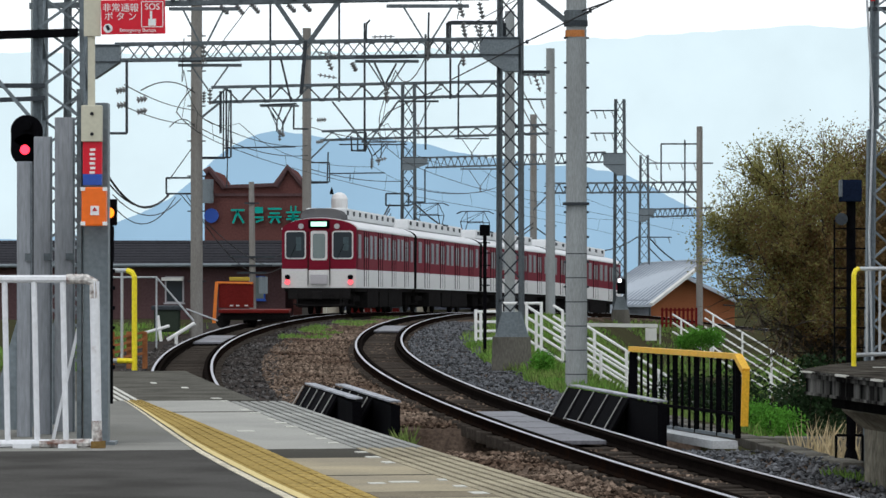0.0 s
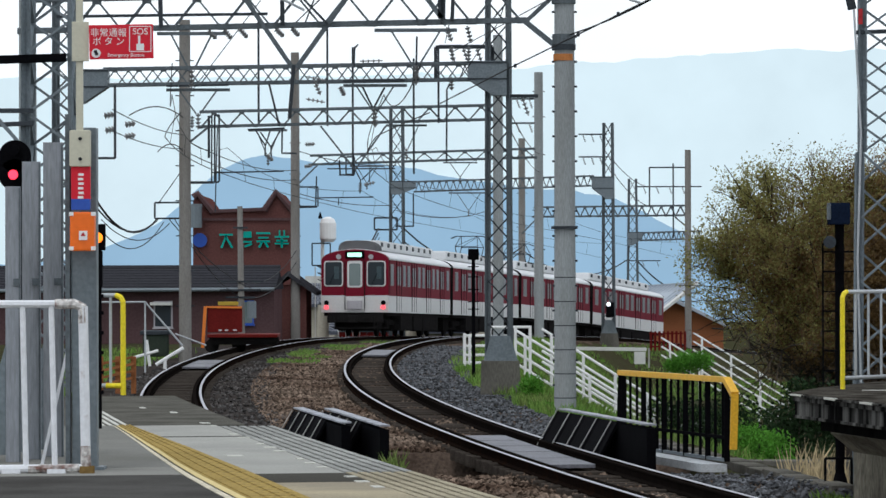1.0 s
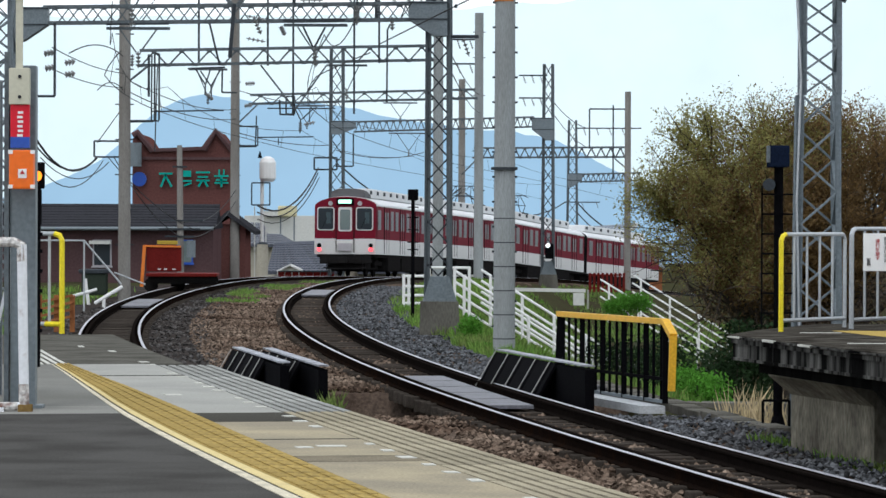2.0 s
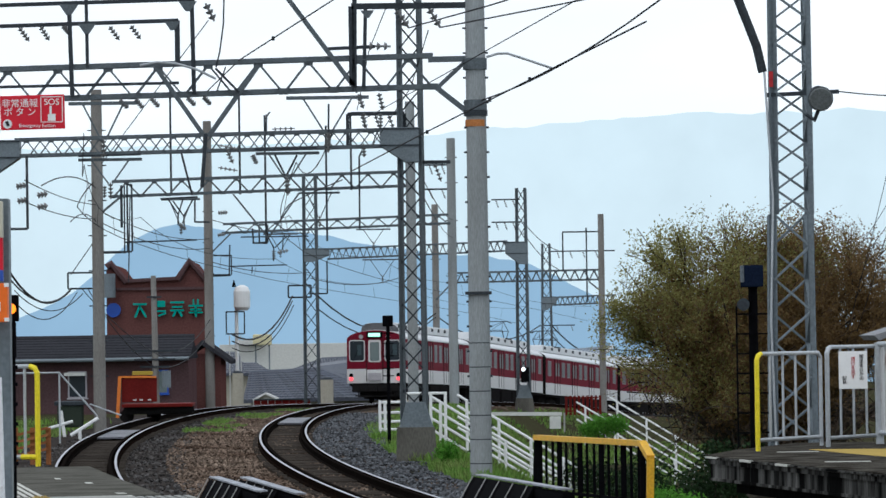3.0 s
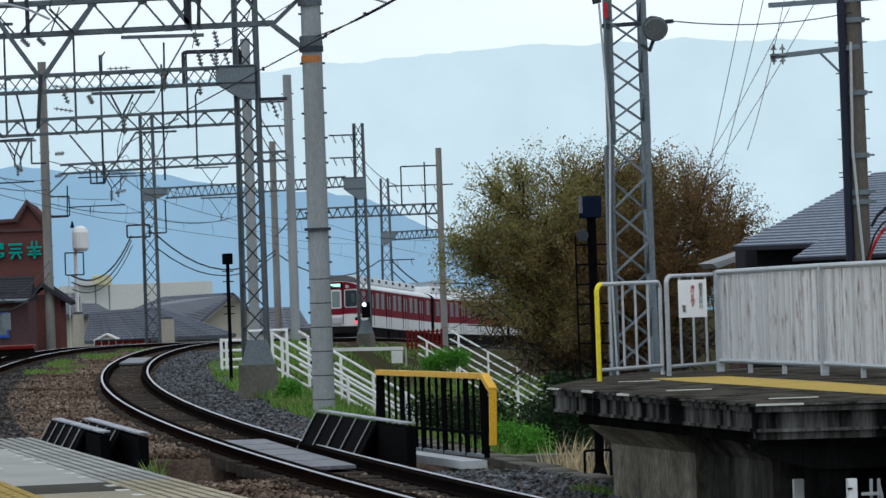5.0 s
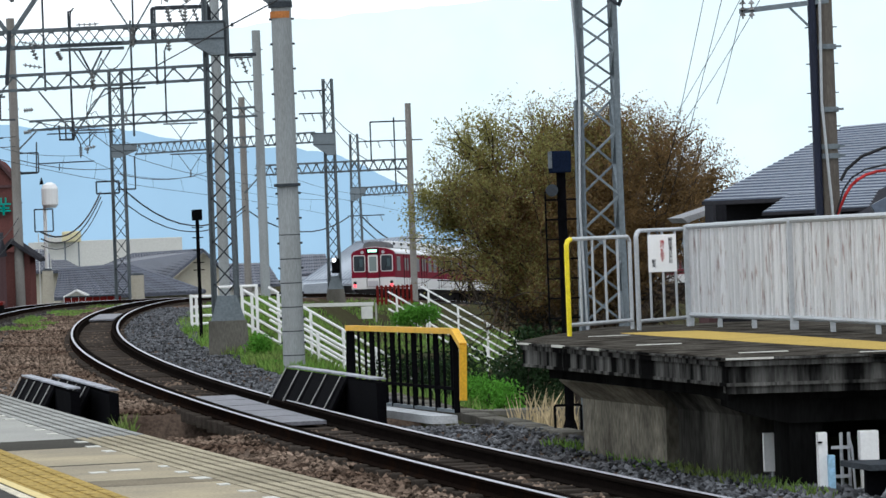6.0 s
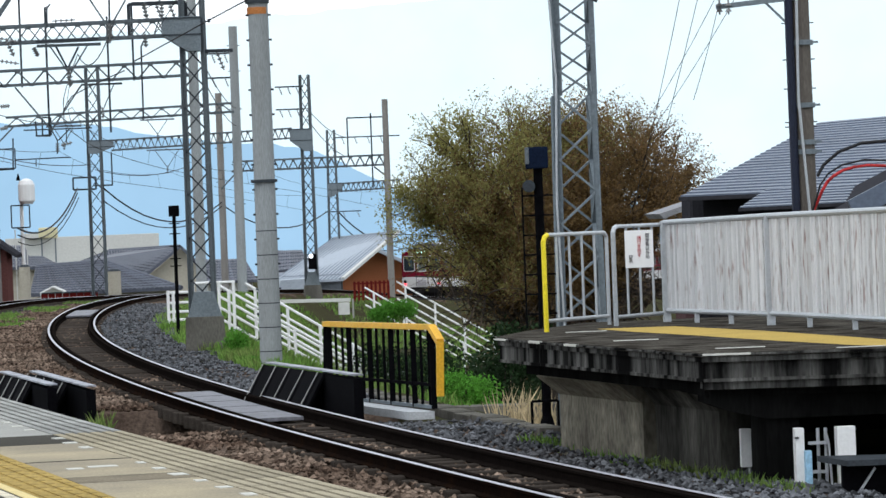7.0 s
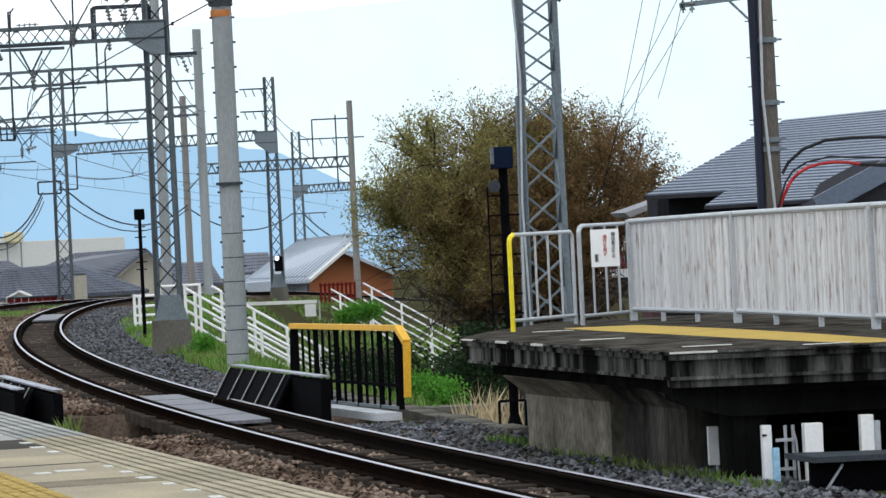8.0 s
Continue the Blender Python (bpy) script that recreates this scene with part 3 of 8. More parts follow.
ROOF_DARK = mat("dark_slate_roof", (0.042, 0.042, 0.048), 0.75, var=0.2, scale=0.5, fine=12)
ROOF_TILE = islands(mat("blue_grey_roof_tile", (0.085, 0.093, 0.118), 0.45, var=0.2, scale=0.6, fine=10, tint=(0.055, 0.06, 0.075)), 0.25)
ROOF_PALE = mat("pale_sheet_roof", (0.36, 0.4, 0.45), 0.55, var=0.15, scale=0.4, fine=10)
CREAM = mat("cream_render", (0.42, 0.39, 0.32), 0.85, var=0.1, scale=0.4, fine=12)
PALE_WALL = mat("far_pale_wall", (0.6, 0.6, 0.57), 0.85, var=0.08, scale=0.2, fine=5)
TERRACOTTA = mat("orange_brown_sheeting", (0.34, 0.13, 0.06), 0.75, var=0.18, scale=0.5, fine=12)
RED_METAL = mat("dark_red_sheet", (0.13, 0.014, 0.012), 0.6, var=0.2, scale=1.5, fine=20)
ORANGE = mat("orange_painted_steel", (0.72, 0.2, 0.03), 0.5, var=0.12, scale=2, fine=20, bump=0.05)
TEAL = mat("teal_sign_letter", (0.0, 0.32, 0.26), 0.4, var=0.05, bump=0)
BLUE = mat("blue_plate", (0.03, 0.09, 0.42), 0.4, var=0.08, bump=0)
WIRE = mat("dark_wire", (0.035, 0.035, 0.037), 0.6, var=0.1, bump=0)
PORCELAIN = mat("grey_porcelain", (0.2, 0.2, 0.2), 0.3, var=0.1, bump=0)


# Emission colour stands in for distance haze; these ridges take no light.
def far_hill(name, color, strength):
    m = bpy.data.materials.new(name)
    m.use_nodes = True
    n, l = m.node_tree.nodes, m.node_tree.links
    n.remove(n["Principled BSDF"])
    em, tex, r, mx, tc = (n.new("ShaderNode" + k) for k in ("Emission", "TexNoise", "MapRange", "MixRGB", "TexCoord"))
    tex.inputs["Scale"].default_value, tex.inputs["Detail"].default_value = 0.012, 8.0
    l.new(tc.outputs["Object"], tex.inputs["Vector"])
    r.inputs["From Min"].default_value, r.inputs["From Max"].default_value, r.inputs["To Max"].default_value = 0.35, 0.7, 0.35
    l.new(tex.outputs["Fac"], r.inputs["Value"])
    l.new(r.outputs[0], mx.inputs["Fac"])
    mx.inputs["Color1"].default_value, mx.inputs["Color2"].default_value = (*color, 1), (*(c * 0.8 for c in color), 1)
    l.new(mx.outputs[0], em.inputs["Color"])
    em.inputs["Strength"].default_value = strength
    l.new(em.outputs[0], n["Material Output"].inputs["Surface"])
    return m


# ---- distance ----
def build_ridge(name, label, y, peaks, x0, x1, step, rough, material, base):
    bm = bmesh.new()
    x, low, high = x0, [], []
    while x <= x1:
        h = base + sum(a * math.exp(-abs((x - c) / w) ** 2.6) for c, a, w in peaks)
        h += rough * (noise.noise((x / 60, 0, 7)) + 0.5 * noise.noise((x / 22, 3, 7)) + 0.25 * noise.noise((x / 9, 5, 7)))
        low.append(bm.verts.new((x, y - 60, -90)))
        high.append(bm.verts.new((x, y, h)))
        x += step
    for i in range(len(low) - 1):
        bm.faces.new((low[i], low[i + 1], high[i + 1], high[i]))
    return tagged(part(name, bm, material), label, "mountains", kind="structure")


build_ridge("backdrop_mountains", "wooded mountains in a painted, glowing blue haze", 3600, ((-85, 93, 168), (-180, 17, 46), (150, 52, 90), (40, 8, 40)), -900, 1100, 5, 4.0, far_hill("painted_haze_woods", (0.36, 0.55, 0.72), 1.0), 9)
build_ridge("backdrop_range", "faint far ridge drawn in a glowing haze colour", 4400, ((500, 30, 380), (1300, 30, 400)), -1500, 2000, 12, 5.0, far_hill("faint_blue_haze", (0.82, 0.96, 1.0), 1.0), 218)


# ---- overhead line ----
def mast(parent, x, y, z0, z1, w0, w1, panels, material=STEEL, leg=0.085, lacing=None):
    """A lattice mast: four angle legs and zigzag lacing on its four faces."""
    m = new("lattice_mast")
    m.parent = parent
    m.matrix_basis = pose(x, y, 0)
    def corner(i, t):
        w = (w0 + (w1 - w0) * t) / 2
        return Vector(((-w, w, w, -w)[i], (-w, -w, w, w)[i], z0 + (z1 - z0) * t))
    for i in range(4):
        part("leg", angle_bar(bmesh.new(), corner(i, 0), corner(i, 1), leg), material, m)
    for i in range(4):
        bm = bmesh.new()
        for k in range(panels):
            a, b = k / panels, (k + 1) / panels
            p, q = (i, (i + 1) % 4) if (k + i) % 2 else ((i + 1) % 4, i)
            bar(bm, corner(p, a), corner(q, b), leg * 0.75, leg * 0.35)
        part("lacing", bm, lacing or material, m)
    return m


def pole(parent, x, y, z0, z1, r, material=POLE, rungs=(), name="pole"):
    bm = bmesh.new()
    rod(bm, (x, y, z0), (x, y, z1), r * 1.08, r * 0.94, 20)
    ob = part(name, bm, material, parent)
    for z, w in rungs:
        bm = bmesh.new()
        rod(bm, (x - w, y - 0.04, z), (x + w, y - 0.04, z), 0.018, n=6)
        part("rung", bm, DARK_STEEL, ob)
    return ob


def collar(parent, x, y, z, r, h, material=STEEL):
    bm = bmesh.new()
    rod(bm, (x, y, z - h / 2), (x, y, z + h / 2), r, n=20)
    return part("collar", bm, material, parent)


def truss(parent, a, b, height, panels, depth=0.4, chord=0.075, material=STEEL, stagger=0.0):
    """A box girder of four chords laced with diagonals; a and b are the ends of the lower front chord."""
    t = new("girder")
    t.parent = parent
    a, b = Vector(a), Vector(b)
    up, back = Vector((0, 0, height)), Vector((0, depth, 0))
    for o in (Vector(), up, back, up + back):
        part("chord", angle_bar(bmesh.new(), a + o, b + o, chord), material, t)
    for o, shift in ((Vector(), 0.0), (back, stagger)):
        for k in range(panels):
            p, q = a.lerp(b, (k + shift) / panels), a.lerp(b, min(1.0, (k + 1 + shift) / panels))
            m = p.lerp(q, 0.5) + up
            part("diagonal", bar(bar(bmesh.new(), p + o, m + o, chord * 0.66, chord * 0.35), m + o, q + o, chord * 0.66, chord * 0.35), material, t)
    plates = bmesh.new()
    for k in range(panels + 1):
        box(plates, *(a.lerp(b, k / panels) + Vector((0, -chord * 0.1, chord * 0.35))), chord * 1.9, 0.014, chord * 1.3)
    for k in range(panels):
        box(plates, *(a.lerp(b, (k + 0.5) / panels) + up + Vector((0, -chord * 0.1, -chord * 0.25))), chord * 1.9, 0.014, chord * 1.3)
    tagged(part("gusset_plate", plates, material, t), kind="stuff")
    return t


def corner_plate(parent, p, h):
    """A small triangular gusset, wide above and pointed below, where a post meets a beam."""
    x, y, z = p
    part("corner_plate", prism(bmesh.new(), ((x - h, z), (x + h, z), (x + h * 0.25, z - h * 1.1), (x - h * 0.25, z - h * 1.1)), y - 0.06, y - 0.035), STEEL, parent)


def insulator(bm, p, q, r=0.06, n=4):
    """A string of porcelain sheds."""
    p, q = Vector(p), Vector(q)
    rod(bm, p, q, r * 0.25, n=6)
    for i in range(n):
        c = p.lerp(q, (i + 0.7) / (n + 0.4))
        w = (q - p).normalized() * r * 0.35
        rod(bm, c - w, c + w, r, r * 0.5, 8)


def hanger(parent, x, y, z, half, drop, material=STEEL):
    """A cross bar under a girder with a V of struts that holds an insulator and the wire."""
    h = new("hanger")
    h.parent = parent
    part("cross_bar", bar(bmesh.new(), (x - half, y, z - 0.06), (x + half, y, z - 0.06), 0.06, 0.06), material, h)
    for s in (-1, 1):
        part("strut", bar(bmesh.new(), (x + s * half * 0.6, y, z - 0.06), (x + s * 0.04, y, z - drop), 0.045, 0.03), material, h)
    bm = bmesh.new()
    insulator(bm, (x, y, z - drop + 0.02), (x, y, z - drop - 0.32))
    part("insulator", bm, PORCELAIN, h)


def arm(parent, x, y, z, reach, drops, material=DARK_STEEL):
    """A side arm on a mast with hanging insulators."""
    h = new("side_arm")
    h.parent = parent
    part("beam", bar(bmesh.new(), (x, y, z), (x + reach, y, z), 0.07, 0.07), material, h)
    for d in drops:
        bm = bmesh.new()
        insulator(bm, (x + reach * d, y, z - 0.03), (x + reach * d + 0.13, y, z - 0.4), 0.055)
        part("insulator", bm, PORCELAIN, h)


def frame_up(parent, x0, x1, y, z0, z1, material=DARK_STEEL, w=0.07, bottom=False):
    f = new("feeder_frame")
    f.parent = parent
    for x in (x0, x1):
        part("post", bar(bmesh.new(), (x, y, z0), (x, y, z1), w, w), material, f)
    part("beam", bar(bmesh.new(), (x0, y, z1), (x1, y, z1), w, w), material, f)
    if bottom:
        part("beam", bar(bmesh.new(), (x0, y, z0), (x1, y, z0), w, w), material, f)
    return f


def gusset_box(parent, x0, x1, y, z0, z1, flip=1, depth=0.5):
    """The plated bracket, square above and tapered below, where a girder meets its mast."""
    bm = bmesh.new()
    k = z1 - (z1 - z0) * 0.52
    edge = ((x0, z1), (x1, z1), (x1, z0), (x1 - (x1 - x0) * 0.35, z0), (x0, k)) if flip > 0 else ((x0, z1), (x1, z1), (x1, k), (x0 + (x1 - x0) * 0.35, z0), (x0, z0))
    prism(bm, edge, y - depth / 2, y + depth / 2)
    ob = part("bracket_box", bm, GREY_STEEL, parent, "grey plated bracket box")
    bm = bmesh.new()
    for z in (z1 - 0.03, k):
        box(bm, (x0 + x1) / 2, y - depth / 2 - 0.01, z, x1 - x0 + 0.02, 0.02, 0.03)
    part("rib", bm, DARK_STEEL, ob)


GANTRY = "overhead line gantries"


def gantry(label):
    return thing("overhead_gantry", label, "gantry", group=GANTRY)


# nearest gantry with a stout round pole
ga = gantry("girder gantry on a stout round pole with an orange band")
p1 = pole(ga, 2.326, 69, -1.7, 7.382, 0.18, POLE, [(float(z), 0.22) for z in np.arange(-0.681, 7.007, 0.434)])
part("orange_band", rod(bmesh.new(), (2.316, 69, 4.977), (2.316, 69, 5.095), 0.184, n=20), mat("faded_orange_band", (0.5, 0.2, 0.07), 0.7), ga)
for z in np.arange(-0.9, 6.2, 0.42):
    collar(ga, 2.326, 69, float(z), 0.19 - 0.003 * float(z), 0.018, DARK_STEEL)
collar(ga, 2.316, 69, 5.213, 0.21, 0.1, DARK_STEEL)
collar(ga, 2.316, 69, 5.332, 0.2, 0.22)
collar(ga, 2.316, 69, 6.071, 0.21, 0.2)
collar(ga, 2.316, 69, 2.069, 0.23, 0.05, DARK_STEEL)
part("clamp", bar(bmesh.new(), (2.109, 68.8, 2.069), (2.543, 68.8, 2.069), 0.05, 0.05), DARK_STEEL, ga)
pole(ga, -7.242, 71, -1.5, 7.477, 0.16, POLE)
truss(ga, (-7.137, 69, 5.489), (1.587, 69, 5.657), 0.54, 10, 0.16, 0.085)
for p, q, w in (
        ((1.65, 69, 5.66), (2.23, 69, 5.19), 0.11),
        ((1.65, 69, 5.66), (2.14, 69, 6.11), 0.09),
        ((1.50, 69, 6.16), (2.29, 69, 6.17), 0.12)):
    part("knee", bar(bmesh.new(), p, q, w, w * 0.8), STEEL, ga)
frame_up(ga, 0.168, 2.228, 69, 5.726, 7.106, w=0.1)
for p, q, w in (
        ((-4.75, 69, 7.22), (-4.71, 69, 5.60), 0.09),
        ((-4.45, 69, 7.29), (-4.44, 69, 6.09), 0.07),
        ((-2.87, 69, 6.90), (-2.87, 69, 6.15), 0.09),
        ((-2.61, 69, 7.25), (-2.59, 69, 5.61), 0.09),
        ((0.23, 69, 7.47), (0.21, 69, 5.62), 0.1),
        ((0.42, 69, 7.09), (0.37, 69, 5.69), 0.08)):
    part("feeder_post", bar(bmesh.new(), p, q, w, w * 0.8), DARK_STEEL, ga)
for p, q, w in (
        ((-6.60, 69, 7.19), (-2.56, 69, 7.27), 0.08),
        ((-6.31, 69, 6.83), (-2.85, 69, 6.90), 0.08),
        ((-0.26, 69, 6.37), (0.57, 69, 6.40), 0.07),
        ((-6.53, 69, 5.77), (-2.85, 69, 5.81), 0.06)):
    part("feeder_beam", bar(bmesh.new(), p, q, w, w * 0.8), DARK_STEEL, ga)
for p, q, w in (
        ((-1.08, 69, 7.46), (0.27, 69, 5.61), 0.1),
        ((-3.26, 69, 6.10), (-2.45, 69, 4.91), 0.1),
        ((-1.47, 69, 6.09), (-2.33, 69, 4.89), 0.1)):
    part("brace", bar(bmesh.new(), p, q, w, w * 0.8), STEEL, ga)
for p, q, w in (
        ((-2.39, 68.9, 4.91), (-2.47, 68.9, 3.98), 0.08),
        ((-2.21, 68.9, 6.05), (-1.80, 68.9, 5.62), 0.05),
        ((-2.03, 68.9, 6.07), (-2.19, 68.9, 5.65), 0.03)):
    part("stem", bar(bmesh.new(), p, q, w, w * 0.8), DARK_STEEL, ga)
for p, q in (
        ((-5.62, 69, 6.81), (-5.45, 69, 6.57)),
        ((-5.25, 69, 6.82), (-5.10, 69, 6.58)),
        ((-4.86, 69, 6.83), (-4.74, 69, 6.69)),
        ((-4.05, 69, 6.81), (-3.88, 69, 6.57)),
        ((-3.68, 69, 6.82), (-3.51, 69, 6.58)),
        ((-3.89, 69, 5.52), (-3.74, 69, 5.38)),
        ((-3.61, 69, 5.54), (-3.48, 69, 5.37)),
        ((-3.34, 69, 5.55), (-3.20, 69, 5.39)),
        ((-2.71, 69, 5.55), (-2.57, 69, 5.41)),
        ((-2.43, 69, 5.56), (-2.30, 69, 5.42)),
        ((0.27, 69, 5.57), (0.36, 69, 5.32)),
        ((0.63, 69, 5.59), (0.70, 69, 5.29))):
    bm = bmesh.new()
    insulator(bm, p, q, 0.055, 4)
    part("insulator", bm, PORCELAIN, ga)
for p, q in (
        ((0.94, 69, 7.06), (1.17, 69, 6.72)),
        ((1.52, 69, 7.07), (1.72, 69, 6.72)),
        ((-2.37, 69, 7.19), (-2.22, 69, 6.88)),
        ((0.42, 69, 6.41), (0.85, 69, 6.40))):
    bm = bmesh.new()
    insulator(bm, p, q, 0.08, 3)
    part("insulator", bm, PORCELAIN, ga)
for p, h in (((-4.75, 69, 7.20), 0.17), ((-4.44, 69, 6.86), 0.16), ((-2.95, 69, 6.88), 0.14), ((-2.68, 69, 7.23), 0.16), ((0.45, 69, 7.03), 0.12)):
    corner_plate(ga, p, h)
hanger(ga, -0.266, 69, 5.578, 0.72, 0.7)
hanger(ga, -4.179, 69, 5.529, 0.6, 0.7)

gb = gantry("lattice gantry with plated bracket boxes at both masts")
mast(gb, 1.377, 81, -1.1, 8.578, 0.42, 0.36, 22, lacing=DARK_STEEL)
mast(gb, -7.636, 83, -1.1, 8.758, 0.46, 0.4, 22)
gusset_box(gb, 0.752, 1.539, 80.9, 4.899, 5.605)
gusset_box(gb, -7.45, -6.677, 81.9, 4.803, 5.505, -1)
truss(gb, (-6.783, 81.7, 5.154), (0.822, 80.7, 5.211), 0.33, 15, 0.4, 0.06, stagger=0.5)
hanger(gb, -4.767, 80.9, 5.095, 0.65, 0.55)
hanger(gb, -1.146, 80.9, 5.176, 0.65, 0.6)
for x, z0, z1 in ((-6.515, 5.165, 3.661), (-4.582, 4.528, 3.661)):
    part("dropper", bar(bmesh.new(), (x, 81.5, z0), (x, 81.5, z1), 0.05, 0.05), DARK_STEEL, gb)
part("dropper", bar(bmesh.new(), (-6.931, 81.5, 3.661), (-6.515, 81.5, 3.661), 0.05, 0.05), DARK_STEEL, gb)
frame_up(gb, 0.093, 1.261, 81.2, 5.223, 5.917)
arm(gb, 1.261, 81, 5.917, -1.1, (0.3, 0.55, 0.8))
arm(gb, 1.539, 81, 4.899, 0.65, (0.5,))
bm = bmesh.new()
prism(bm, ((0.972, -2.2), (1.863, -2.2), (1.782, -0.517), (1.018, -0.517)), 80.5, 81.5)
part("footing", bm, CONCRETE, gb, "weathered concrete footing")
bm = bmesh.new()
prism(bm, ((1.065, -0.517), (1.759, -0.517), (1.597, -0.008), (1.203, -0.008)), 80.7, 81.3)
part("base_plate", bm, GREY_STEEL, gb)

for p, q, w in (
        ((-3.31, 80.8, 5.15), (-3.10, 80.8, 4.28), 0.05),
        ((-0.29, 80.8, 6.11), (-0.31, 80.8, 5.13), 0.05),
        ((-1.40, 80.8, 5.08), (-1.20, 80.8, 4.66), 0.05),
        ((-0.95, 80.8, 5.07), (-1.17, 80.8, 4.66), 0.05),
        ((-5.41, 80.8, 5.11), (-4.14, 80.8, 5.13), 0.05),
        ((-1.81, 80.8, 5.20), (-0.54, 80.8, 5.22), 0.05)):
    part("strut", bar(bmesh.new(), p, q, w, w * 0.8), DARK_STEEL, gb)
for p, q, w in (
        ((-1.57, 80.8, 5.48), (-1.56, 80.8, 5.91), 0.04),
        ((-1.56, 80.8, 5.87), (-1.49, 80.8, 5.96), 0.04),
        ((0.32, 80.8, 5.00), (0.31, 80.8, 3.55), 0.045),
        ((0.31, 80.8, 5.00), (0.38, 80.8, 5.15), 0.04)):
    part("pin", bar(bmesh.new(), p, q, w, w * 0.8), DARK_STEEL, gb)
for p, q in (
        ((-0.30, 80.8, 5.54), (-0.31, 80.8, 5.28)),
        ((0.42, 80.8, 5.92), (0.44, 80.8, 5.61)),
        ((0.77, 80.8, 5.91), (0.77, 80.8, 5.60)),
        ((0.41, 80.8, 5.29), (0.42, 80.8, 5.01)),
        ((-2.39, 80.8, 5.22), (-2.26, 80.8, 4.92)),
        ((-1.86, 80.8, 5.09), (-1.77, 80.8, 4.90))):
    bm = bmesh.new()
    insulator(bm, p, q, 0.06, 4)
    part("insulator", bm, PORCELAIN, gb)
for p, q in (
        ((-2.55, 80.8, 5.30), (-2.16, 80.8, 5.21)),
        ((-2.56, 80.8, 4.84), (-2.17, 80.8, 4.77)),
        ((-1.46, 80.8, 5.61), (-0.99, 80.8, 5.62))):
    bm = bmesh.new()
    insulator(bm, p, q, 0.045, 4)
    part("insulator", bm, PORCELAIN, gb)
gc = gantry("girder gantry between two round concrete poles")
pole(gc, -6.976, 112, -1.6, 8.452, 0.165, POLE_BROWN, [(float(z), 0.26) for z in np.arange(-0.636, 7.364, 0.992)])
pole(gc, 1.972, 117, -3.0, 8.303, 0.15, POLE)
truss(gc, (-6.544, 112, 5.396), (1.855, 117, 5.779), 0.42, 11, 0.15, 0.075)
part("knee", bar(bmesh.new(), (-6.912, 112, 4.932), (-6.336, 112, 5.396), 0.07, 0.06), STEEL, gc)
hanger(gc, -4.665, 113, 5.416, 0.55, 0.75)
hanger(gc, -0.729, 116, 5.658, 0.6, 0.75)
for x in (-3.22, -1.314):
    part("v_strut", bar(bmesh.new(), (x, 115, 5.555), (-2.218, 115, 4.274), 0.06, 0.05), STEEL, gc)
for x, z0, z1 in ((-2.284, 7.855, 4.109), (-3.023, 8.512, 5.555), (-0.509, 7.526, 4.159), (-5.027, 8.676, 5.555), (0.214, 7.855, 5.637)):
    part("upright", bar(bmesh.new(), (x, 115.2, z0), (x, 115.2, z1), 0.06, 0.06), DARK_STEEL, gc)
frame_up(gc, -6.144, -6.016, 112.2, 3.876, 5.764, w=0.05)
part("bracket", bar(bmesh.new(), (-7.024, 112, 3.86), (-6.016, 112, 3.86), 0.05, 0.05), DARK_STEEL, gc)
frame_up(gc, -7.84, -6.944, 112.1, 2.836, 3.284, w=0.05, bottom=True)

for p, q, w in (
        ((-5.22, 112.5, 5.36), (-4.16, 112.5, 5.40), 0.06),
        ((-6.24, 112.5, 5.74), (-6.25, 112.5, 3.84), 0.05),
        ((-6.08, 112.5, 5.49), (-6.15, 112.5, 3.01), 0.04),
        ((-4.24, 112.5, 5.37), (-4.25, 112.5, 4.69), 0.06),
        ((-4.26, 112.5, 4.69), (-3.83, 112.5, 4.68), 0.06)):
    part("hanger_bar", bar(bmesh.new(), p, q, w, w * 0.8), DARK_STEEL, gc)
for p, q, w in (
        ((-5.00, 112.5, 5.35), (-4.72, 112.5, 4.90), 0.05),
        ((-4.58, 112.5, 5.34), (-4.72, 112.5, 4.90), 0.05),
        ((-4.29, 112.5, 5.34), (-4.56, 112.5, 4.86), 0.05),
        ((-4.86, 112.5, 5.29), (-4.56, 112.5, 4.86), 0.05),
        ((-4.72, 112.5, 4.90), (-4.73, 112.5, 4.61), 0.05),
        ((-4.56, 112.5, 4.86), (-4.55, 112.5, 4.54), 0.05)):
    part("hanger_strut", bar(bmesh.new(), p, q, w, w * 0.8), DARK_STEEL, gc)
for p, q in (
        ((-6.79, 112.4, 5.75), (-6.80, 112.4, 5.40)),
        ((-1.64, 112.4, 5.97), (-1.64, 112.4, 5.49)),
        ((-3.59, 112.4, 4.93), (-3.31, 112.4, 4.95)),
        ((-4.69, 112.4, 4.64), (-4.50, 112.4, 4.47))):
    bm = bmesh.new()
    insulator(bm, p, q, 0.07, 4)
    part("insulator", bm, PORCELAIN, gc)
for p, q, w in (
        ((-6.25, 112.6, 4.14), (-4.20, 112.6, 4.18), 0.05),
        ((-6.20, 112.6, 3.85), (-7.09, 112.6, 3.84), 0.05)):
    part("registration_arm", bar(bmesh.new(), p, q, w, w * 0.8), DARK_STEEL, gc)
gd = gantry("girder gantry on tall brownish concrete poles")
pole(gd, -5.509, 160, -1.8, 10.191, 0.18, POLE_BROWN, [(float(z), 0.22) for z in np.arange(-1.009, 9.049, 1.257)])
pole(gd, 4.479, 165, -3.5, 9.621, 0.19, POLE, [(z, 0.26) for z in (8.819, 7.759, 6.179, 3.869, 2.219)])
arm(gd, 4.479, 165, 8.513, -1.3, (0.3, 0.7))
arm(gd, 4.479, 165, 7.499, -1.3, (0.3, 0.7))
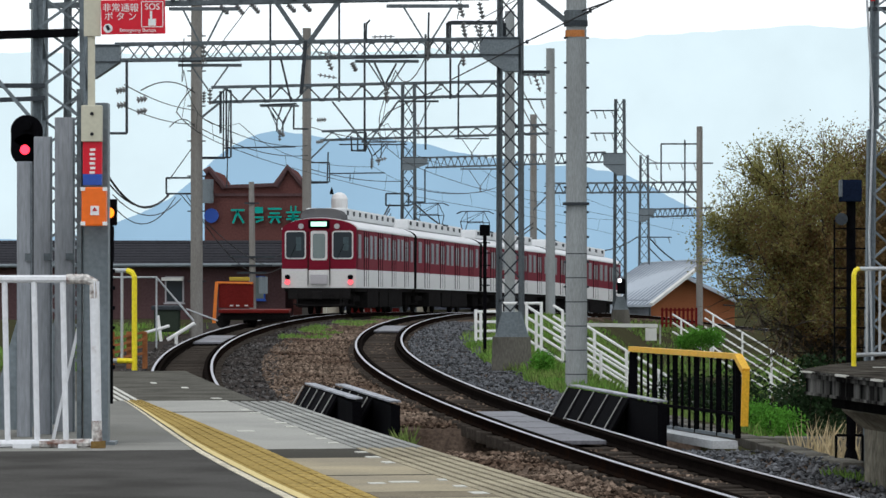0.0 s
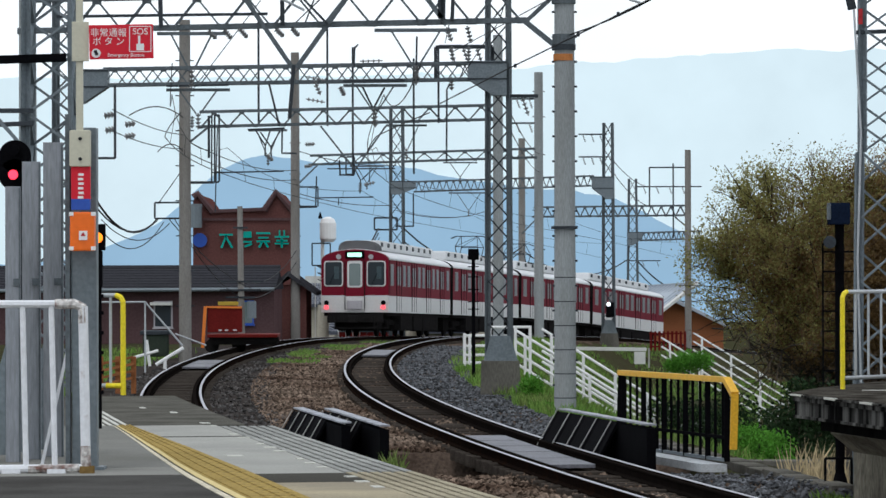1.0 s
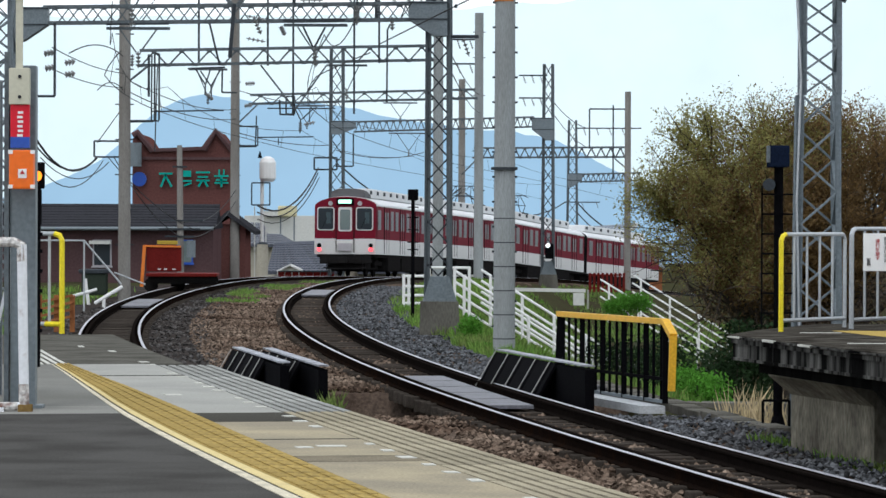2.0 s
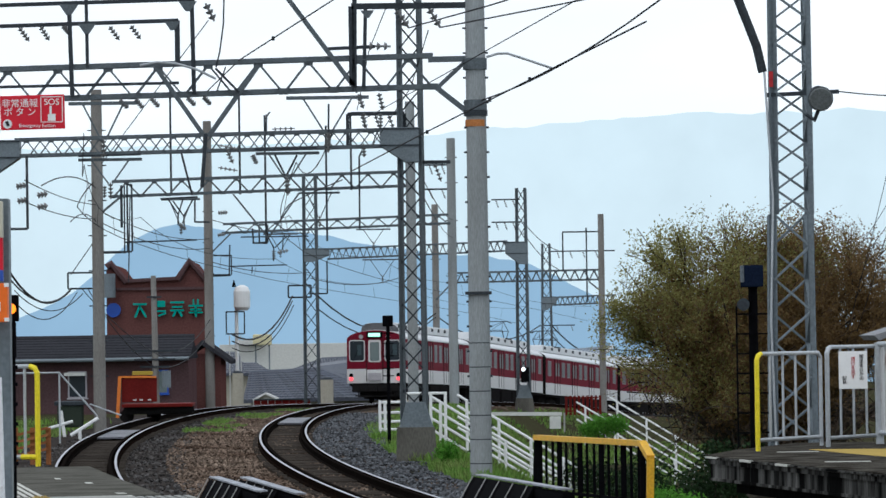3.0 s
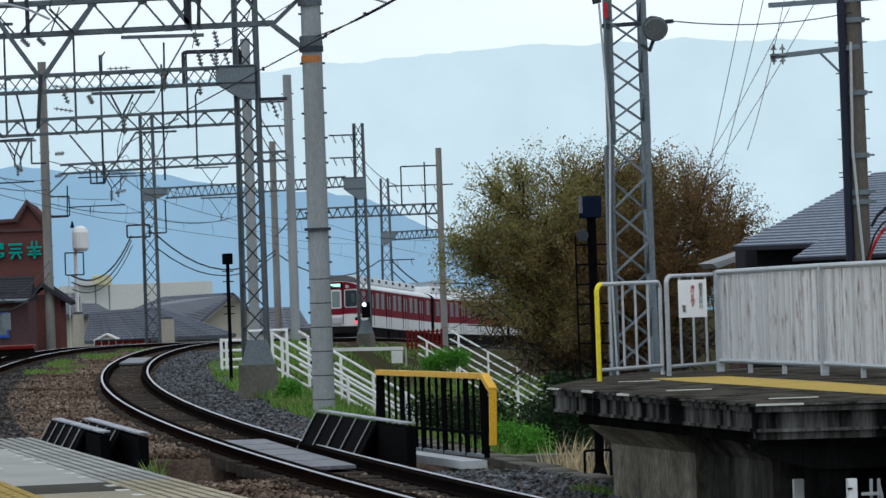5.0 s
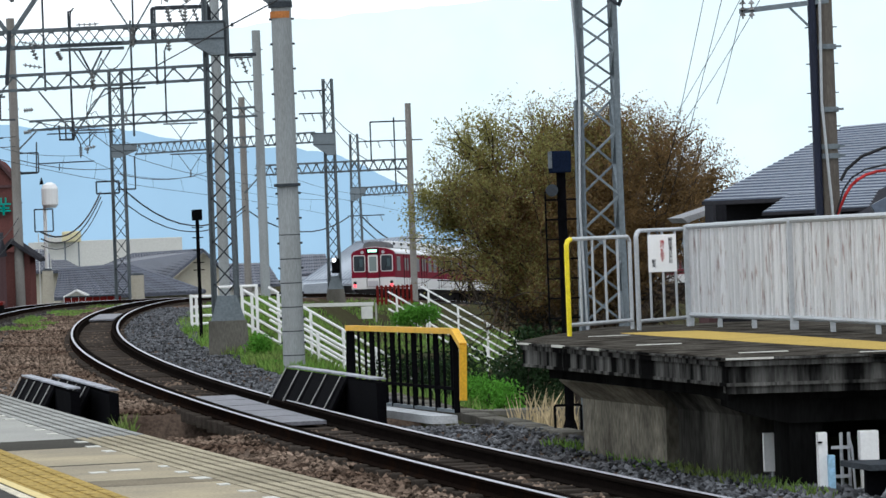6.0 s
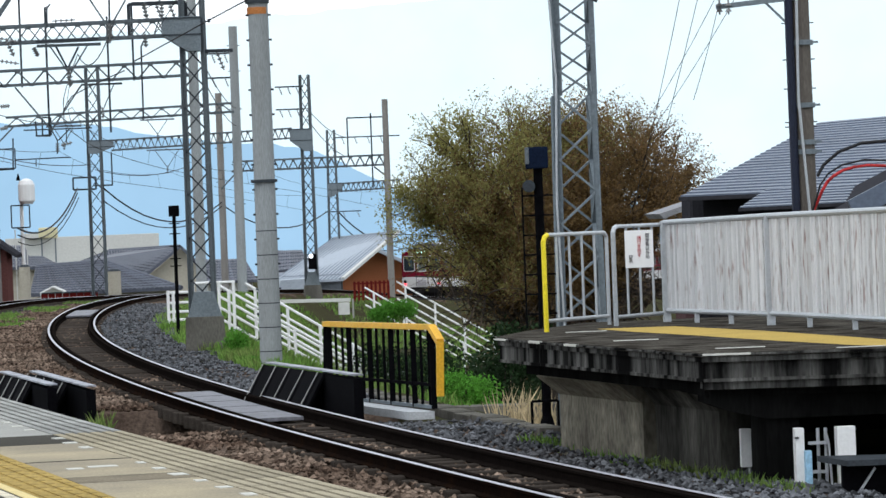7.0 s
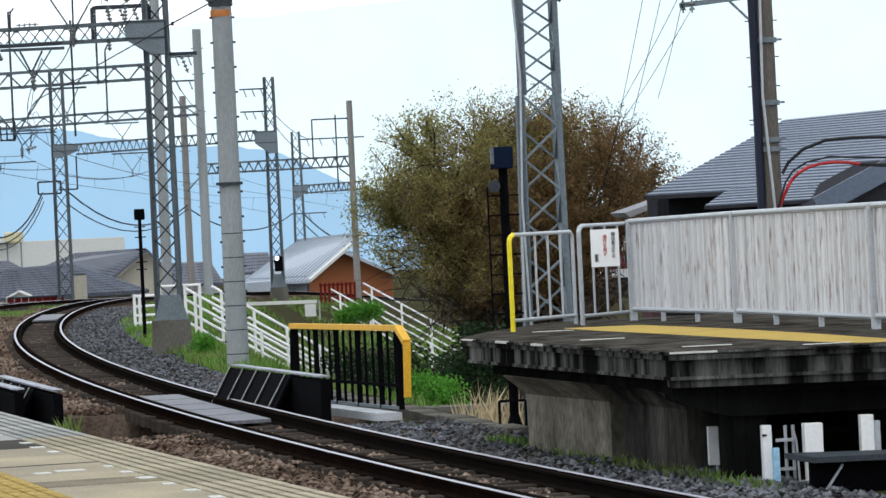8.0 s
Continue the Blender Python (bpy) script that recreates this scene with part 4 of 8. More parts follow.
truss(gd, (-4.891, 160, 5.62), (4.311, 164, 6.009), 0.36, 11, 0.15, 0.085)
part("knee", bar(bmesh.new(), (-5.417, 160, 4.843), (-4.617, 160, 5.62), 0.07, 0.06), STEEL, gd)
hanger(gd, -2.622, 161, 5.67, 0.7, 0.7)
hanger(gd, 1.18, 162, 5.836, 0.7, 0.6)
frame_up(gd, -5.463, -4.594, 160.1, 3.974, 4.751, w=0.05, bottom=True)
part("bracket", bar(bmesh.new(), (-4.232, 161, 5.509), (-1.472, 161, 5.509), 0.05, 0.05), DARK_STEEL, gd)
frame_up(gd, -3.473, -3.128, 161, 5.279, 5.992, w=0.06, bottom=True)

for p, q, w in (
        ((-3.11, 160, 5.50), (-2.87, 160, 5.03), 0.06),
        ((-2.31, 160, 5.52), (-2.83, 160, 5.03), 0.06),
        ((-2.87, 160, 5.03), (-2.89, 160, 4.49), 0.06),
        ((-2.49, 160, 5.53), (-2.51, 160, 4.93), 0.05),
        ((-3.72, 160, 5.83), (-3.69, 160, 5.24), 0.08),
        ((-3.17, 160, 5.77), (-3.19, 160, 5.23), 0.08),
        ((-3.73, 160, 5.24), (-3.12, 160, 5.22), 0.08)):
    part("hanger_strut", bar(bmesh.new(), p, q, w, w * 0.8), DARK_STEEL, gd)
for p, q, w in (
        ((-4.59, 160.2, 4.31), (-2.35, 160.2, 4.34), 0.06),
        ((-3.76, 160.2, 4.28), (-3.77, 160.2, 4.01), 0.05),
        ((-4.65, 160.2, 5.18), (-4.69, 160.2, 3.94), 0.07),
        ((-5.65, 160.2, 4.75), (-4.62, 160.2, 4.76), 0.07),
        ((-5.60, 160.2, 3.92), (-4.64, 160.2, 3.94), 0.07)):
    part("registration_arm", bar(bmesh.new(), p, q, w, w * 0.8), DARK_STEEL, gd)
for p, q in (
        ((-2.87, 160, 4.94), (-2.88, 160, 4.53)),
        ((-2.74, 160, 4.82), (-2.28, 160, 4.93)),
        ((-5.14, 160, 5.57), (-4.82, 160, 5.61))):
    bm = bmesh.new()
    insulator(bm, p, q, 0.09, 4)
    part("insulator", bm, PORCELAIN, gd)
ge = gantry("far lattice gantry with plated bracket boxes")
mast(ge, -1.673, 192, -4, 9.227, 0.6, 0.5, 18, leg=0.11, lacing=DARK_STEEL)
mast(ge, 8.719, 195, -4.2, 8.626, 0.55, 0.36, 20, leg=0.11, lacing=DARK_STEEL)
gusset_box(ge, -1.975, -0.741, 191.9, 5.058, 5.716, -1)
gusset_box(ge, 7.911, 8.97, 194.9, 4.866, 5.98)
truss(ge, (-0.795, 191.8, 5.167), (8.023, 194.8, 5.506), 0.48, 26, 0.4, 0.07)
arm(ge, 8.664, 195, 8.069, -1.4, (0.25, 0.55, 0.85))
arm(ge, 8.664, 195, 6.955, -1.4, (0.25, 0.55, 0.85))
frame_up(ge, -2.77, -1.673, 192, 3.357, 3.933, w=0.08, bottom=True)
part("dropper", bar(bmesh.new(), (-0.878, 192, 5.113), (-0.878, 192, 3.522), 0.07, 0.07), DARK_STEEL, ge)
part("dropper", bar(bmesh.new(), (-1.755, 192, 3.522), (-0.878, 192, 3.522), 0.07, 0.07), DARK_STEEL, ge)
hanger(ge, 1.678, 178, 4.911, 0.9, 0.8)
bm = bmesh.new()
prism(bm, ((8.023, -4.9), (9.471, -4.9), (9.137, -1.736), (8.357, -1.736)), 194.3, 195.7)
part("footing", bm, CONCRETE, ge, "weathered concrete footing")
bm = bmesh.new()
prism(bm, ((8.357, -1.736), (9.137, -1.736), (8.914, -1.096), (8.552, -1.096)), 194.5, 195.5)
part("base_plate", bm, GREY_STEEL, ge)

gf = gantry("distant girder gantry on a tall concrete pole")
pole(gf, 14.398, 222, -4.5, 8.119, 0.18, POLE_BROWN)
truss(gf, (5.921, 229, 4.441), (14.271, 222, 4.408), 0.55, 16, 0.4, 0.09)
part("knee", bar(bmesh.new(), (5.234, 229, 3.492), (6.15, 229, 4.441), 0.09, 0.08), STEEL, gf)
part("knee", bar(bmesh.new(), (14.398, 222, 3.742), (13.669, 222, 4.345), 0.09, 0.08), STEEL, gf)
frame_up(gf, 12.242, 14.335, 222, 4.915, 7.135, w=0.08)
part("upright", bar(bmesh.new(), (13.574, 222, 7.357), (13.574, 222, 3.171), 0.08, 0.08), DARK_STEEL, gf)
arm(gf, 15.159, 222, 6.057, -3.6, (0.3, 0.5, 0.7, 0.9))
pole(gf, 5.257, 230, -4.5, 9.054, 0.2, POLE_BROWN, [(z, 0.3) for z in (7.839, 5.867, 3.896)])

gg = gantry("thin lattice gantry far along the line")
mast(gg, 13.325, 262, -5, 7.438, 0.75, 0.42, 16, leg=0.11)
gusset_box(gg, 12.988, 13.961, 261.9, 3.022, 3.92, -1)
truss(gg, (13.886, 262, 3.321), (17.891, 262, 3.433), 0.5, 12, 0.4, 0.09)
arm(gg, 12.763, 262, 2.011, 2.4, (0.5, 0.9))


# ---- the train: four cars that run away round the curve ----
def side_panel(bm, x, y, z, sy, sz, t=0.012, bevel=0.0):
    return box(bm, x, y, z, t, sy, sz, bevel=bevel)


def build_bogie(parent, y):
    bm = bmesh.new()
    for x in (-0.95, 0.95):
        box(bm, x, y, 0.5, 0.14, 2.6, 0.22, bevel=0.03)
        for dy in (-1.05, 1.05):
            box(bm, x, y + dy, 0.45, 0.2, 0.34, 0.3, bevel=0.03)
    box(bm, 0, y, 0.55, 1.9, 0.5, 0.2)
    b = part("bogie", bm, UNDER, parent)
    for dy in (-1.05, 1.05):
        for x in (-0.58, 0.58):
            w = bmesh.new()
            rod(w, (x - 0.06, y + dy, 0.38), (x + 0.06, y + dy, 0.38), 0.46, n=24)
            part("wheel", w, UNDER, b)


def build_car(end, pans, label):
    car = thing("train_car", label, "train car", group="cars of the train")
    L = 20.0
    bm = prism(bmesh.new(), ((-1.37, 1.56), (1.37, 1.56), (1.37, 3.02), (-1.37, 3.02)), -L / 2, L / 2)
    part("upper_body", bm, MAROON, car, "maroon painted upper body")
    bm = prism(bmesh.new(), ((-1.375, 0.89), (1.375, 0.89), (1.375, 1.56), (-1.375, 1.56)), -L / 2 - 0.002, L / 2)
    part("lower_body", bm, IVORY, car, "ivory painted lower body")
    arch = [(1.385 * math.cos(a), 3.02 + 0.45 * math.sin(a)) for a in [math.pi * i / 14 for i in range(15)]]
    part("roof", prism(bmesh.new(), arch, -L / 2 + (0.35 if end else 0), L / 2), ROOF_WHITE, car, "pale curved roof")
    bm = bmesh.new()
    for x in (-1.39, 1.39):
        box(bm, x, 0, 3.05, 0.03, L - 0.1, 0.05)
    part("rain_gutter", bm, ROOF_WHITE, car)
    doors = (-7.0, -2.35, 2.35, 7.0)
    for sx in (-1, 1):
        for y in doors:
            d = part("door", side_panel(bmesh.new(), sx * 1.372, y, 2.0, 1.3, 2.1, 0.02), MAROON, car)
            part("lower_panel", side_panel(bmesh.new(), sx * 1.378, y, 1.25, 1.3, 0.62, 0.02), IVORY, d)
            for dy in (-0.32, 0.32):
                part("door_window", side_panel(bmesh.new(), sx * 1.383, y + dy, 2.4, 0.34, 0.78, 0.012), SIDE_GLASS, d)
            bm = bmesh.new()
            for dy in (-0.66, 0, 0.66):
                side_panel(bm, sx * 1.38, y + dy, 2.0, 0.07, 2.1, 0.025)
            part("door_seam", bm, UNDER, d)
        for y, w in ((-9.05, 1.0), (-5.4, 0.95), (-4.0, 0.95), (-0.7, 0.95), (0.7, 0.95), (4.0, 0.95), (5.4, 0.95), (9.05, 1.0)):
            f = part("window", side_panel(bmesh.new(), sx * 1.374, y, 2.42, w * 0.8 + 0.1, 0.88, 0.02, 0.004), DULL_FRAME, car)
            part("pane", side_panel(bmesh.new(), sx * 1.386, y, 2.42, w * 0.8, 0.78, 0.01), SIDE_GLASS, f)
    bm = bmesh.new()
    for y, w in ((-4.3, 3.0), (-0.6, 2.2), (2.6, 2.6), (5.0, 1.4)):
        for x in (-0.95, 0.95):
            box(bm, x, y, 0.54, 0.75, w + 0.45, 0.78, bevel=0.04)
    box(bm, 0, 0, 0.82, 2.6, L - 0.4, 0.14)
    # solid core fills the gaps between boxes so the underside stays dark
    box(bm, 0, 0, 0.5, 1.7, L - 0.8, 0.56)
    part("underfloor_gear", bm, UNDER, car)
    for y in (-6.9, 6.9):
        build_bogie(car, y)
    bm = bmesh.new()
    box(bm, 0, 0.2, 3.64, 1.5, L - 3.4, 0.42, bevel=0.08)
    duct = part("roof_duct", bm, ROOF_WHITE, car, "long pale roof cooling duct")
    for y in np.arange(-7.6, 8, 1.9):
        for x in (-0.76, 0.76):
            part("louvre", box(bmesh.new(), x, float(y), 3.68, 0.02, 0.5, 0.17), DARK_STEEL, duct)
    if pans:
        for y in pans:
            pan = part("pantograph_base", box(bmesh.new(), 0, y, 3.82, 1.5, 1.7, 0.08), DARK_STEEL, car)
            bm = bmesh.new()
            for dy in (-1, 1):
                for x in (-0.55, 0.55):
                    rod(bm, (x, y + dy * 0.35, 3.86), (x, y + dy * 0.95, 4.3), 0.022, n=6)
                    rod(bm, (x, y + dy * 0.95, 4.3), (x * 0.75, y + dy * 0.1, 4.82), 0.018, n=6)
                rod(bm, (-0.55, y + dy * 0.95, 4.3), (0.55, y + dy * 0.95, 4.3), 0.018, n=6)
                rod(bm, (-0.55, y + dy * 0.95, 4.3), (0.42, y + dy * 0.1, 4.82), 0.012, n=6)
            part("pantograph_frame", bm, DARK_STEEL, pan)
            bm = bmesh.new()
            for dy in (-0.12, 0.12):
                pipe(bm, [(-0.9, y + dy, 4.72), (-0.65, y + dy, 4.83), (0.65, y + dy, 4.83), (0.9, y + dy, 4.72)], 0.02, 6)
            part("collector_head", bm, DARK_STEEL, pan)
    if end:
        build_cab(car, -L / 2)
    bm = bmesh.new()
    box(bm, 0, L / 2 + 0.36, 2.0, 2.45, 0.76, 2.4)
    part("gangway", bm, UNDER, car)
    # dark sheet in the car's outline stands in for shade between cars
    if not end:
        part("gap_shade_plate", prism(bmesh.new(), [(1.36, 0.9), *arch, (-1.36, 0.9)], -L / 2 - 0.03, -L / 2 - 0.004), UNDER, car)
    return car


def round_panel(x, z, w, h, r, y0, y1):
    """A flat panel with rounded corners, from y0 to y1."""
    ring = []
    for cx, cz, a0 in ((w / 2 - r, h / 2 - r, 0), (-w / 2 + r, h / 2 - r, 90), (-w / 2 + r, -h / 2 + r, 180), (w / 2 - r, -h / 2 + r, 270)):
        ring += [(x + cx + r * math.cos(math.radians(a0 + 22.5 * k)), z + cz + r * math.sin(math.radians(a0 + 22.5 * k))) for k in range(5)]
    return prism(bmesh.new(), ring, y0, y1)


def build_cab(car, y):
    """The flat cab end: two framed windows and a door between them, lamps, blind and coupler."""
    arch = [(1.37 * math.cos(a), 3.0 + 0.44 * math.sin(a)) for a in [math.pi * i / 14 for i in range(15)]]
    cab = part("cab_end", prism(bmesh.new(), [(1.37, 1.58), *arch, (-1.37, 1.58)], y - 0.05, y + 0.36), MAROON, car, "maroon cab end")
    part("cab_apron", prism(bmesh.new(), ((-1.375, 0.89), (1.375, 0.89), (1.375, 1.58), (-1.375, 1.58)), y - 0.055, y + 0.02), IVORY, car)
    for x, w, pane in ((-0.87, 0.68, GLASS), (0.87, 0.68, GLASS)):
        f = part("cab_window_frame", round_panel(x, 2.46, w + 0.1, 1.04, 0.12, y - 0.07, y - 0.04), IVORY, cab)
        part("pane", round_panel(x, 2.46, w, 0.94, 0.09, y - 0.08, y - 0.06), pane, f)
        # lighter panel laid on the pane as a painted glint
        part("painted_glint", box(bmesh.new(), x + 0.12, y - 0.083, 2.5, 0.2, 0.004, 0.5, bevel=0.001), DIM_PANE, f)
        part("wiper", bar(bmesh.new(), (x - 0.2, y - 0.09, 1.95), (x + 0.05, y - 0.09, 2.5), 0.02, 0.015), BLACK_STEEL, f)
    door = part("cab_door", box(bmesh.new(), 0, y - 0.055, 1.98, 0.8, 0.03, 2.08, bevel=0.006), MAROON, cab)
    part("door_lower", box(bmesh.new(), 0, y - 0.06, 1.24, 0.78, 0.03, 0.6), IVORY, door)
    part("door_frame", round_panel(0, 2.44, 0.62, 1.08, 0.1, y - 0.078, y - 0.055), IVORY, door)
    part("pane", round_panel(0, 2.42, 0.46, 0.9, 0.07, y - 0.09, y - 0.07), PALE_GLASS, door)
    for x in (-0.4, 0.4):
        part("door_rail", bar(bmesh.new(), (x, y - 0.085, 1.0), (x, y - 0.085, 2.95), 0.03, 0.03), UNDER, door)
    part("foot_plate", box(bmesh.new(), 0, y - 0.12, 1.2, 0.62, 0.1, 0.36, bevel=0.02), ALU, door, "grey folded gangway plate")
    hood = part("blind_box", box(bmesh.new(), 0, y - 0.05, 3.22, 0.78, 0.2, 0.3, bevel=0.03), BLACK_STEEL, cab)
    part("destination_blind", box(bmesh.new(), 0, y - 0.155, 3.22, 0.58, 0.02, 0.17), DEST, hood, "lit destination blind")
    for x in (-0.66, 0.66):
        bm = bmesh.new()
        rod(bm, (x, y - 0.13, 3.14), (x, y - 0.02, 3.14), 0.1, n=16)
        part("headlamp", bm, ALU, cab)
    for x in (-1.16, 1.16):
        bm = bmesh.new()
        rod(bm, (x, y - 0.1, 1.28), (x, y - 0.02, 1.28), 0.1, n=16)
        part("lamp_housing", bm, BLACK_STEEL, cab)
        bm = bmesh.new()
        rod(bm, (x, y - 0.13, 1.1), (x, y - 0.02, 1.1), 0.09, n=16)
        part("tail_lamp", bm, TAIL, cab, "lit red tail lamp")
    bm = bmesh.new()
    rod(bm, (0, y - 0.5, 0.62), (0, y + 0.4, 0.62), 0.12, n=10)
    box(bm, 0, y - 0.45, 0.62, 0.4, 0.3, 0.3, bevel=0.04)
    part("coupler", bm, UNDER, car)
    part("skirt", box(bmesh.new(), 0, y + 0.15, 0.68, 2.3, 0.3, 0.42, bevel=0.04), UNDER, car)
    bm = bmesh.new()
    for x in (-0.8, 0.8):
        rod(bm, (x, y - 0.1, 0.2), (x, y - 0.1, 0.75), 0.03, n=6)
    pipe(bm, [(-0.95, y - 0.12, 0.3), (-0.5, y - 0.16, 0.24), (0.5, y - 0.16, 0.24), (0.95, y - 0.12, 0.3)], 0.025, 6)
    part("brake_pipe", bm, UNDER, car)
    bm = bmesh.new()
    prism(bm, [(0.78 * math.copysign(abs(math.cos(a)) ** 0.6, math.cos(a)), 3.42 + 0.4 * math.sin(a) ** 0.7) for a in [math.pi * i / 10 for i in range(11)]], y + 0.6, y + 2.2)
    part("roof_dome", bm, mat("grey_roof_canvas", (0.13, 0.13, 0.135), 0.8), car)


last = build_car(True, (), "last maroon and ivory train car with lit red tail lamps")
motor = build_car(False, (3.0,), "maroon and ivory train car with a pantograph on its roof")
trailer = build_car(False, (-4.2,), "maroon and ivory train car with a pantograph near its end")
CARS = [last, motor, trailer, build_car(False, (), "leading maroon and ivory train car with a long roof duct")]

# ---- bridge over the watercourse ----
GIRDER_TOP = mat("pale_bluish_steel", (0.36, 0.37, 0.41), 0.5, 0.3, var=0.45, scale=4, fine=20, tint=(0.1, 0.1, 0.11), stain=0.1)
# pale strip paints the bright line that light draws on stiffener edges
LIT_EDGE = mat("lit_edge_white", (0.45, 0.44, 0.42), 0.6, 0.1, var=0.2)


def build_girder(a, b, side, label):
    """A black deck girder with a pale top plate and splayed stiffeners on the track side."""
    a, b = Vector(a), Vector(b)
    g = thing("bridge_girder", label, "girder", group="girders of the short bridge")
    way = (b - a).normalized()
    out = Vector((way.y, -way.x, 0)) * side
    part("web", bar(bmesh.new(), a + Vector((0, 0, -0.5)), b + Vector((0, 0, -0.5)), 0.12, 0.9), BLACK_STEEL, g)
    bm = bmesh.new()
    m, length = aim(a, b)
    bar(bm, a, b, 0.14, 0.02)
    part("top_plate", bm, GIRDER_TOP, g, "pale bluish top plate")
    bm = bmesh.new()
    q = [a.lerp(b, k) + out * o - Vector((0, 0, h)) for k, o, h in ((0.3, 0.07, 0.03), (1.0, 0.07, 0.03), (1.0, 0.33, 0.5), (0.3, 0.33, 0.5))]
    q += [v - out * 0.03 - Vector((0, 0, 0.02)) for v in q]
    v = [bm.verts.new(p) for p in q]
    for f in ((0, 1, 2, 3), (7, 6, 5, 4), (0, 4, 5, 1), (1, 5, 6, 2), (2, 6, 7, 3), (3, 7, 4, 0)):
        bm.faces.new([v[i] for i in f])
    part("sloping_plate", bm, BLACK_STEEL, g)
    for k in range(5):
        p = a.lerp(b, 0.34 + 0.16 * k)
        top, foot = p + out * 0.07 - Vector((0, 0, 0.02)), p + out * 0.35 - Vector((0, 0, 0.5))
        bm = bmesh.new()
        vs = [bm.verts.new(v + way * w) for w in (-0.012, 0.012) for v in (top, foot, p + out * 0.05 - Vector((0, 0, 0.46)))]
        bm.faces.new(vs[:3]), bm.faces.new(vs[3:][::-1])
        for i in range(3):
            bm.faces.new((vs[i], vs[(i + 1) % 3], vs[3 + (i + 1) % 3], vs[3 + i]))
        st = part("stiffener", bm, BLACK_STEEL, g)
        part("stiffener_edge", bar(bmesh.new(), top + out * 0.03, foot + out * 0.03, 0.011, 0.011), LIT_EDGE, st)


build_girder((2.744, 49.5, -0.62), (1.82, 55.4, -0.62), -1, "black plate girder beside the inner track with a pale top")
build_girder((-0.593, 49.4, -0.62), (-1.448, 55.7, -0.62), -1, "black plate girder between the tracks with a pale top")
build_girder((-1.097, 50.5, -0.62), (-1.888, 56.0, -0.62), -1, "shorter black plate girder between the tracks")
for x0, x1, y in ((-9, 6, 49.4), (-9, 6, 56.2)):
    bm = bmesh.new()
    slab(bm, [(x0, y - 0.3 - 0.12 * x0), (x1, y - 0.3 - 0.12 * x1), (x1, y + 0.3 - 0.12 * x1), (x0, y + 0.3 - 0.12 * x0)], -5.2, -1.36)
    tagged(part("abutment", bm, CONCRETE), "concrete bridge abutment stained dark", "abutment", kind="structure")


def track_plate(s0, s1, d0, d1, n, label):
    t = thing("walkway_plate", label, "plate")
    for k in range(n):
        a, b = s0 + (s1 - s0) * k / n, s0 + (s1 - s0) * (k + 0.94) / n
        q = [along(a, d0), along(a, d1), along(b, d1), along(b, d0)]
        part("plate", slab(bmesh.new(), [(v.x, v.y) for v in q], q[0].z - 0.1, q[0].z - 0.055), SHINY, t)


track_plate(-57.5, -48.5, -0.44, 0.3, 5, "worn steel walkway plates between the rails on the bridge")
track_plate(8, 16, -0.42, 0.3, 2, "grey cover plate between the rails of the inner track")
track_plate(-6, 2, outer_d(0) - 0.42, outer_d(0) + 0.3, 2, "grey cover plate between the rails of the outer track")


def build_bridge_fence():
    f = thing("bridge_railing", "dark barred bridge railing with a yellow top rail", "railing")
    a, b = Vector((2.596, 54.4, -0.09)), Vector((3.669, 49.2, -0.05))
    c = Vector((3.737, 48.8, -0.22))
    e = Vector((c.x - 0.02, c.y, -0.9))
    bm = bmesh.new()
    bar(bm, a, b, 0.1, 0.07)
    part("top_rail", bm, AMBER, f, "yellow painted top rail")
    part("corner_rail", bar(bmesh.new(), b, c, 0.1, 0.07), AMBER, f)
    part("end_rail", bar(bmesh.new(), c, e, 0.07, 0.09), AMBER, f)
    part("far_post", bar(bmesh.new(), a, a - Vector((0.04, 0, 1.1)), 0.08, 0.06), BLACK_STEEL, f)
    for k in range(15):
        p = a.lerp(b, (k + 0.5) / 15)
        w = 0.07 if k % 3 == 0 else 0.035
        part("bar", bar(bmesh.new(), p, p - Vector((0, 0, 1.02)), w, 0.04), BLACK_STEEL, f)
    part("mid_rail", bar(bmesh.new(), a - Vector((0, 0, 0.72)), b - Vector((0, 0, 0.72)), 0.05, 0.04), BLACK_STEEL, f)
    part("bottom_rail", bar(bmesh.new(), a - Vector((0, 0, 1.0)), b - Vector((0, 0, 1.0)), 0.05, 0.04), GREY_STEEL, f)
    part("end_post", bar(bmesh.new(), b, b - Vector((0, 0, 1.02)), 0.07, 0.06), BLACK_STEEL, f)
    q = Vector((-0.32, 0, 0))
    part("walkway", slab(bmesh.new(), [((a + q).x, a.y), ((b + q).x, b.y), (b.x, b.y), (a.x, a.y)], -1.2, -1.1), mat("pale_walkway", (0.5, 0.52, 0.54), 0.7), f, "pale walkway slab")


build_bridge_fence()


def build_stair_rail(name, label, a, b, rails, spread, r, gap, posts, back):
    """A flight's handrails: two runs of parallel pipes on posts."""
    st = thing(name, label, "stair railing")
    a, b = Vector(a), Vector(b)
    for off in (Vector(), back):
        for k in range(rails):
            h = Vector((0, 0, spread * (k + 0.6) / (rails - 0.4)))
            part("rail", rod(bmesh.new(), a + off + h, b + off + h, r, n=6), WHITE_PAINT, st)
        for k in range(posts):
            p = a.lerp(b, (k + 0.3) / posts) + off
            part("post", rod(bmesh.new(), p - Vector((0, 0, 0.6)), p + Vector((0, 0, spread + 0.02)), r * 1.3, n=6), WHITE_PAINT, st)
    return st


build_stair_rail("stair_railing", "white pipe railings of a stair down the embankment", (2.22, 105, -1.295), (6.465, 104, -3.935), 4, 1.05, 0.036, 0.3, 5, Vector((0.75, 1.6, 0.0)))
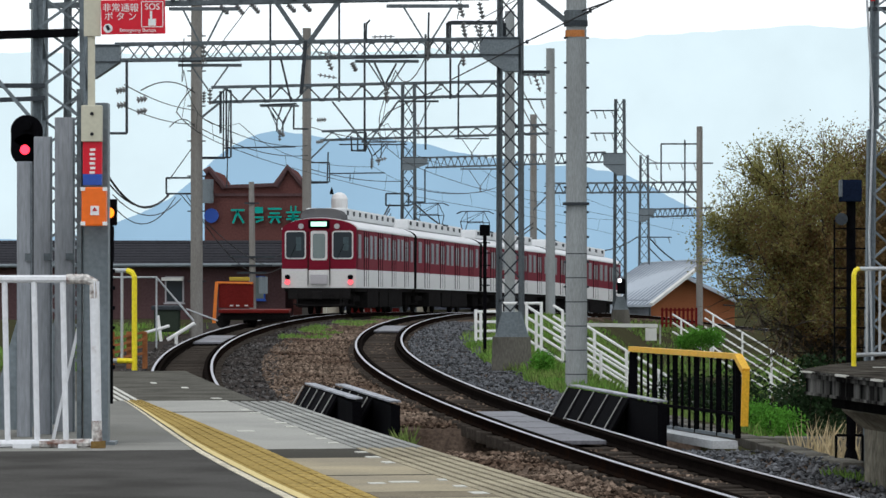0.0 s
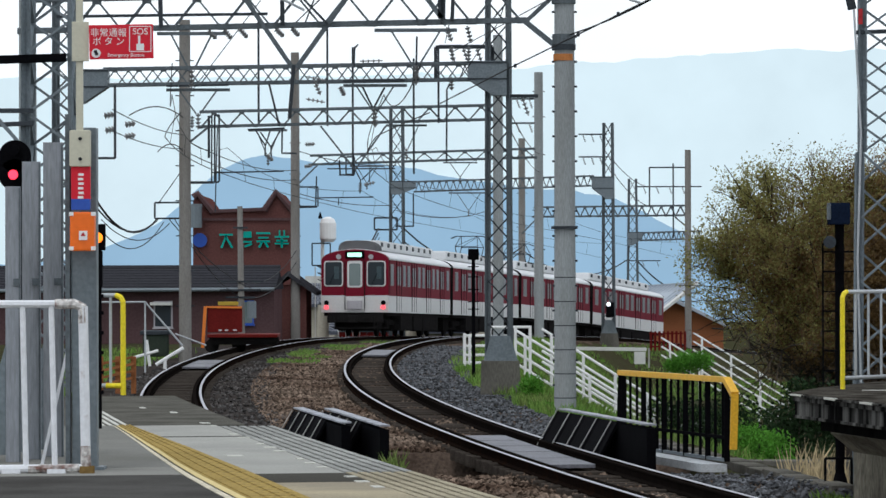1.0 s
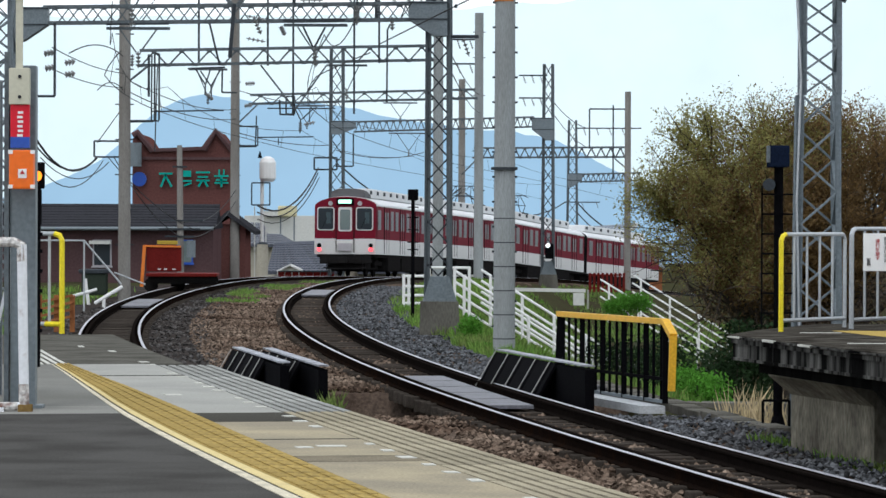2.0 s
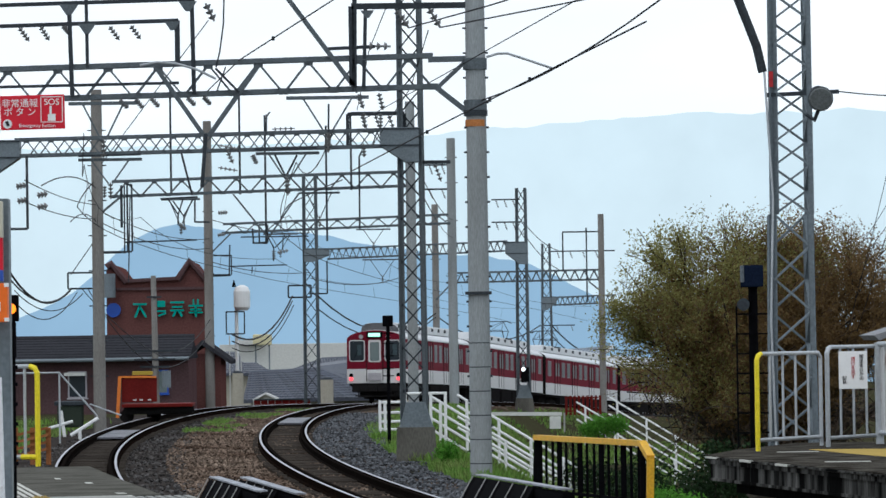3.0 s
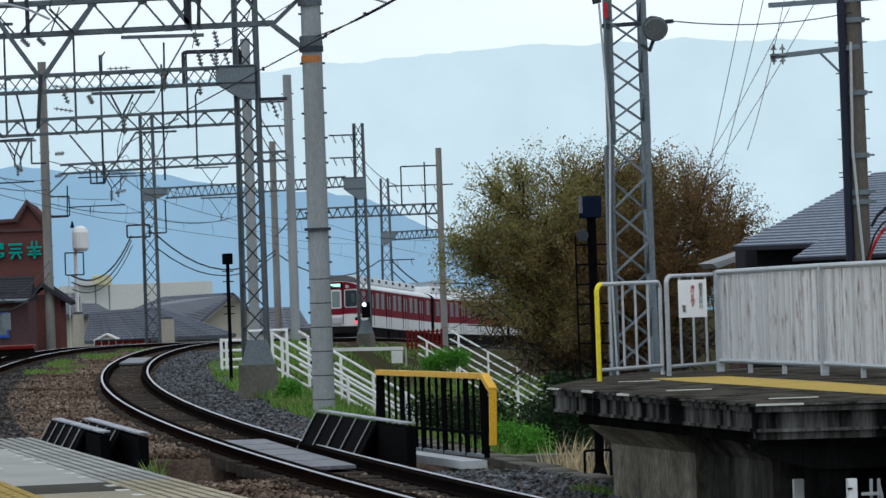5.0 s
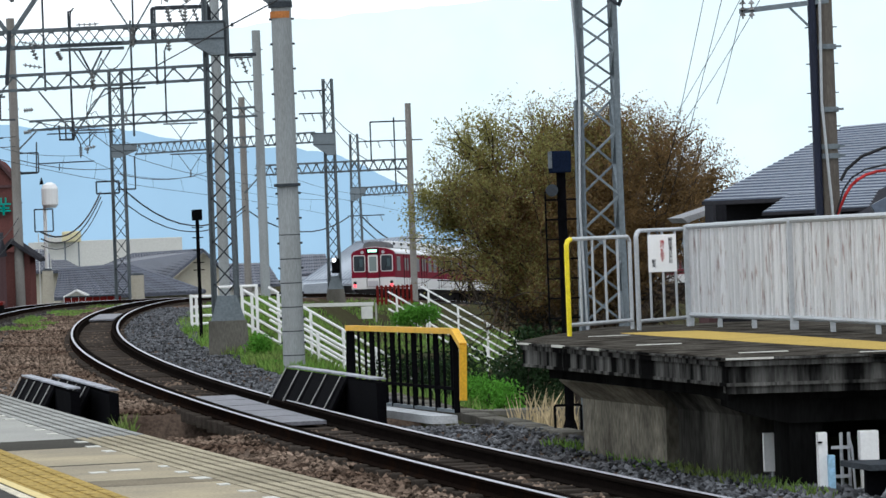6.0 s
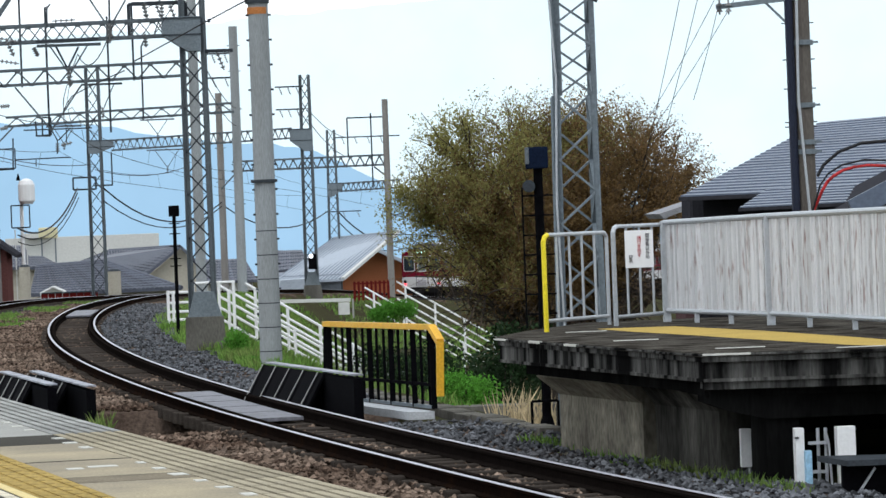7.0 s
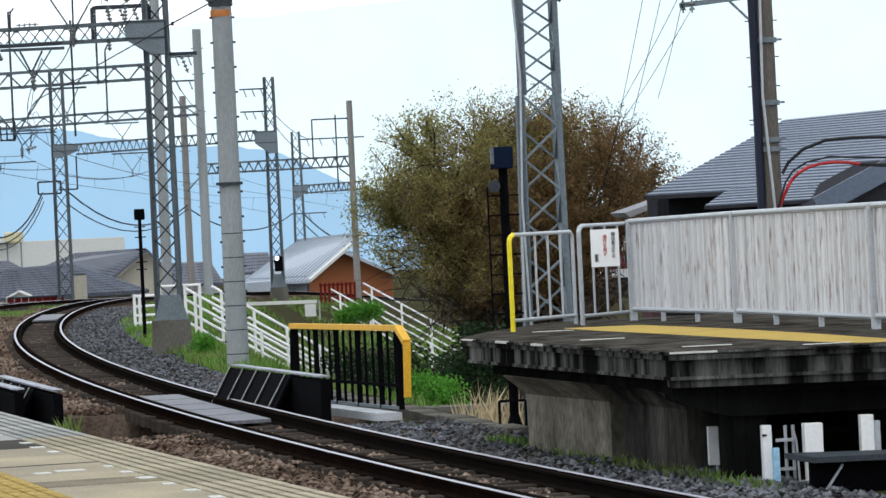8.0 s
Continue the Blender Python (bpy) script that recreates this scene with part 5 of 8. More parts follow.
build_stair_rail("stair_railing", "farther white stair railings among the grass", (8.7, 150, -2.064), (13.093, 149, -4.764), 3, 0.85, 0.034, 0.3, 4, Vector((1.35, 2.0, 0.15)))
top = thing("landing_fence", "white pipe fence at the head of the stair", "fence")
for u0, u1, v in ((0.862, 1.545, -0.379), (0.862, 1.545, -0.646), (0.862, 1.545, -0.884), (1.545, 2.615, -0.156), (0.862, 1.486, -1.092)):
    part("rail", rod(bmesh.new(), (u0, 104, v), (u1, 104, v), 0.036, n=6), WHITE_PAINT, top)
for x, z0, z1 in ((0.862, -1.389, -0.319), (0.995, -1.389, -0.379), (1.53, -1.241, -0.126), (2.199, -1.241, -0.126), (2.585, -1.241, -0.126)):
    part("post", rod(bmesh.new(), (x, 104, z0 - 0.4), (x, 104, z1), 0.045, n=6), WHITE_PAINT, top)


# ---- the facing platform's gates and screens ----
def build_gate(name, label, x0, y0, x1, y1, z0, z1, bars, r, post_mat, rail_mat, corner=True):
    g = thing(name, label, "gate")
    a, b = Vector((x0, y0, 0)), Vector((x1, y1, 0))
    up = Vector((0, 0, 1))
    way = (b - a).normalized()
    part("post", pipe(bmesh.new(), [a + up * 0, a + up * (z1 - 0.07), a + way * 0.03 + up * (z1 - 0.02), a + way * 0.09 + up * z1], r * 1.25), post_mat, g)
    part("top_rail", rod(bmesh.new(), a + way * 0.08 + up * z1, b - way * 0.05 + up * z1, r), rail_mat, g)
    part("end_post", pipe(bmesh.new(), [b + up * 0.02, b + up * (z1 - 0.05), b - way * 0.05 + up * z1], r), rail_mat, g)
    part("bottom_rail", rod(bmesh.new(), a + up * z0, b + up * z0, r), rail_mat, g)
    for k in range(bars):
        p = a.lerp(b, (k + 1) / (bars + 1))
        part("bar", rod(bmesh.new(), p + up * z0, p + up * z1, r * 0.7, n=6), rail_mat, g)
    return g


build_gate("platform_gate", "low pipe gate with a yellow end post on the facing platform", 4.518, 43.5, 5.352, 44.6, 0.12, 1.07, 4, 0.022, YELLOW, GALV_PIPE)
build_gate("platform_gate", "grey pipe gate hung beside the slatted screen", 5.441, 44.7, 6.163, 45.7, 0.1, 1.13, 3, 0.022, GALV_PIPE, GALV_PIPE)


def text_on(body, x, y, z, size, material, parent, rz=0, spacing=1.0):
    cu = bpy.data.curves.new("lettering", "FONT")
    cu.body, cu.size, cu.extrude, cu.align_x, cu.align_y = body, size, 0.0015, "CENTER", "CENTER"
    cu.space_line = spacing
    cu.materials.append(material)
    ob = new("lettering", cu)
    ob.parent = parent
    ob.matrix_basis = pose(x, y, z, 90, 0, rz)
    return ob


SIGN_WHITE = mat("white_sign_board", (0.8, 0.8, 0.8), 0.5, var=0.03, bump=0)
SIGN_RED = mat("red_sign_board", (0.62, 0.012, 0.03), 0.45, var=0.04, bump=0)
INK = mat("black_ink", (0.03, 0.03, 0.035), 0.6, var=0.03, bump=0)
INK_RED = mat("red_ink", (0.45, 0.04, 0.045), 0.6, var=0.03, bump=0)
notice = thing("notice_board", "white notice with red and black writing hung on a gate", "sign")
NX, NY = 5.722, 44.6
part("board", box(bmesh.new(), NX, NY, 0.867, 0.325, 0.012, 0.425, bevel=0.003), SIGN_WHITE, notice)
text_on("関\n係\n者\n以\n外\nの", NX + 0.095, NY - 0.01, 0.892, 0.052, INK, notice, 0, 0.95)
text_on("通\n行\nを\n禁\nず", NX, NY - 0.01, 0.892, 0.052, INK_RED, notice, 0, 0.95)
text_on("駅\n長", NX - 0.1, NY - 0.01, 0.752, 0.05, INK, notice, 0, 0.85)
part("hook", rod(bmesh.new(), (NX, NY + 0.01, 1.039), (NX, NY + 0.62, 1.13), 0.01, n=6), DARK_STEEL, notice)


def build_screen():
    """Rusting slatted screens between posts along the back of the platform."""
    s = thing("platform_screen", "rust-streaked white slatted screen fence along the platform", "fence")
    slat = bpy.data.meshes.new("slat")
    bm = box(bmesh.new(), 0, 0, 0, 0.034, 0.014, 1.0)
    bm.to_mesh(slat)
    bm.free()
    slat.materials.append(CORRUGATED)
    rng = random.Random(9)
    posts = [Vector((6.149, 45.6, 0)), Vector((6.899, 42.7, 0)), Vector((7.576, 38.4, 0)), Vector((8.25, 34.6, 0))]
    tops = [1.15, 1.19, 1.22, 1.24]
    for p, h in zip(posts, tops):
        part("post", box(bmesh.new(), p.x, p.y, h / 2 - 0.02, 0.085, 0.085, h + 0.08, bevel=0.008), GALV_PIPE, s)
    for i in range(3):
        a, b = posts[i], posts[i + 1]
        ha, hb = tops[i], tops[i + 1]
        up = Vector((0, 0, 1))
        part("top_rail", rod(bmesh.new(), a + up * ha, b + up * hb, 0.032), GALV_PIPE, s)
        part("bottom_rail", rod(bmesh.new(), a + up * 0.13, b + up * 0.12, 0.03), GALV_PIPE, s)
        for k in (0.3, 0.63):
            p = a.lerp(b, k)
            part("foot", box(bmesh.new(), p.x, p.y, 0.06, 0.05, 0.05, 0.14), GALV_PIPE, s)
        way = b - a
        side = Vector((way.y, -way.x, 0)).normalized()
        n = int(way.length / 0.046)
        for k in range(n):
            t = (k + 0.5) / n
            p = a.lerp(b, t) + side * rng.uniform(-0.006, 0.006)
            top = ha + (hb - ha) * t - 0.03
            ob = new("slat", slat)
            ob.parent = s
            ob.matrix_basis = Matrix.Translation((p.x, p.y, (0.15 + top) / 2)) @ pose(0, 0, 0, 0, 0, math.degrees(math.atan2(way.y, way.x)) + rng.uniform(-9, 9)) @ Matrix.Diagonal((1, 1, top - 0.15, 1))


CORRUGATED = mat("rust_streaked_slat", (0.6, 0.6, 0.6), 0.6, 0.0, var=0.45, scale=1.1, fine=10, bump=0.1, tint=(0.17, 0.065, 0.035), stain=-0.09, stretch=(13, 13, 3.4), each=0.18)
nodes = CORRUGATED.node_tree.nodes
CORRUGATED.node_tree.links.new(nodes.new("ShaderNodeNewGeometry").outputs["Position"], nodes["Mapping"].inputs["Vector"])
build_screen()


# ---- masts, signal and pole on the right-hand side ----
tower = thing("lattice_tower", "grey lattice overhead tower with a floodlight beside the platform", "tower")
mast(tower, 5.474, 48.5, -1.6, 2.748, 0.52, 0.43, 11, GREY_STEEL, 0.075)
mast(tower, 5.501, 48.5, 2.748, 7.252, 0.42, 0.4, 15, GREY_STEEL, 0.07)
part("side_channel", bar(bmesh.new(), (5.72, 48.3, -1.5), (5.713, 48.3, 2.977), 0.09, 0.06), GREY_STEEL, tower)
bm = bmesh.new()
pipe(bm, [(4.287, 48.4, 6.617), (4.639, 48.4, 5.96), (4.881, 48.4, 5.373), (5.089, 48.4, 4.819), (5.158, 48.4, 4.501)], 0.055)
part("arched_brace", bm, DARK_STEEL, tower)
part("conduit", pipe(bmesh.new(), [(5.157, 48.2, 4.488), (5.24, 48.2, 2.946), (5.192, 48.2, 1.431), (5.261, 48.2, -1.3)], 0.014, 6), GALV_PIPE, tower)
part("cross_arm", bar(bmesh.new(), (5.182, 48.3, 4.212), (6.079, 48.3, 4.246), 0.05, 0.05), DARK_STEEL, tower)
lamp = thing("floodlight", "round floodlight in a dark housing on the tower", "floodlight")
bm = bmesh.new()
rod(bm, (5.813, 48.25, 4.22), (5.813, 47.95, 4.138), 0.1, 0.155, 20)
part("housing", bm, DARK_STEEL, lamp)
bm = bmesh.new()
rod(bm, (5.813, 47.95, 4.138), (5.813, 47.92, 4.131), 0.148, 0.13, 20)
part("lens", bm, mat("grey_floodlight_lens", (0.12, 0.13, 0.13), 0.4, var=0.3, scale=9), lamp)
part("bracket", pipe(bmesh.new(), [(5.813, 48.1, 4.042), (5.758, 48.15, 3.891), (5.676, 48.3, 3.973)], 0.025), DARK_STEEL, lamp)
for z in (4.357, 4.447):
    part("red_tape", box(bmesh.new(), 5.24, 48.22, z, 0.05, 0.02, 0.1), INK_RED, tower)

sig = thing("signal_post", "black signal post seen from behind with a boxy hood and ladder", "signal")
part("post", rod(bmesh.new(), (4.848, 47, -1.3), (4.848, 47, 2.099), 0.055, n=12), BLACK_STEEL, sig)
part("hood", box(bmesh.new(), 4.834, 46.95, 1.978, 0.25, 0.28, 0.26, bevel=0.02), mat("dark_blue_grey_box", (0.008, 0.013, 0.028), 0.7), sig)
part("hood_side", box(bmesh.new(), 4.713, 46.9, 2.005, 0.03, 0.2, 0.2, bevel=0.008), STEEL, sig)
bm = bmesh.new()
rod(bm, (4.72, 46.85, 1.642), (4.72, 47.05, 1.642), 0.075, 0.06, 16)
part("horn", bm, DARK_STEEL, sig)
for z in (1.528, 1.293, 1.058, 0.823, 0.588, 0.353, 0.118):
    part("rung", bar(bmesh.new(), (4.633, 46.9, z), (5.009, 46.9, z), 0.02, 0.02), BLACK_STEEL, sig)
part("ladder_side", bar(bmesh.new(), (4.64, 46.9, 1.629), (4.64, 46.9, -0.05), 0.02, 0.02), BLACK_STEEL, sig)
bm = bmesh.new()
rod(bm, (4.848, 47, -1.5), (4.848, 47, -1.1), 0.17, 0.06, 8)
part("foot", bm, BLACK_STEEL, sig)
frame_up(sig, 4.66, 4.975, 46.9, -1.245, -0.922, BLACK_STEEL, 0.03, True)

up = thing("utility_pole", "weathered concrete utility pole with bands, conduits and cables", "utility pole")
part("pole", rod(bmesh.new(), (9.476, 55, -4.6), (9.444, 55, 6.792), 0.155, 0.125, 16), mat("brown_grey_pole", (0.13, 0.115, 0.1), 0.85, var=0.2, scale=1.2, stretch=(1, 1, 0.3)), up)
part("conduit", rod(bmesh.new(), (9.302, 54.9, -4), (9.27, 54.9, 6.321), 0.06, n=10), mat("dark_blue_conduit", (0.012, 0.016, 0.035), 0.5), up)
part("cable", pipe(bmesh.new(), [(9.457, 54.8, 1.19), (9.394, 54.8, 2.156), (9.355, 54.8, 2.785), (9.379, 54.8, 4.278)], 0.02, 6), GALV_PIPE, up)
for z in (3.571, 2.691, 2.172, 2.039, 4.592):
    bm = bmesh.new()
    rod(bm, (9.46, 55, z - 0.035), (9.46, 55, z + 0.035), 0.165, n=16)
    box(bm, 9.617, 54.9, z, 0.12, 0.03, 0.03)
    part("band", bm, GREY_STEEL, up)
for z in (3.846, 3.335, 2.926, 2.455, 2.392, 4.278):
    part("step_bolt", rod(bmesh.new(), (9.177, 54.95, z), (9.633, 54.95, z), 0.008, n=6), DARK_STEEL, up)
part("cross_arm", bar(bmesh.new(), (8.258, 54.9, 4.105), (9.515, 54.9, 4.215), 0.07, 0.07), GREY_STEEL, up)
part("cross_arm", bar(bmesh.new(), (8.258, 54.9, 4.828), (10.104, 54.9, 4.906), 0.07, 0.07), GREY_STEEL, up)
part("stay", bar(bmesh.new(), (8.965, 54.9, 4.136), (9.303, 54.9, 3.791), 0.03, 0.03), GREY_STEEL, up)
bm = bmesh.new()
for x in (8.297, 8.423, 8.297):
    insulator(bm, (x, 54.85, 3.995), (x, 54.85, 4.278), 0.05, 3)
part("insulator", bm, PORCELAIN, up)


def cable(points, r, material, label, name="cable"):
    return tagged(part(name, pipe(bmesh.new(), points, r, 5), material), label, "cable")


RED_PIPE = mat("red_cable_sleeve", (0.5, 0.03, 0.03), 0.45, var=0.08, bump=0)
cable([(9.582, 54.8, 1.685), (9.676, 54.8, 1.842), (9.877, 54.7, 2.015), (10.187, 54.6, 2.125), (10.538, 54.4, 2.141), (11.618, 54, 2.094)], 0.024, WIRE, "thick black cable looping off the utility pole")
cable([(9.5, 54.82, 1.2), (9.6, 54.7, 1.56), (9.72, 54.7, 1.72), (9.9, 54.6, 1.83), (10.2, 54.5, 1.89), (10.6, 54.4, 1.86), (11.6, 54, 1.8)], 0.014, WIRE, "slim black cable beside the red sleeve")
red = thing("cable", "red sleeved cable looping off the utility pole", "cable")
part("red_sleeve", pipe(bmesh.new(), [(9.52, 54.84, 1.214), (9.627, 54.7, 1.489), (9.705, 54.7, 1.606), (9.781, 54.6, 1.685), (9.914, 54.6, 1.756), (10.07, 54.6, 1.795), (10.246, 54.5, 1.811), (10.48, 54.5, 1.795), (10.693, 54.4, 1.748)], 0.022, 8), RED_PIPE, red)
part("black_end", pipe(bmesh.new(), [(10.616, 54.4, 1.764), (10.984, 54.3, 1.732), (11.618, 54, 1.701)], 0.026, 6), WIRE, red)
for p, q in (((8.717, 60, 5.577), (9.134, 72, 1.29)), ((9.034, 60, 5.577), (9.319, 72, 1.29)), ((9.309, 60, 5.406), (10.06, 70, 3.24)), ((9.78, 60, 5.92), (10.095, 78, 2.849)), ((10.123, 60, 5.834), (10.318, 78, 2.849))):
    cable(sag(p, q, 0.15, 8), 0.006, WIRE, "thin slack wire running down from the pole", "slack_wire")


# ---- the near gate, column and warning signs ----
D1 = 25.7
near = thing("white_gate", "white pipe gate with rust at its corners on the platform", "gate")
part("top_rail", pipe(bmesh.new(), [(-3.099, D1, 1.098), (-2.32, D1, 1.098), (-2.269, D1, 1.076)], 0.026), RUSTY_WHITE, near)
part("end_post", rod(bmesh.new(), (-2.265, D1, 1.083), (-2.247, D1, 0.011), 0.032), RUSTY_WHITE, near)
part("bottom_rail", rod(bmesh.new(), (-3.099, D1, 0.026), (-2.247, D1, 0.033), 0.026), RUSTY_WHITE, near)
for x0, x1 in ((-2.849, -2.827), (-2.658, -2.636), (-2.471, -2.449)):
    part("bar", rod(bmesh.new(), (x0, D1, 1.091), (x1, D1, 0.03), 0.019), RUSTY_WHITE, near)
part("foot", box(bmesh.new(), -2.24, D1, 0.02, 0.09, 0.09, 0.05), mat("rusted_foot", (0.2, 0.13, 0.05), 0.8), near)
part("foot", box(bmesh.new(), -2.732, D1, 0.012, 0.12, 0.06, 0.03), RUSTY_WHITE, near)
part("foot", box(bmesh.new(), -2.438, D1, 0.012, 0.12, 0.06, 0.03), RUSTY_WHITE, near)

RUSTED = mat("flaking_rusted_paint", (0.6, 0.58, 0.56), 0.7, var=0.45, scale=16, fine=40, bump=0.3, tint=(0.1, 0.028, 0.014), stain=0.12)
part("rusted_corner", pipe(bmesh.new(), [(-2.445, D1, 1.098), (-2.32, D1, 1.098), (-2.269, D1, 1.076), (-2.265, D1, 0.973)], 0.0335), RUSTED, near, "rusted corner with flaking paint")
part("rusted_sleeve", rod(bmesh.new(), (-2.621, D1, 0.028), (-2.291, D1, 0.033), 0.0275), RUSTED, near)
part("rusted_sleeve", rod(bmesh.new(), (-2.251, D1, 0.177), (-2.247, D1, 0.011), 0.0335), RUSTED, near)

col = thing("steel_column", "grey steel column carrying warning signs at the gate", "column")
part("column", box(bmesh.new(), -2.294, 26.2, 1.109, 0.165, 0.16, 2.3, bevel=0.008), GREY_STEEL, col)
part("flange", box(bmesh.new(), -2.401, 26.15, 1.147, 0.03, 0.12, 2.4), STEEL, col)
part("base_plate", box(bmesh.new(), -2.294, 26.2, 0.01, 0.26, 0.24, 0.02), GREY_STEEL, col)
part("brace", bar(bmesh.new(), (-2.42, 26.3, 0.789), (-2.6, 26.3, -0.011), 0.03, 0.02), RUSTY_WHITE, col)

posts = "old steel posts behind the gate"
POST_GREY = mat("chalky_grey_paint", (0.27, 0.285, 0.31), 0.6, 0.0, var=0.2, scale=1.2, fine=25, bump=0.05, tint=(0.17, 0.17, 0.175), stretch=(3, 3, 0.4))
for x0, x1, z, y in ((-2.93, -2.825, 1.895, 27.2), (-2.855, -2.725, 2.077, 27.6), (-2.748, -2.604, 2.224, 28.0)):
    h = thing("steel_post", "tall grey flanged steel post behind the gate", "post", group=posts)
    w = x1 - x0
    part("web", box(bmesh.new(), (x0 + x1) / 2, y + 0.1, z / 2, w * 0.3, 0.2, z, bevel=0.004), DARK_STEEL, h)
    part("front_flange", box(bmesh.new(), (x0 + x1) / 2, y, z / 2, w * 1.0, 0.015, z, bevel=0.004), POST_GREY, h)
    part("edge", box(bmesh.new(), x1 - w * 0.06, y - 0.012, z / 2 - 0.01, w * 0.09, 0.012, z), STEEL, h)
    part("splice_plate", box(bmesh.new(), x1 - w * 0.25, y - 0.02, 1.237, w * 0.4, 0.012, 0.05), STEEL, h)
    part("gusset", prism(bmesh.new(), ((x0 - 0.22, 0.05), (x0, 0.05), (x0, 0.8)), y - 0.01, y + 0.01), GREY_STEEL, h)

alarm = thing("emergency_alarm", "red and orange emergency button box with a cream case", "alarm")
CREAM_BOX = mat("cream_painted_case", (0.55, 0.53, 0.42), 0.5, var=0.06, bump=0.02)
ay = 26.0
part("cream_case", box(bmesh.new(), -2.307, ay, 2.117, 0.135, 0.1, 0.24, bevel=0.008), CREAM_BOX, alarm)
for z in (2.18, 2.047):
    part("screw", rod(bmesh.new(), (-2.303, ay - 0.06, z), (-2.303, ay - 0.045, z), 0.012, n=10), INK, alarm)
redp = part("red_panel", box(bmesh.new(), -2.303, ay, 1.891, 0.125, 0.06, 0.215, bevel=0.004), SIGN_RED, alarm)
for k in range(6):
    part("printed_bar", box(bmesh.new(), -2.303 + 0.004 * (k % 2), ay - 0.032, 0.245 + 1.58 + 0.03 * k - 0.03, 0.035, 0.004, 0.016), SIGN_WHITE, redp)
part("blue_panel", box(bmesh.new(), -2.303, ay, 1.749, 0.125, 0.06, 0.075, bevel=0.004), BLUE, alarm)
ob = part("orange_box", box(bmesh.new(), -2.288, ay - 0.03, 1.571, 0.162, 0.12, 0.255, bevel=0.012), mat("orange_alarm_box", (0.85, 0.16, 0.015), 0.4, var=0.05, bump=0), alarm, "orange button box")
part("label_plate", box(bmesh.new(), -2.281, ay - 0.094, 1.545, 0.055, 0.006, 0.06), SIGN_WHITE, ob)
part("arrow", prism(bmesh.new(), ((-2.281 - 0.018, 1.541), (-2.281 + 0.018, 1.541), (-2.281, 1.567)), ay - 0.1, ay - 0.098), INK_RED, ob)
for x in (-2.359, -2.214):
    for z in (1.686, 1.46):
        part("corner_clip", box(bmesh.new(), x, ay - 0.09, z, 0.03, 0.012, 0.025), SIGN_WHITE, ob)

sos = thing("emergency_sign", "red emergency button sign on a cream pole", "sign")
part("pole", box(bmesh.new(), -2.31, 26.0, 2.856, 0.045, 0.045, 1.35, bevel=0.004), CREAM_BOX, sos)
part("cream_plate", box(bmesh.new(), -2.303, 25.98, 2.819, 0.11, 0.03, 0.26, bevel=0.004), CREAM_BOX, sos)
SX, SZ, SY = -2.032, 2.815, 25.95
board = part("board", box(bmesh.new(), SX, SY, SZ, 0.42, 0.02, 0.225, turn=pose(0, 0, 0, 0, -1, 0), bevel=0.004), SIGN_RED, sos)
text_on("非常通報\nボ タ ン", SX - 0.083, SY - 0.012, SZ + 0.028, 0.06, SIGN_WHITE, sos, 0, 0.95)
text_on("SOS", SX + 0.125, SY - 0.012, SZ + 0.065, 0.058, SIGN_WHITE, sos)
text_on("Emergency Button", SX + 0.03, SY - 0.012, SZ - 0.088, 0.032, SIGN_WHITE, sos)
bm = bmesh.new()
box(bm, SX + 0.125, SY - 0.012, SZ - 0.035, 0.05, 0.004, 0.045, bevel=0.001)
box(bm, SX + 0.118, SY - 0.012, SZ + 0.01, 0.014, 0.004, 0.06)
part("finger_mark", bm, SIGN_WHITE, sos)
bm = bmesh.new()
for x0, z0, w, h in ((0.125, 0.1, 0.14, 0.005), (0.125, -0.065, 0.14, 0.005), (0.055, 0.018, 0.005, 0.165), (0.195, 0.018, 0.005, 0.165)):
    box(bm, SX + x0, SY - 0.012, SZ + z0, w, 0.003, h)
part("border", bm, SIGN_WHITE, sos)
bm = bmesh.new()
rod(bm, (SX - 0.165, SY - 0.014, SZ - 0.075), (SX - 0.165, SY - 0.009, SZ - 0.075), 0.03, n=20)
disc = part("white_disc", bm, SIGN_WHITE, sos)
part("disc_mark", box(bmesh.new(), SX - 0.165, SY - 0.016, SZ - 0.072, 0.02, 0.003, 0.035, turn=pose(0, 0, 0, 0, -25, 0)), INK, disc)


def build_signal(name, label, x, y, z, r, lit, lit_z):
    s = thing(name, label, "signal")
    bm = bmesh.new()
    rod(bm, (x, y, z), (x, y + 0.05, z), r, n=28)
    rod(bm, (x, y, z - r * 1.2), (x, y + 0.05, z - r * 1.2), r, n=28)
    box(bm, x, y + 0.026, z - r * 0.6, r * 1.98, 0.046, r * 1.2, bevel=0.004)
    part("backboard", bm, BLACK_STEEL, s)
    for k in (0.35, lit_z):
        bm = bmesh.new()
        rod(bm, (x, y - 0.12, z + r * k), (x, y, z + r * k), r * 0.36, r * 0.31, 16)
        part("lamp_hood", bm, BLACK_STEEL, s)
    bm = bmesh.new()
    rod(bm, (x, y - 0.13, z + r * lit_z), (x, y - 0.1, z + r * lit_z), r * 0.3, n=16)
    part("lit_lens", bm, lit, s, "lit signal lens")
    part("post", rod(bmesh.new(), (x, y + 0.1, -0.02), (x, y + 0.1, z), 0.05, n=10), DARK_STEEL, s)


RED_LIT = mat("lit_red_lens", (1.0, 0.025, 0.05), 0.3, var=0.02, bump=0, emit=3.5)
AMBER_LIT = mat("lit_amber_lens", (1.0, 0.22, 0.01), 0.3, var=0.02, bump=0, emit=2.0)
build_signal("railway_signal", "black round signal head showing a red light", -3.264, 31, 2.217, 0.125, RED_LIT, -1.2)
amb = thing("railway_signal", "small black signal showing an amber light", "signal")
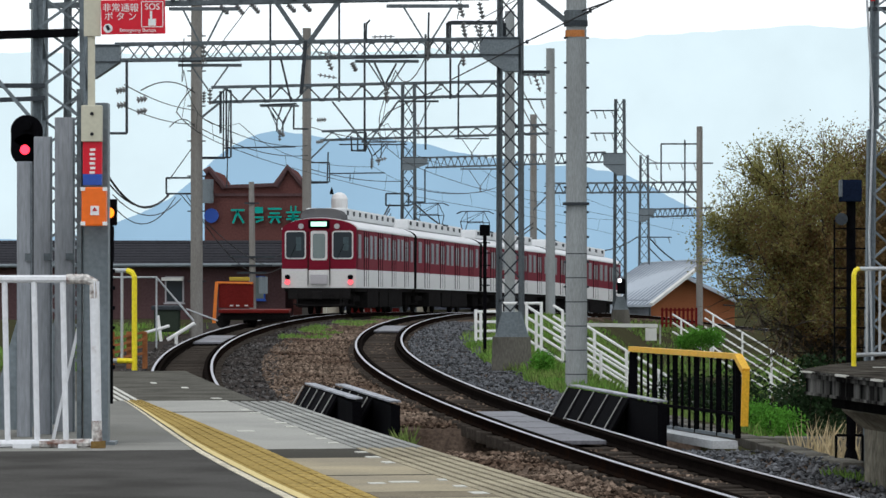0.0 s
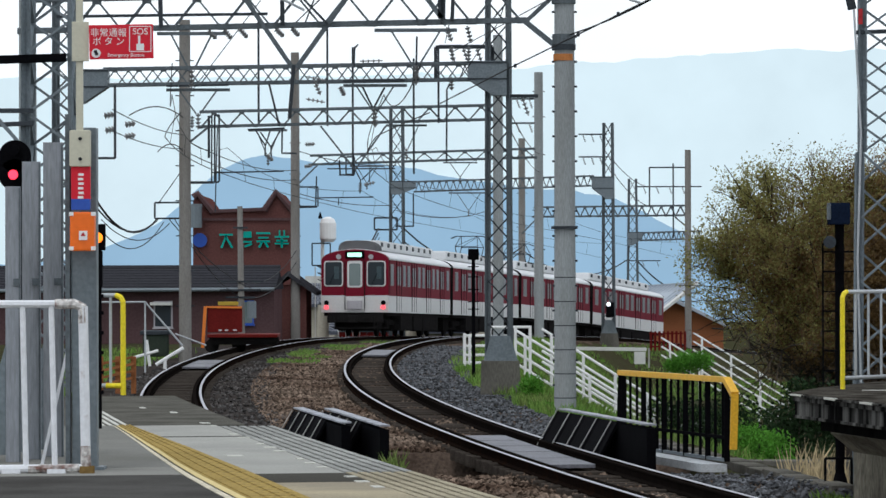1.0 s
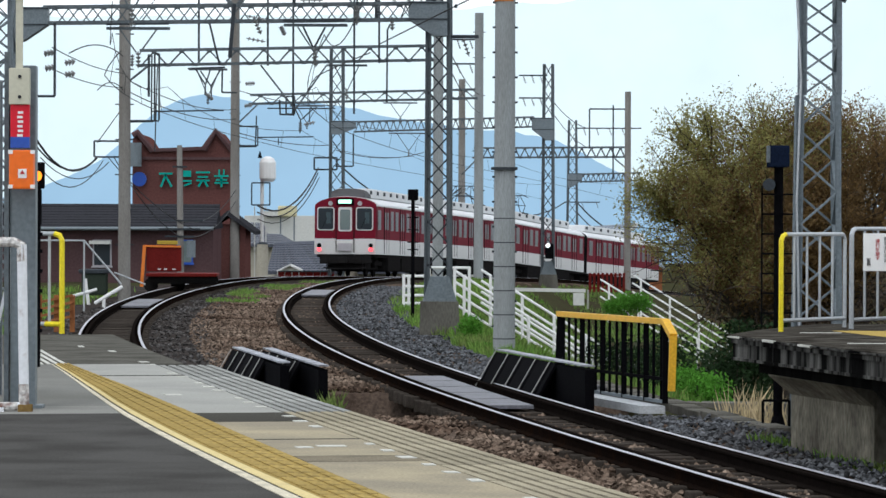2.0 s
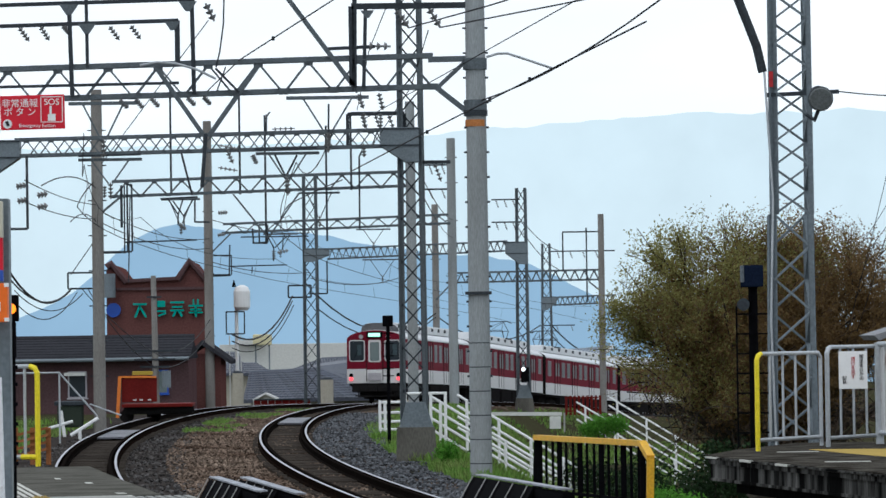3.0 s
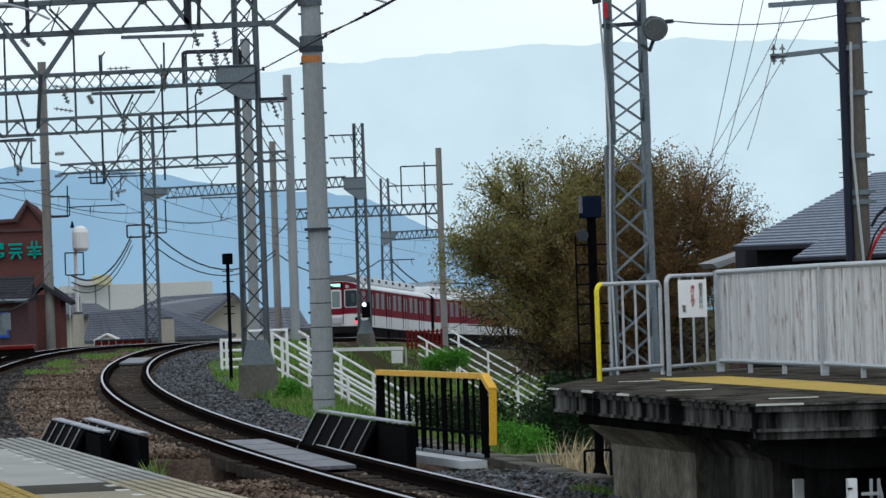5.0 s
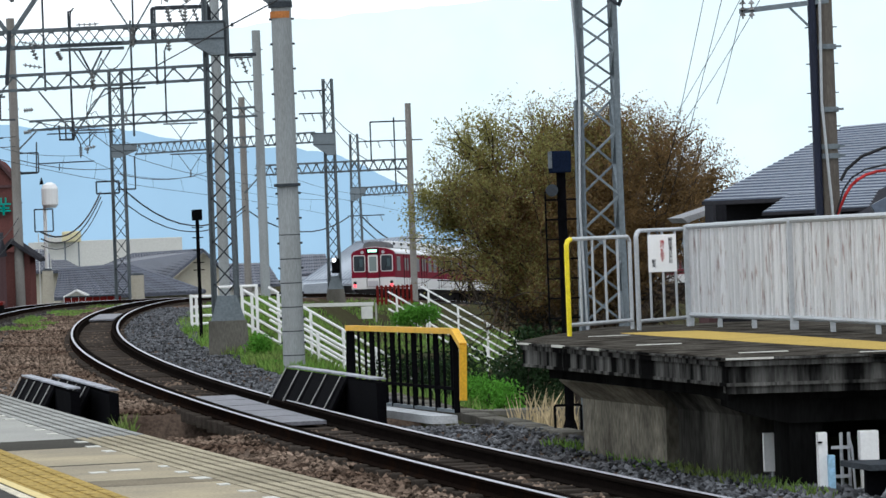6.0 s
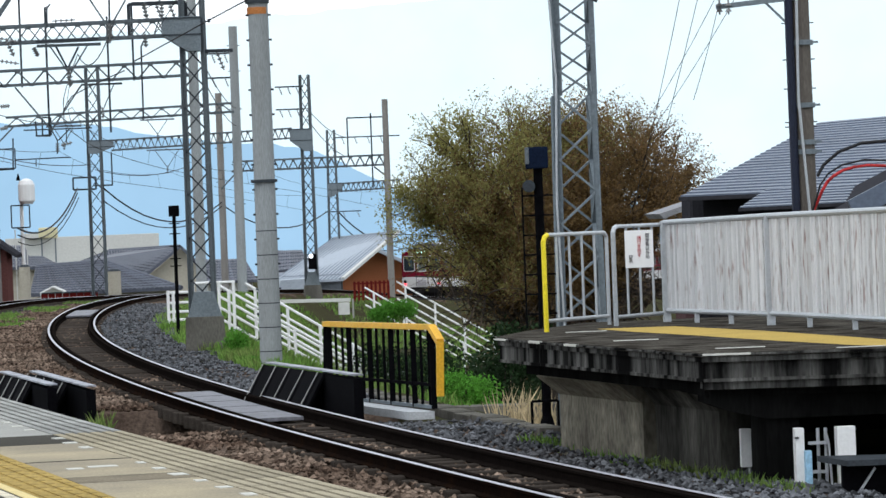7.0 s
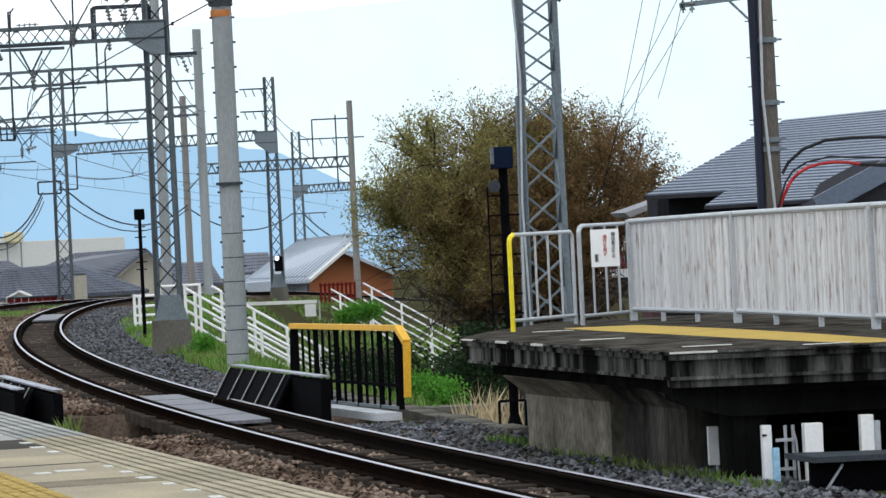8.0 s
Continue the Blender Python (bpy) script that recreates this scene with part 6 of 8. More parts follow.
part("head", box(bmesh.new(), -2.772, 33, 1.597, 0.1, 0.12, 0.22, bevel=0.01), BLACK_STEEL, amb)
bm = bmesh.new()
rod(bm, (-2.781, 32.9, 1.592), (-2.781, 32.93, 1.592), 0.045, n=16)
part("lit_lens", bm, AMBER_LIT, amb, "lit amber lens")
part("post", rod(bmesh.new(), (-2.781, 33.05, 0), (-2.781, 33.05, 1.578), 0.025, n=8), BLACK_STEEL, amb)
part("lower_box", box(bmesh.new(), -2.781, 33, 1.333, 0.07, 0.1, 0.3, bevel=0.01), BLACK_STEEL, amb)
for z in (1.107, 0.965, 0.8, 0.635, 0.47, 0.305):
    part("cable_clip", box(bmesh.new(), -2.767, 33, z, 0.06, 0.05, 0.03), BLACK_STEEL, amb)

lt = thing("lattice_tower", "grey lattice overhead tower behind the platform gate", "tower")
mast(lt, -4.224, 44, 0, 6.134, 0.5, 0.45, 18, GREY_STEEL, 0.075)
part("cross_beam", bar(bmesh.new(), (-5.644, 43.7, 3.629), (-4.033, 43.7, 3.679), 0.09, 0.09), BLACK_STEEL, lt)
part("cross_beam", bar(bmesh.new(), (-5.644, 43.7, 3.092), (-4.395, 43.7, 3.092), 0.05, 0.05), DARK_STEEL, lt)
part("cross_beam", bar(bmesh.new(), (-5.644, 43.7, 2.904), (-4.395, 43.7, 2.954), 0.05, 0.05), DARK_STEEL, lt)
part("stay", bar(bmesh.new(), (-5.144, 43.7, 3.416), (-4.52, 43.7, 2.698), 0.06, 0.04), GREY_STEEL, lt)

build_gate("platform_gate", "low pipe gate with a yellow post at the platform's end", -3.276, 42.0, -3.831, 42.3, 0.1, 1.06, 3, 0.024, YELLOW, GALV_PIPE)
part("yellow_sleeve", rod(bmesh.new(), (-3.288, 41.99, 0.1), (-3.456, 42.08, 0.1), 0.028), YELLOW, bpy.data.objects["platform_gate.002"])


# ---- yard and houses beside the outer track ----
def wall_box(bm, x0, x1, y0, y1, z0, z1):
    return box(bm, (x0 + x1) / 2, (y0 + y1) / 2, (z0 + z1) / 2, x1 - x0, y1 - y0, z1 - z0)


def window(parent, x, y, z, w, h, frame_mat=ALU, pane_mat=GLASS):
    f = part("window", box(bmesh.new(), x, y, z, w + 0.12, 0.08, h + 0.12), frame_mat, parent)
    part("pane", box(bmesh.new(), x, y - 0.045, z, w, 0.02, h), pane_mat, f)
    part("sill", box(bmesh.new(), x, y - 0.07, z - h / 2 - 0.07, w + 0.2, 0.12, 0.05), frame_mat, f)


def tiled_roof(parent, x0, x1, y0, y1, z_eave, z_ridge, material, courses, ridge_y=None):
    """A pitched roof whose near slope is laid in overlapping courses."""
    ridge_y = (y0 + y1) / 2 if ridge_y is None else ridge_y
    r = part("roof", prism(bmesh.new(), ((0, 0), (0.001, 0.001), (0, 0.001)), 0, 0.001), material, parent)
    bm = bmesh.new()
    vs = [bm.verts.new(v) for v in ((x0, y0, z_eave), (x1, y0, z_eave), (x1, ridge_y, z_ridge), (x0, ridge_y, z_ridge), (x0, y1, z_eave), (x1, y1, z_eave))]
    for f in ((0, 1, 2, 3), (3, 2, 5, 4), (0, 3, 4), (1, 5, 2), (0, 4, 5, 1)):
        bm.faces.new([vs[i] for i in f])
    bm.to_mesh(r.data)
    bm.free()
    for k in range(courses):
        t = k / courses
        y, z = y0 + (ridge_y - y0) * t, z_eave + (z_ridge - z_eave) * t
        y2, z2 = y0 + (ridge_y - y0) * (t + 1 / courses), z_eave + (z_ridge - z_eave) * (t + 1 / courses)
        bm = bmesh.new()
        vs = [bm.verts.new(v) for v in ((x0 - 0.05, y - 0.02, z + 0.05), (x1 + 0.05, y - 0.02, z + 0.05), (x1 + 0.05, y2, z2 + 0.02), (x0 - 0.05, y2, z2 + 0.02), (x0 - 0.05, y - 0.02, z - 0.01), (x1 + 0.05, y - 0.02, z - 0.01))]
        bm.faces.new((vs[0], vs[1], vs[2], vs[3])), bm.faces.new((vs[4], vs[5], vs[1], vs[0]))
        part("tile_course", bm, material, r)
    part("ridge_cap", rod(bmesh.new(), (x0 - 0.05, ridge_y, z_ridge + 0.03), (x1 + 0.05, ridge_y, z_ridge + 0.03), 0.11, n=8), material, r)
    return r


shop = thing("brick_building", "red-brown brick building with raised corner gables and teal sign letters", "building")
edge = ((-10.55, -1.4), (-10.55, 4.475), (-10.35, 4.775), (-10.15, 4.675), (-9.725, 4.025), (-7.35, 4.125), (-6.95, 4.775), (-6.75, 4.85), (-6.175, 4.1), (-6.175, -1.4))
part("wall", prism(bmesh.new(), edge, 175, 184), BRICK, shop)
part("parapet", bar(bmesh.new(), (-9.8, 174.9, 4), (-7.3, 174.9, 4.1), 0.25, 0.15), BROWN_WALL, shop)
for pts in (((-10.525, 4.625), (-10.325, 4.775), (-9.65, 3.95)), ((-7.4, 4.025), (-6.875, 4.85), (-6.15, 4.025))):
    part("gable_coping", pipe(bmesh.new(), [(x, 174.9, z) for x, z in pts], 0.16, 6), BROWN_WALL, shop)
part("band", box(bmesh.new(), -8.35, 174.95, 3.65, 4.25, 0.1, 0.12), BROWN_WALL, shop)
cx = -9.075
GLYPHS = (((0, 0.22, 0.6, 0.09, 0), (-0.1, -0.08, 0.09, 0.62, 22), (0.12, -0.1, 0.09, 0.6, -30)),
          ((-0.25, 0, 0.08, 0.7, 0), (-0.15, 0.25, 0.25, 0.08, 0), (0.12, 0.22, 0.36, 0.28, 0), (0.12, -0.1, 0.4, 0.08, 0), (0.15, -0.25, 0.36, 0.08, -20)),
          ((0, 0.28, 0.62, 0.09, 0), (0, 0.08, 0.46, 0.08, 0), (0, -0.08, 0.6, 0.08, 0), (-0.12, -0.22, 0.09, 0.3, 30), (0.14, -0.22, 0.09, 0.3, -30)),
          ((0, 0.12, 0.64, 0.08, 0), (-0.1, 0.28, 0.07, 0.26, 0), (0.1, 0.28, 0.07, 0.26, 0), (0, -0.05, 0.5, 0.08, 0), (0, -0.15, 0.09, 0.44, 0), (0, -0.18, 0.62, 0.07, 0)))
for k, glyph in enumerate(GLYPHS):
    bm = bmesh.new()
    for x, z, w, h, tilt in glyph:
        box(bm, cx + 0.82 * k + x, 174.85, 2.75 + z, w, 0.1, h, turn=pose(0, 0, 0, 0, tilt, 0))
    part("sign_shape", bm, TEAL, shop, "teal sign letter drawn as plain strokes")
bm = bmesh.new()
rod(bm, (-10.238, 174.8, 2.725), (-10.238, 174.95, 2.725), 0.32, n=16)
part("round_sign", bm, BLUE, shop)
part("duct", rod(bmesh.new(), (-10.42, 174.5, 3.275), (-10.42, 174.5, 4.325), 0.3, n=12), GREY_STEEL, shop)

ho = thing("brown_house", "long brown house with a dark roof beside the line", "house")
bm = bmesh.new()
wall_box(bm, -18.086, -5.979, 150, 158, -1.5, 0.679)
part("wall", bm, BROWN_WALL, ho)
tiled_roof(ho, -18.178, -5.939, 149.4, 159, 0.64, 1.449, ROOF_DARK, 8)
part("gutter", rod(bmesh.new(), (-18.178, 149.3, 0.619), (-5.939, 149.3, 0.661), 0.07, n=8), GREY_STEEL, ho)
window(ho, -10.179, 149.96, -0.286, 0.6, 0.9)
part("awning", box(bmesh.new(), -10.243, 149.7, 0.121, 0.8, 0.5, 0.12), PALE_WALL, ho)
bm = bmesh.new()
wall_box(bm, -6.491, -5.074, 160, 167, -4.0, 0.774)
part("wing_wall", bm, BRICK, ho)
bm = bmesh.new()
prism(bm, ((-6.491, 0.683), (-6.309, 0.866), (-5.806, 1.346), (-4.663, 0.5), (-4.663, 0.363), (-5.806, 1.14)), 159.6, 167)
part("wing_roof", bm, ROOF_DARK, ho)
window(ho, -7.05, 149.96, -0.221, 0.5, 0.8, BLUE, PALE_GLASS)

tk = thing("parked_truck", "dark red flatbed truck with an orange post parked by the line", "truck")
TY = 124
part("tailboard", box(bmesh.new(), -6.483, TY, -0.188, 1.098, 0.12, 0.779, bevel=0.02), RED_METAL, tk)
part("orange_post", bar(bmesh.new(), (-7.174, TY - 0.1, -1.056), (-7.086, TY - 0.1, 0.237), 0.13, 0.1), ORANGE, tk)
part("top_bar", bar(bmesh.new(), (-7.086, TY - 0.05, 0.219), (-5.952, TY - 0.05, 0.202), 0.1, 0.06), ORANGE, tk)
part("beacon_bar", box(bmesh.new(), -6.377, TY, 0.326, 0.638, 0.15, 0.12, bevel=0.02), mat("dull_yellow", (0.42, 0.3, 0.05), 0.6), tk)
part("flatbed", box(bmesh.new(), -5.917, TY + 0.6, -0.684, 2.214, 2.0, 0.1, bevel=0.02), RED_METAL, tk)
part("chassis", box(bmesh.new(), -5.917, TY + 0.8, -0.843, 2.126, 1.6, 0.24), UNDER, tk)
for x in (-6.944, -6.094):
    part("wheel", rod(bmesh.new(), (x, TY + 0.9, -1.02), (x, TY + 1.2, -1.02), 0.22, n=16), UNDER, tk)
for x in (-6.625, -6.43, -6.165):
    part("reflector", box(bmesh.new(), x, TY - 0.08, -0.507, 0.1, 0.03, 0.04), IVORY, tk)
bm = bmesh.new()
prism(bm, ((-5.828, -0.719), (-4.854, -0.649), (-4.765, -0.879), (-5.828, -0.95)), TY - 0.1, TY + 0.2)
part("side_rail", bm, UNDER, tk)

yp = thing("utility_pole", "slim concrete utility pole with cross arms among the houses", "utility pole")
part("pole", rod(bmesh.new(), (-6.48, 135, -1.5), (-6.538, 135, 3.556), 0.12, 0.09, 12), POLE_BROWN, yp)
for z, w in ((2.824, 0.25), (0.991, 0.8), (0.702, 0.7), (0.451, 0.5)):
    part("cross_arm", bar(bmesh.new(), (-6.519 - w, 134.9, z), (-6.519 + w, 134.9, z), 0.06, 0.06), DARK_STEEL, yp)
part("transformer", rod(bmesh.new(), (-6.133, 134.9, -0.262), (-6.133, 134.9, 0.316), 0.15, n=12), GREY_STEEL, yp)

wp = thing("white_beacon_pole", "white drum on a pale pole with a ladder and platform", "pole")
part("pole", rod(bmesh.new(), (-4.908, 178, -3.5), (-4.908, 178, 3.69), 0.1, 0.08, 10), WHITE_PAINT, wp)
drum = bmesh.new()
for z0, z1, r0, r1 in ((2.648, 2.8, 0.24, 0.37), (2.8, 3.512, 0.37, 0.37), (3.512, 3.69, 0.37, 0.28), (3.69, 3.792, 0.28, 0.1)):
    rod(drum, (-4.653, 177.8, z0), (-4.653, 177.8, z1), r0, r1, 16)
part("drum", drum, WHITE_PAINT, wp)
part("finial", rod(bmesh.new(), (-5.009, 178, 3.716), (-5.009, 178, 4.021), 0.1, 0.02, 8), BLACK_STEEL, wp)
frame_up(wp, -5.365, -4.552, 177.7, 1.605, 2.597, DARK_STEEL, 0.06, True)
for x in (-5.209, -4.703):
    part("ladder_side", bar(bmesh.new(), (x, 177, -1.658), (x, 177, 1.528), 0.05, 0.04), PALE_WALL, wp)

# houses past the crest
def tiled_slope(parent, low_a, low_b, top_b, top_a, courses, columns, material, name="roof"):
    """One roof slope: stepped courses of rounded tiles between its eave and its ridge."""
    la, lb, ta, tb = (Vector(v) for v in (low_a, low_b, top_a, top_b))
    up = Vector((0, 0, 1))
    bm = bmesh.new()
    base = [bm.verts.new(v) for v in (la, lb, tb, ta)]
    under = [bm.verts.new(v - up * 0.12) for v in (la, lb, tb, ta)]
    bm.faces.new(base), bm.faces.new(under[::-1])
    for i in range(4):
        bm.faces.new((base[i], under[i], under[(i + 1) % 4], base[(i + 1) % 4]))
    r = part(name, bm, material, parent)
    for k in range(courses):
        a0, b0 = la.lerp(ta, k / courses), lb.lerp(tb, k / courses)
        a1, b1 = la.lerp(ta, (k + 1) / courses), lb.lerp(tb, (k + 1) / courses)
        bm = bmesh.new()
        for c in range(columns):
            u, v, m = c / columns, (c + 0.93) / columns, (c + 0.45) / columns
            ring = []
            for a, b, lift in ((a0, b0, 0.07), (a1, b1, 0.02)):
                ring.append([bm.verts.new(a.lerp(b, t) + up * (lift + extra)) for t, extra in ((u, 0.0), (m, 0.05), (v, 0.0))])
            foot = [bm.verts.new(a0.lerp(b0, t) - up * 0.01) for t in (u, m, v)]
            for i in range(2):
                bm.faces.new((ring[0][i], ring[0][i + 1], ring[1][i + 1], ring[1][i]))
                bm.faces.new((foot[i], foot[i + 1], ring[0][i + 1], ring[0][i]))
        part("tile_course", bm, material, r)
    return r


GROUP = "houses past the crest"
ha = thing("tiled_house", "low house with a hipped blue-grey tiled roof", "house", group=GROUP)
tiled_slope(ha, (-5.58, 212, -1.94), (2.49, 212, -1.87), (-1.52, 217, -0.35), (-5.33, 217, -0.49), 12, 34, ROOF_TILE)
part("ridge", rod(bmesh.new(), (-5.33, 217, -0.49), (-1.52, 217, -0.35), 0.13, n=8), ROOF_TILE, ha)
part("hip_ridge", rod(bmesh.new(), (-1.52, 217, -0.35), (2.49, 212, -1.87), 0.12, n=8), ROOF_TILE, ha)
part("wall", wall_box(bmesh.new(), -5.18, 1.99, 212.6, 221, -5.2, -1.92), CREAM, ha)
hb = thing("tiled_house", "house with a blue-grey tiled roof and cream gable", "house", group=GROUP)
tiled_slope(hb, (-3.07, 232, -0.43), (0.65, 232, -1.39), (2.83, 238, 0.22), (-1.50, 238, 0.10), 11, 26, ROOF_TILE)
part("ridge", rod(bmesh.new(), (-1.50, 238, 0.10), (2.83, 238, 0.22), 0.12, n=8), ROOF_TILE, hb)
part("gable_wall", prism(bmesh.new(), ((0.75, -5), (0.75, -1.44), (2.76, 0.14), (4.18, -1.40), (4.18, -5)), 232.3, 239), CREAM, hb)
for p, q in (((0.65, 232, -1.39), (2.76, 232, 0.24)), ((2.76, 232, 0.24), (4.28, 232, -1.35))):
    part("verge", bar(bmesh.new(), p, q, 0.34, 0.16), ROOF_TILE, hb)
hc = thing("tiled_house", "farther house with a low grey tiled roof", "house", group=GROUP)
tiled_slope(hc, (-9.25, 250, -0.74), (-4.49, 250, -0.87), (-5.81, 255, -0.17), (-9.41, 255, -0.09), 6, 20, ROOF_TILE)
part("wall", wall_box(bmesh.new(), -8.95, -4.89, 250.6, 258, -5.2, -0.92), CREAM, hc)
rw = thing("red_wall", "low dark red boarded wall beside the tracks", "wall")
for k in range(8):
    part("board", box(bmesh.new(), -4.44 + 0.350 * k, 196, -2.10, 0.329, 0.06, 0.90), RED_METAL, rw)
part("cap", box(bmesh.new(), -3.22, 195.95, -1.64, 2.75, 0.12, 0.06), DARK_STEEL, rw)
sg = thing("small_porch", "small white-edged gable porch before the tiled house", "porch")
part("gable", prism(bmesh.new(), ((-4.89, -5), (-4.89, -1.79), (-4.23, -1.46), (-3.61, -1.75), (-3.61, -5)), 206, 210), PALE_WALL, sg)
for p, q in (((-4.89, 205.9, -1.79), (-4.23, 205.9, -1.46)), ((-4.23, 205.9, -1.46), (-3.61, 205.9, -1.75))):
    part("verge", bar(bmesh.new(), p, q, 0.25, 0.09), WHITE_PAINT, sg)
dr = thing("cylinder_tank", "cream upright cylinder tank beside the lattice mast", "tank", group="cream tanks")
part("shell", rod(bmesh.new(), (-0.95, 190, -3.30), (-0.95, 190, -0.63), 0.31, n=20), CREAM, dr)
part("lid", rod(bmesh.new(), (-0.95, 190, -0.63), (-0.95, 190, -0.53), 0.32, 0.19, 20), DARK_STEEL, dr)
dr = thing("cylinder_tank", "cream upright cylinder tank beside the beacon pole", "tank", group="cream tanks")
part("shell", rod(bmesh.new(), (-4.72, 172, -3.00), (-4.72, 172, -0.11), 0.24, n=20), CREAM, dr)
part("lid", rod(bmesh.new(), (-4.72, 172, -0.11), (-4.72, 172, -0.01), 0.25, 0.14, 20), DARK_STEEL, dr)
hd = thing("tiled_house", "far house with a grey tiled roof beyond the stair", "house", group=GROUP)
tiled_slope(hd, (4.05, 300, -2.87), (9.35, 300, -2.89), (8.56, 306, -1.27), (5.16, 306, -1.21), 8, 18, ROOF_TILE)
part("wall", wall_box(bmesh.new(), 4.45, 8.95, 300.6, 310, -9, -2.99), PALE_WALL, hd)
hd = thing("tiled_house", "far house with a dark roof beyond the masts", "house", group=GROUP)
tiled_slope(hd, (10.53, 340, -2.76), (14.91, 340, -2.56), (14.75, 346, -1.03), (11.54, 346, -0.99), 6, 18, ROOF_TILE)
part("wall", wall_box(bmesh.new(), 10.93, 14.51, 340.6, 350, -9, -2.66), BROWN_WALL, hd)
hd = thing("tiled_house", "far grey roofed house behind the brick building", "house", group=GROUP)
tiled_slope(hd, (-13.13, 330, -0.88), (-8.47, 330, -0.99), (-9.13, 336, 0.33), (-12.36, 336, 0.42), 6, 18, ROOF_TILE)
part("wall", wall_box(bmesh.new(), -12.73, -8.87, 330.6, 340, -9, -1.09), PALE_WALL, hd)
fl = thing("flat_building", "long pale flat-roofed building far off", "building")
bm = bmesh.new()
wall_box(bm, -13.44, 2.76, 420, 440, -5, 0.88)
wall_box(bm, -11.732, -8.619, 419, 425, 0.88, 1.36)
part("wall", bm, PALE_WALL, fl)
tank = thing("water_tank", "cream water tank on a rooftop frame", "tank")
part("tank", box(bmesh.new(), -8.457, 400, 1.357, 1.9, 1.6, 1.1, bevel=0.15), mat("cream_tank", (0.62, 0.57, 0.36), 0.6), tank)
for x in (-9.143, -7.771):
    part("leg", bar(bmesh.new(), (x, 400, -5), (x, 400, 0.9), 0.15, 0.15), GREY_STEEL, tank)

# sheds on the other side
ROOF_SEAM = mat("dull_roof_seam", (0.22, 0.25, 0.29), 0.6, var=0.15, scale=0.4, fine=10)


def slope_sheet(corners):
    """A thick flat sheet between four corners."""
    bm = bmesh.new()
    top = [bm.verts.new(c - Vector((0, 0, 0.02))) for c in corners]
    low = [bm.verts.new(c - Vector((0, 0, 0.16))) for c in corners]
    bm.faces.new(top), bm.faces.new(low[::-1])
    for i in range(4):
        bm.faces.new((top[i], low[i], low[(i + 1) % 4], top[(i + 1) % 4]))
    bmesh.ops.recalc_face_normals(bm, faces=bm.faces)
    return bm



sh = thing("orange_shed", "orange-brown gabled shed with a pale sheet roof", "shed")
part("gable_wall", prism(bmesh.new(), ((14.849, -6.0), (14.849, -2.392), (17.243, -0.85), (20.935, -2.635), (20.935, -6.0)), 284, 300), TERRACOTTA, sh)
part("roof", prism(bmesh.new(), ((14.393, -2.46), (17.182, -0.519), (21.346, -2.622), (21.346, -2.824), (17.182, -0.802), (14.393, -2.702)), 282.5, 301), ROOF_PALE, sh)
sh2 = thing("pale_roofed_shed", "long shed with a pale blue-grey sheet roof", "shed")
bm = bmesh.new()
wall_box(bm, 9.357, 13.071, 251, 272, -5.4, -1.986)
part("wall", bm, mat("grey_sheet_wall", (0.25, 0.27, 0.3), 0.7), sh2)
slope = [Vector(v) for v in ((8.79, 250, -2.23), (13.15, 250, -2.28), (17.60, 262, 0.54), (13.23, 262, 0.27))]
for k in range(19):
    a, b = slope[0].lerp(slope[1], k / 18), slope[3].lerp(slope[2], k / 18)
    part("standing_seam", bar(bmesh.new(), a, b, 0.07, 0.05), ROOF_SEAM, sh2)
part("sheet_roof", slope_sheet(slope), ROOF_PALE, sh2)
part("verge_board", bar(bmesh.new(), slope[1], slope[2], 0.22, 0.2), PALE_WALL, sh2)
part("ridge_cap", bar(bmesh.new(), slope[3], slope[2], 0.3, 0.14), ROOF_PALE, sh2)
part("lean_to_roof", prism(bmesh.new(), ((8.856, -2.952), (11.457, -2.812), (11.457, -2.109), (9.067, -2.179)), 246, 250), ROOF_PALE, sh2)
rf = thing("red_picket_fence", "dark red picket fence panel by the line", "fence")
for k in range(9):
    part("picket", box(bmesh.new(), 11.363 + 0.22 * k, 205, -2.302, 0.12, 0.05, 1.0), RED_METAL, rf)
for z in (-1.921, -2.595):
    part("rail", box(bmesh.new(), 11.363 + 0.8, 205.05, z, 1.75, 0.05, 0.08), RED_METAL, rf)
lw = thing("low_concrete_wall", "low pale concrete beam on the grassy bank", "wall")
part("beam", bar(bmesh.new(), (5.987, 165, -1.906), (8.957, 165, -1.953), 0.3, 0.14), PALE_WALL, lw)
part("block", box(bmesh.new(), 8.622, 164, -2.285, 0.45, 0.4, 0.5), PALE_WALL, lw)
part("stake", box(bmesh.new(), 8.997, 163.9, -2.285, 0.07, 0.07, 0.8), SLAB, lw)

# house with a dark metal roof beyond the facing platform
hr = thing("metal_roofed_house", "house with a blue-grey ribbed metal roof and dark eaves", "house")
HR_ROOF = mat("blue_grey_metal_roof", (0.125, 0.15, 0.2), 0.4, 0.3, var=0.15, scale=0.6, fine=20, bump=0.03)


def ribbed_slope(parent, low_a, low_b, top_b, top_a, n):
    """A roof slope laid in stepped metal courses."""
    low_a, low_b, top_a, top_b = (Vector(v) for v in (low_a, low_b, top_a, top_b))
    for k in range(n):
        t0, t1 = k / n, (k + 1) / n
        a, b = low_a.lerp(top_a, t0), low_b.lerp(top_b, t0)
        c, d = low_b.lerp(top_b, t1), low_a.lerp(top_a, t1)
        lift = Vector((0, 0, 0.02))
        bm = bmesh.new()
        v = [bm.verts.new(p) for p in (a + lift, b + lift, c, d, a - lift, b - lift)]
        bm.faces.new(v[:4]), bm.faces.new((v[4], v[5], v[1], v[0]))
        part("roof_course", bm, HR_ROOF, parent)


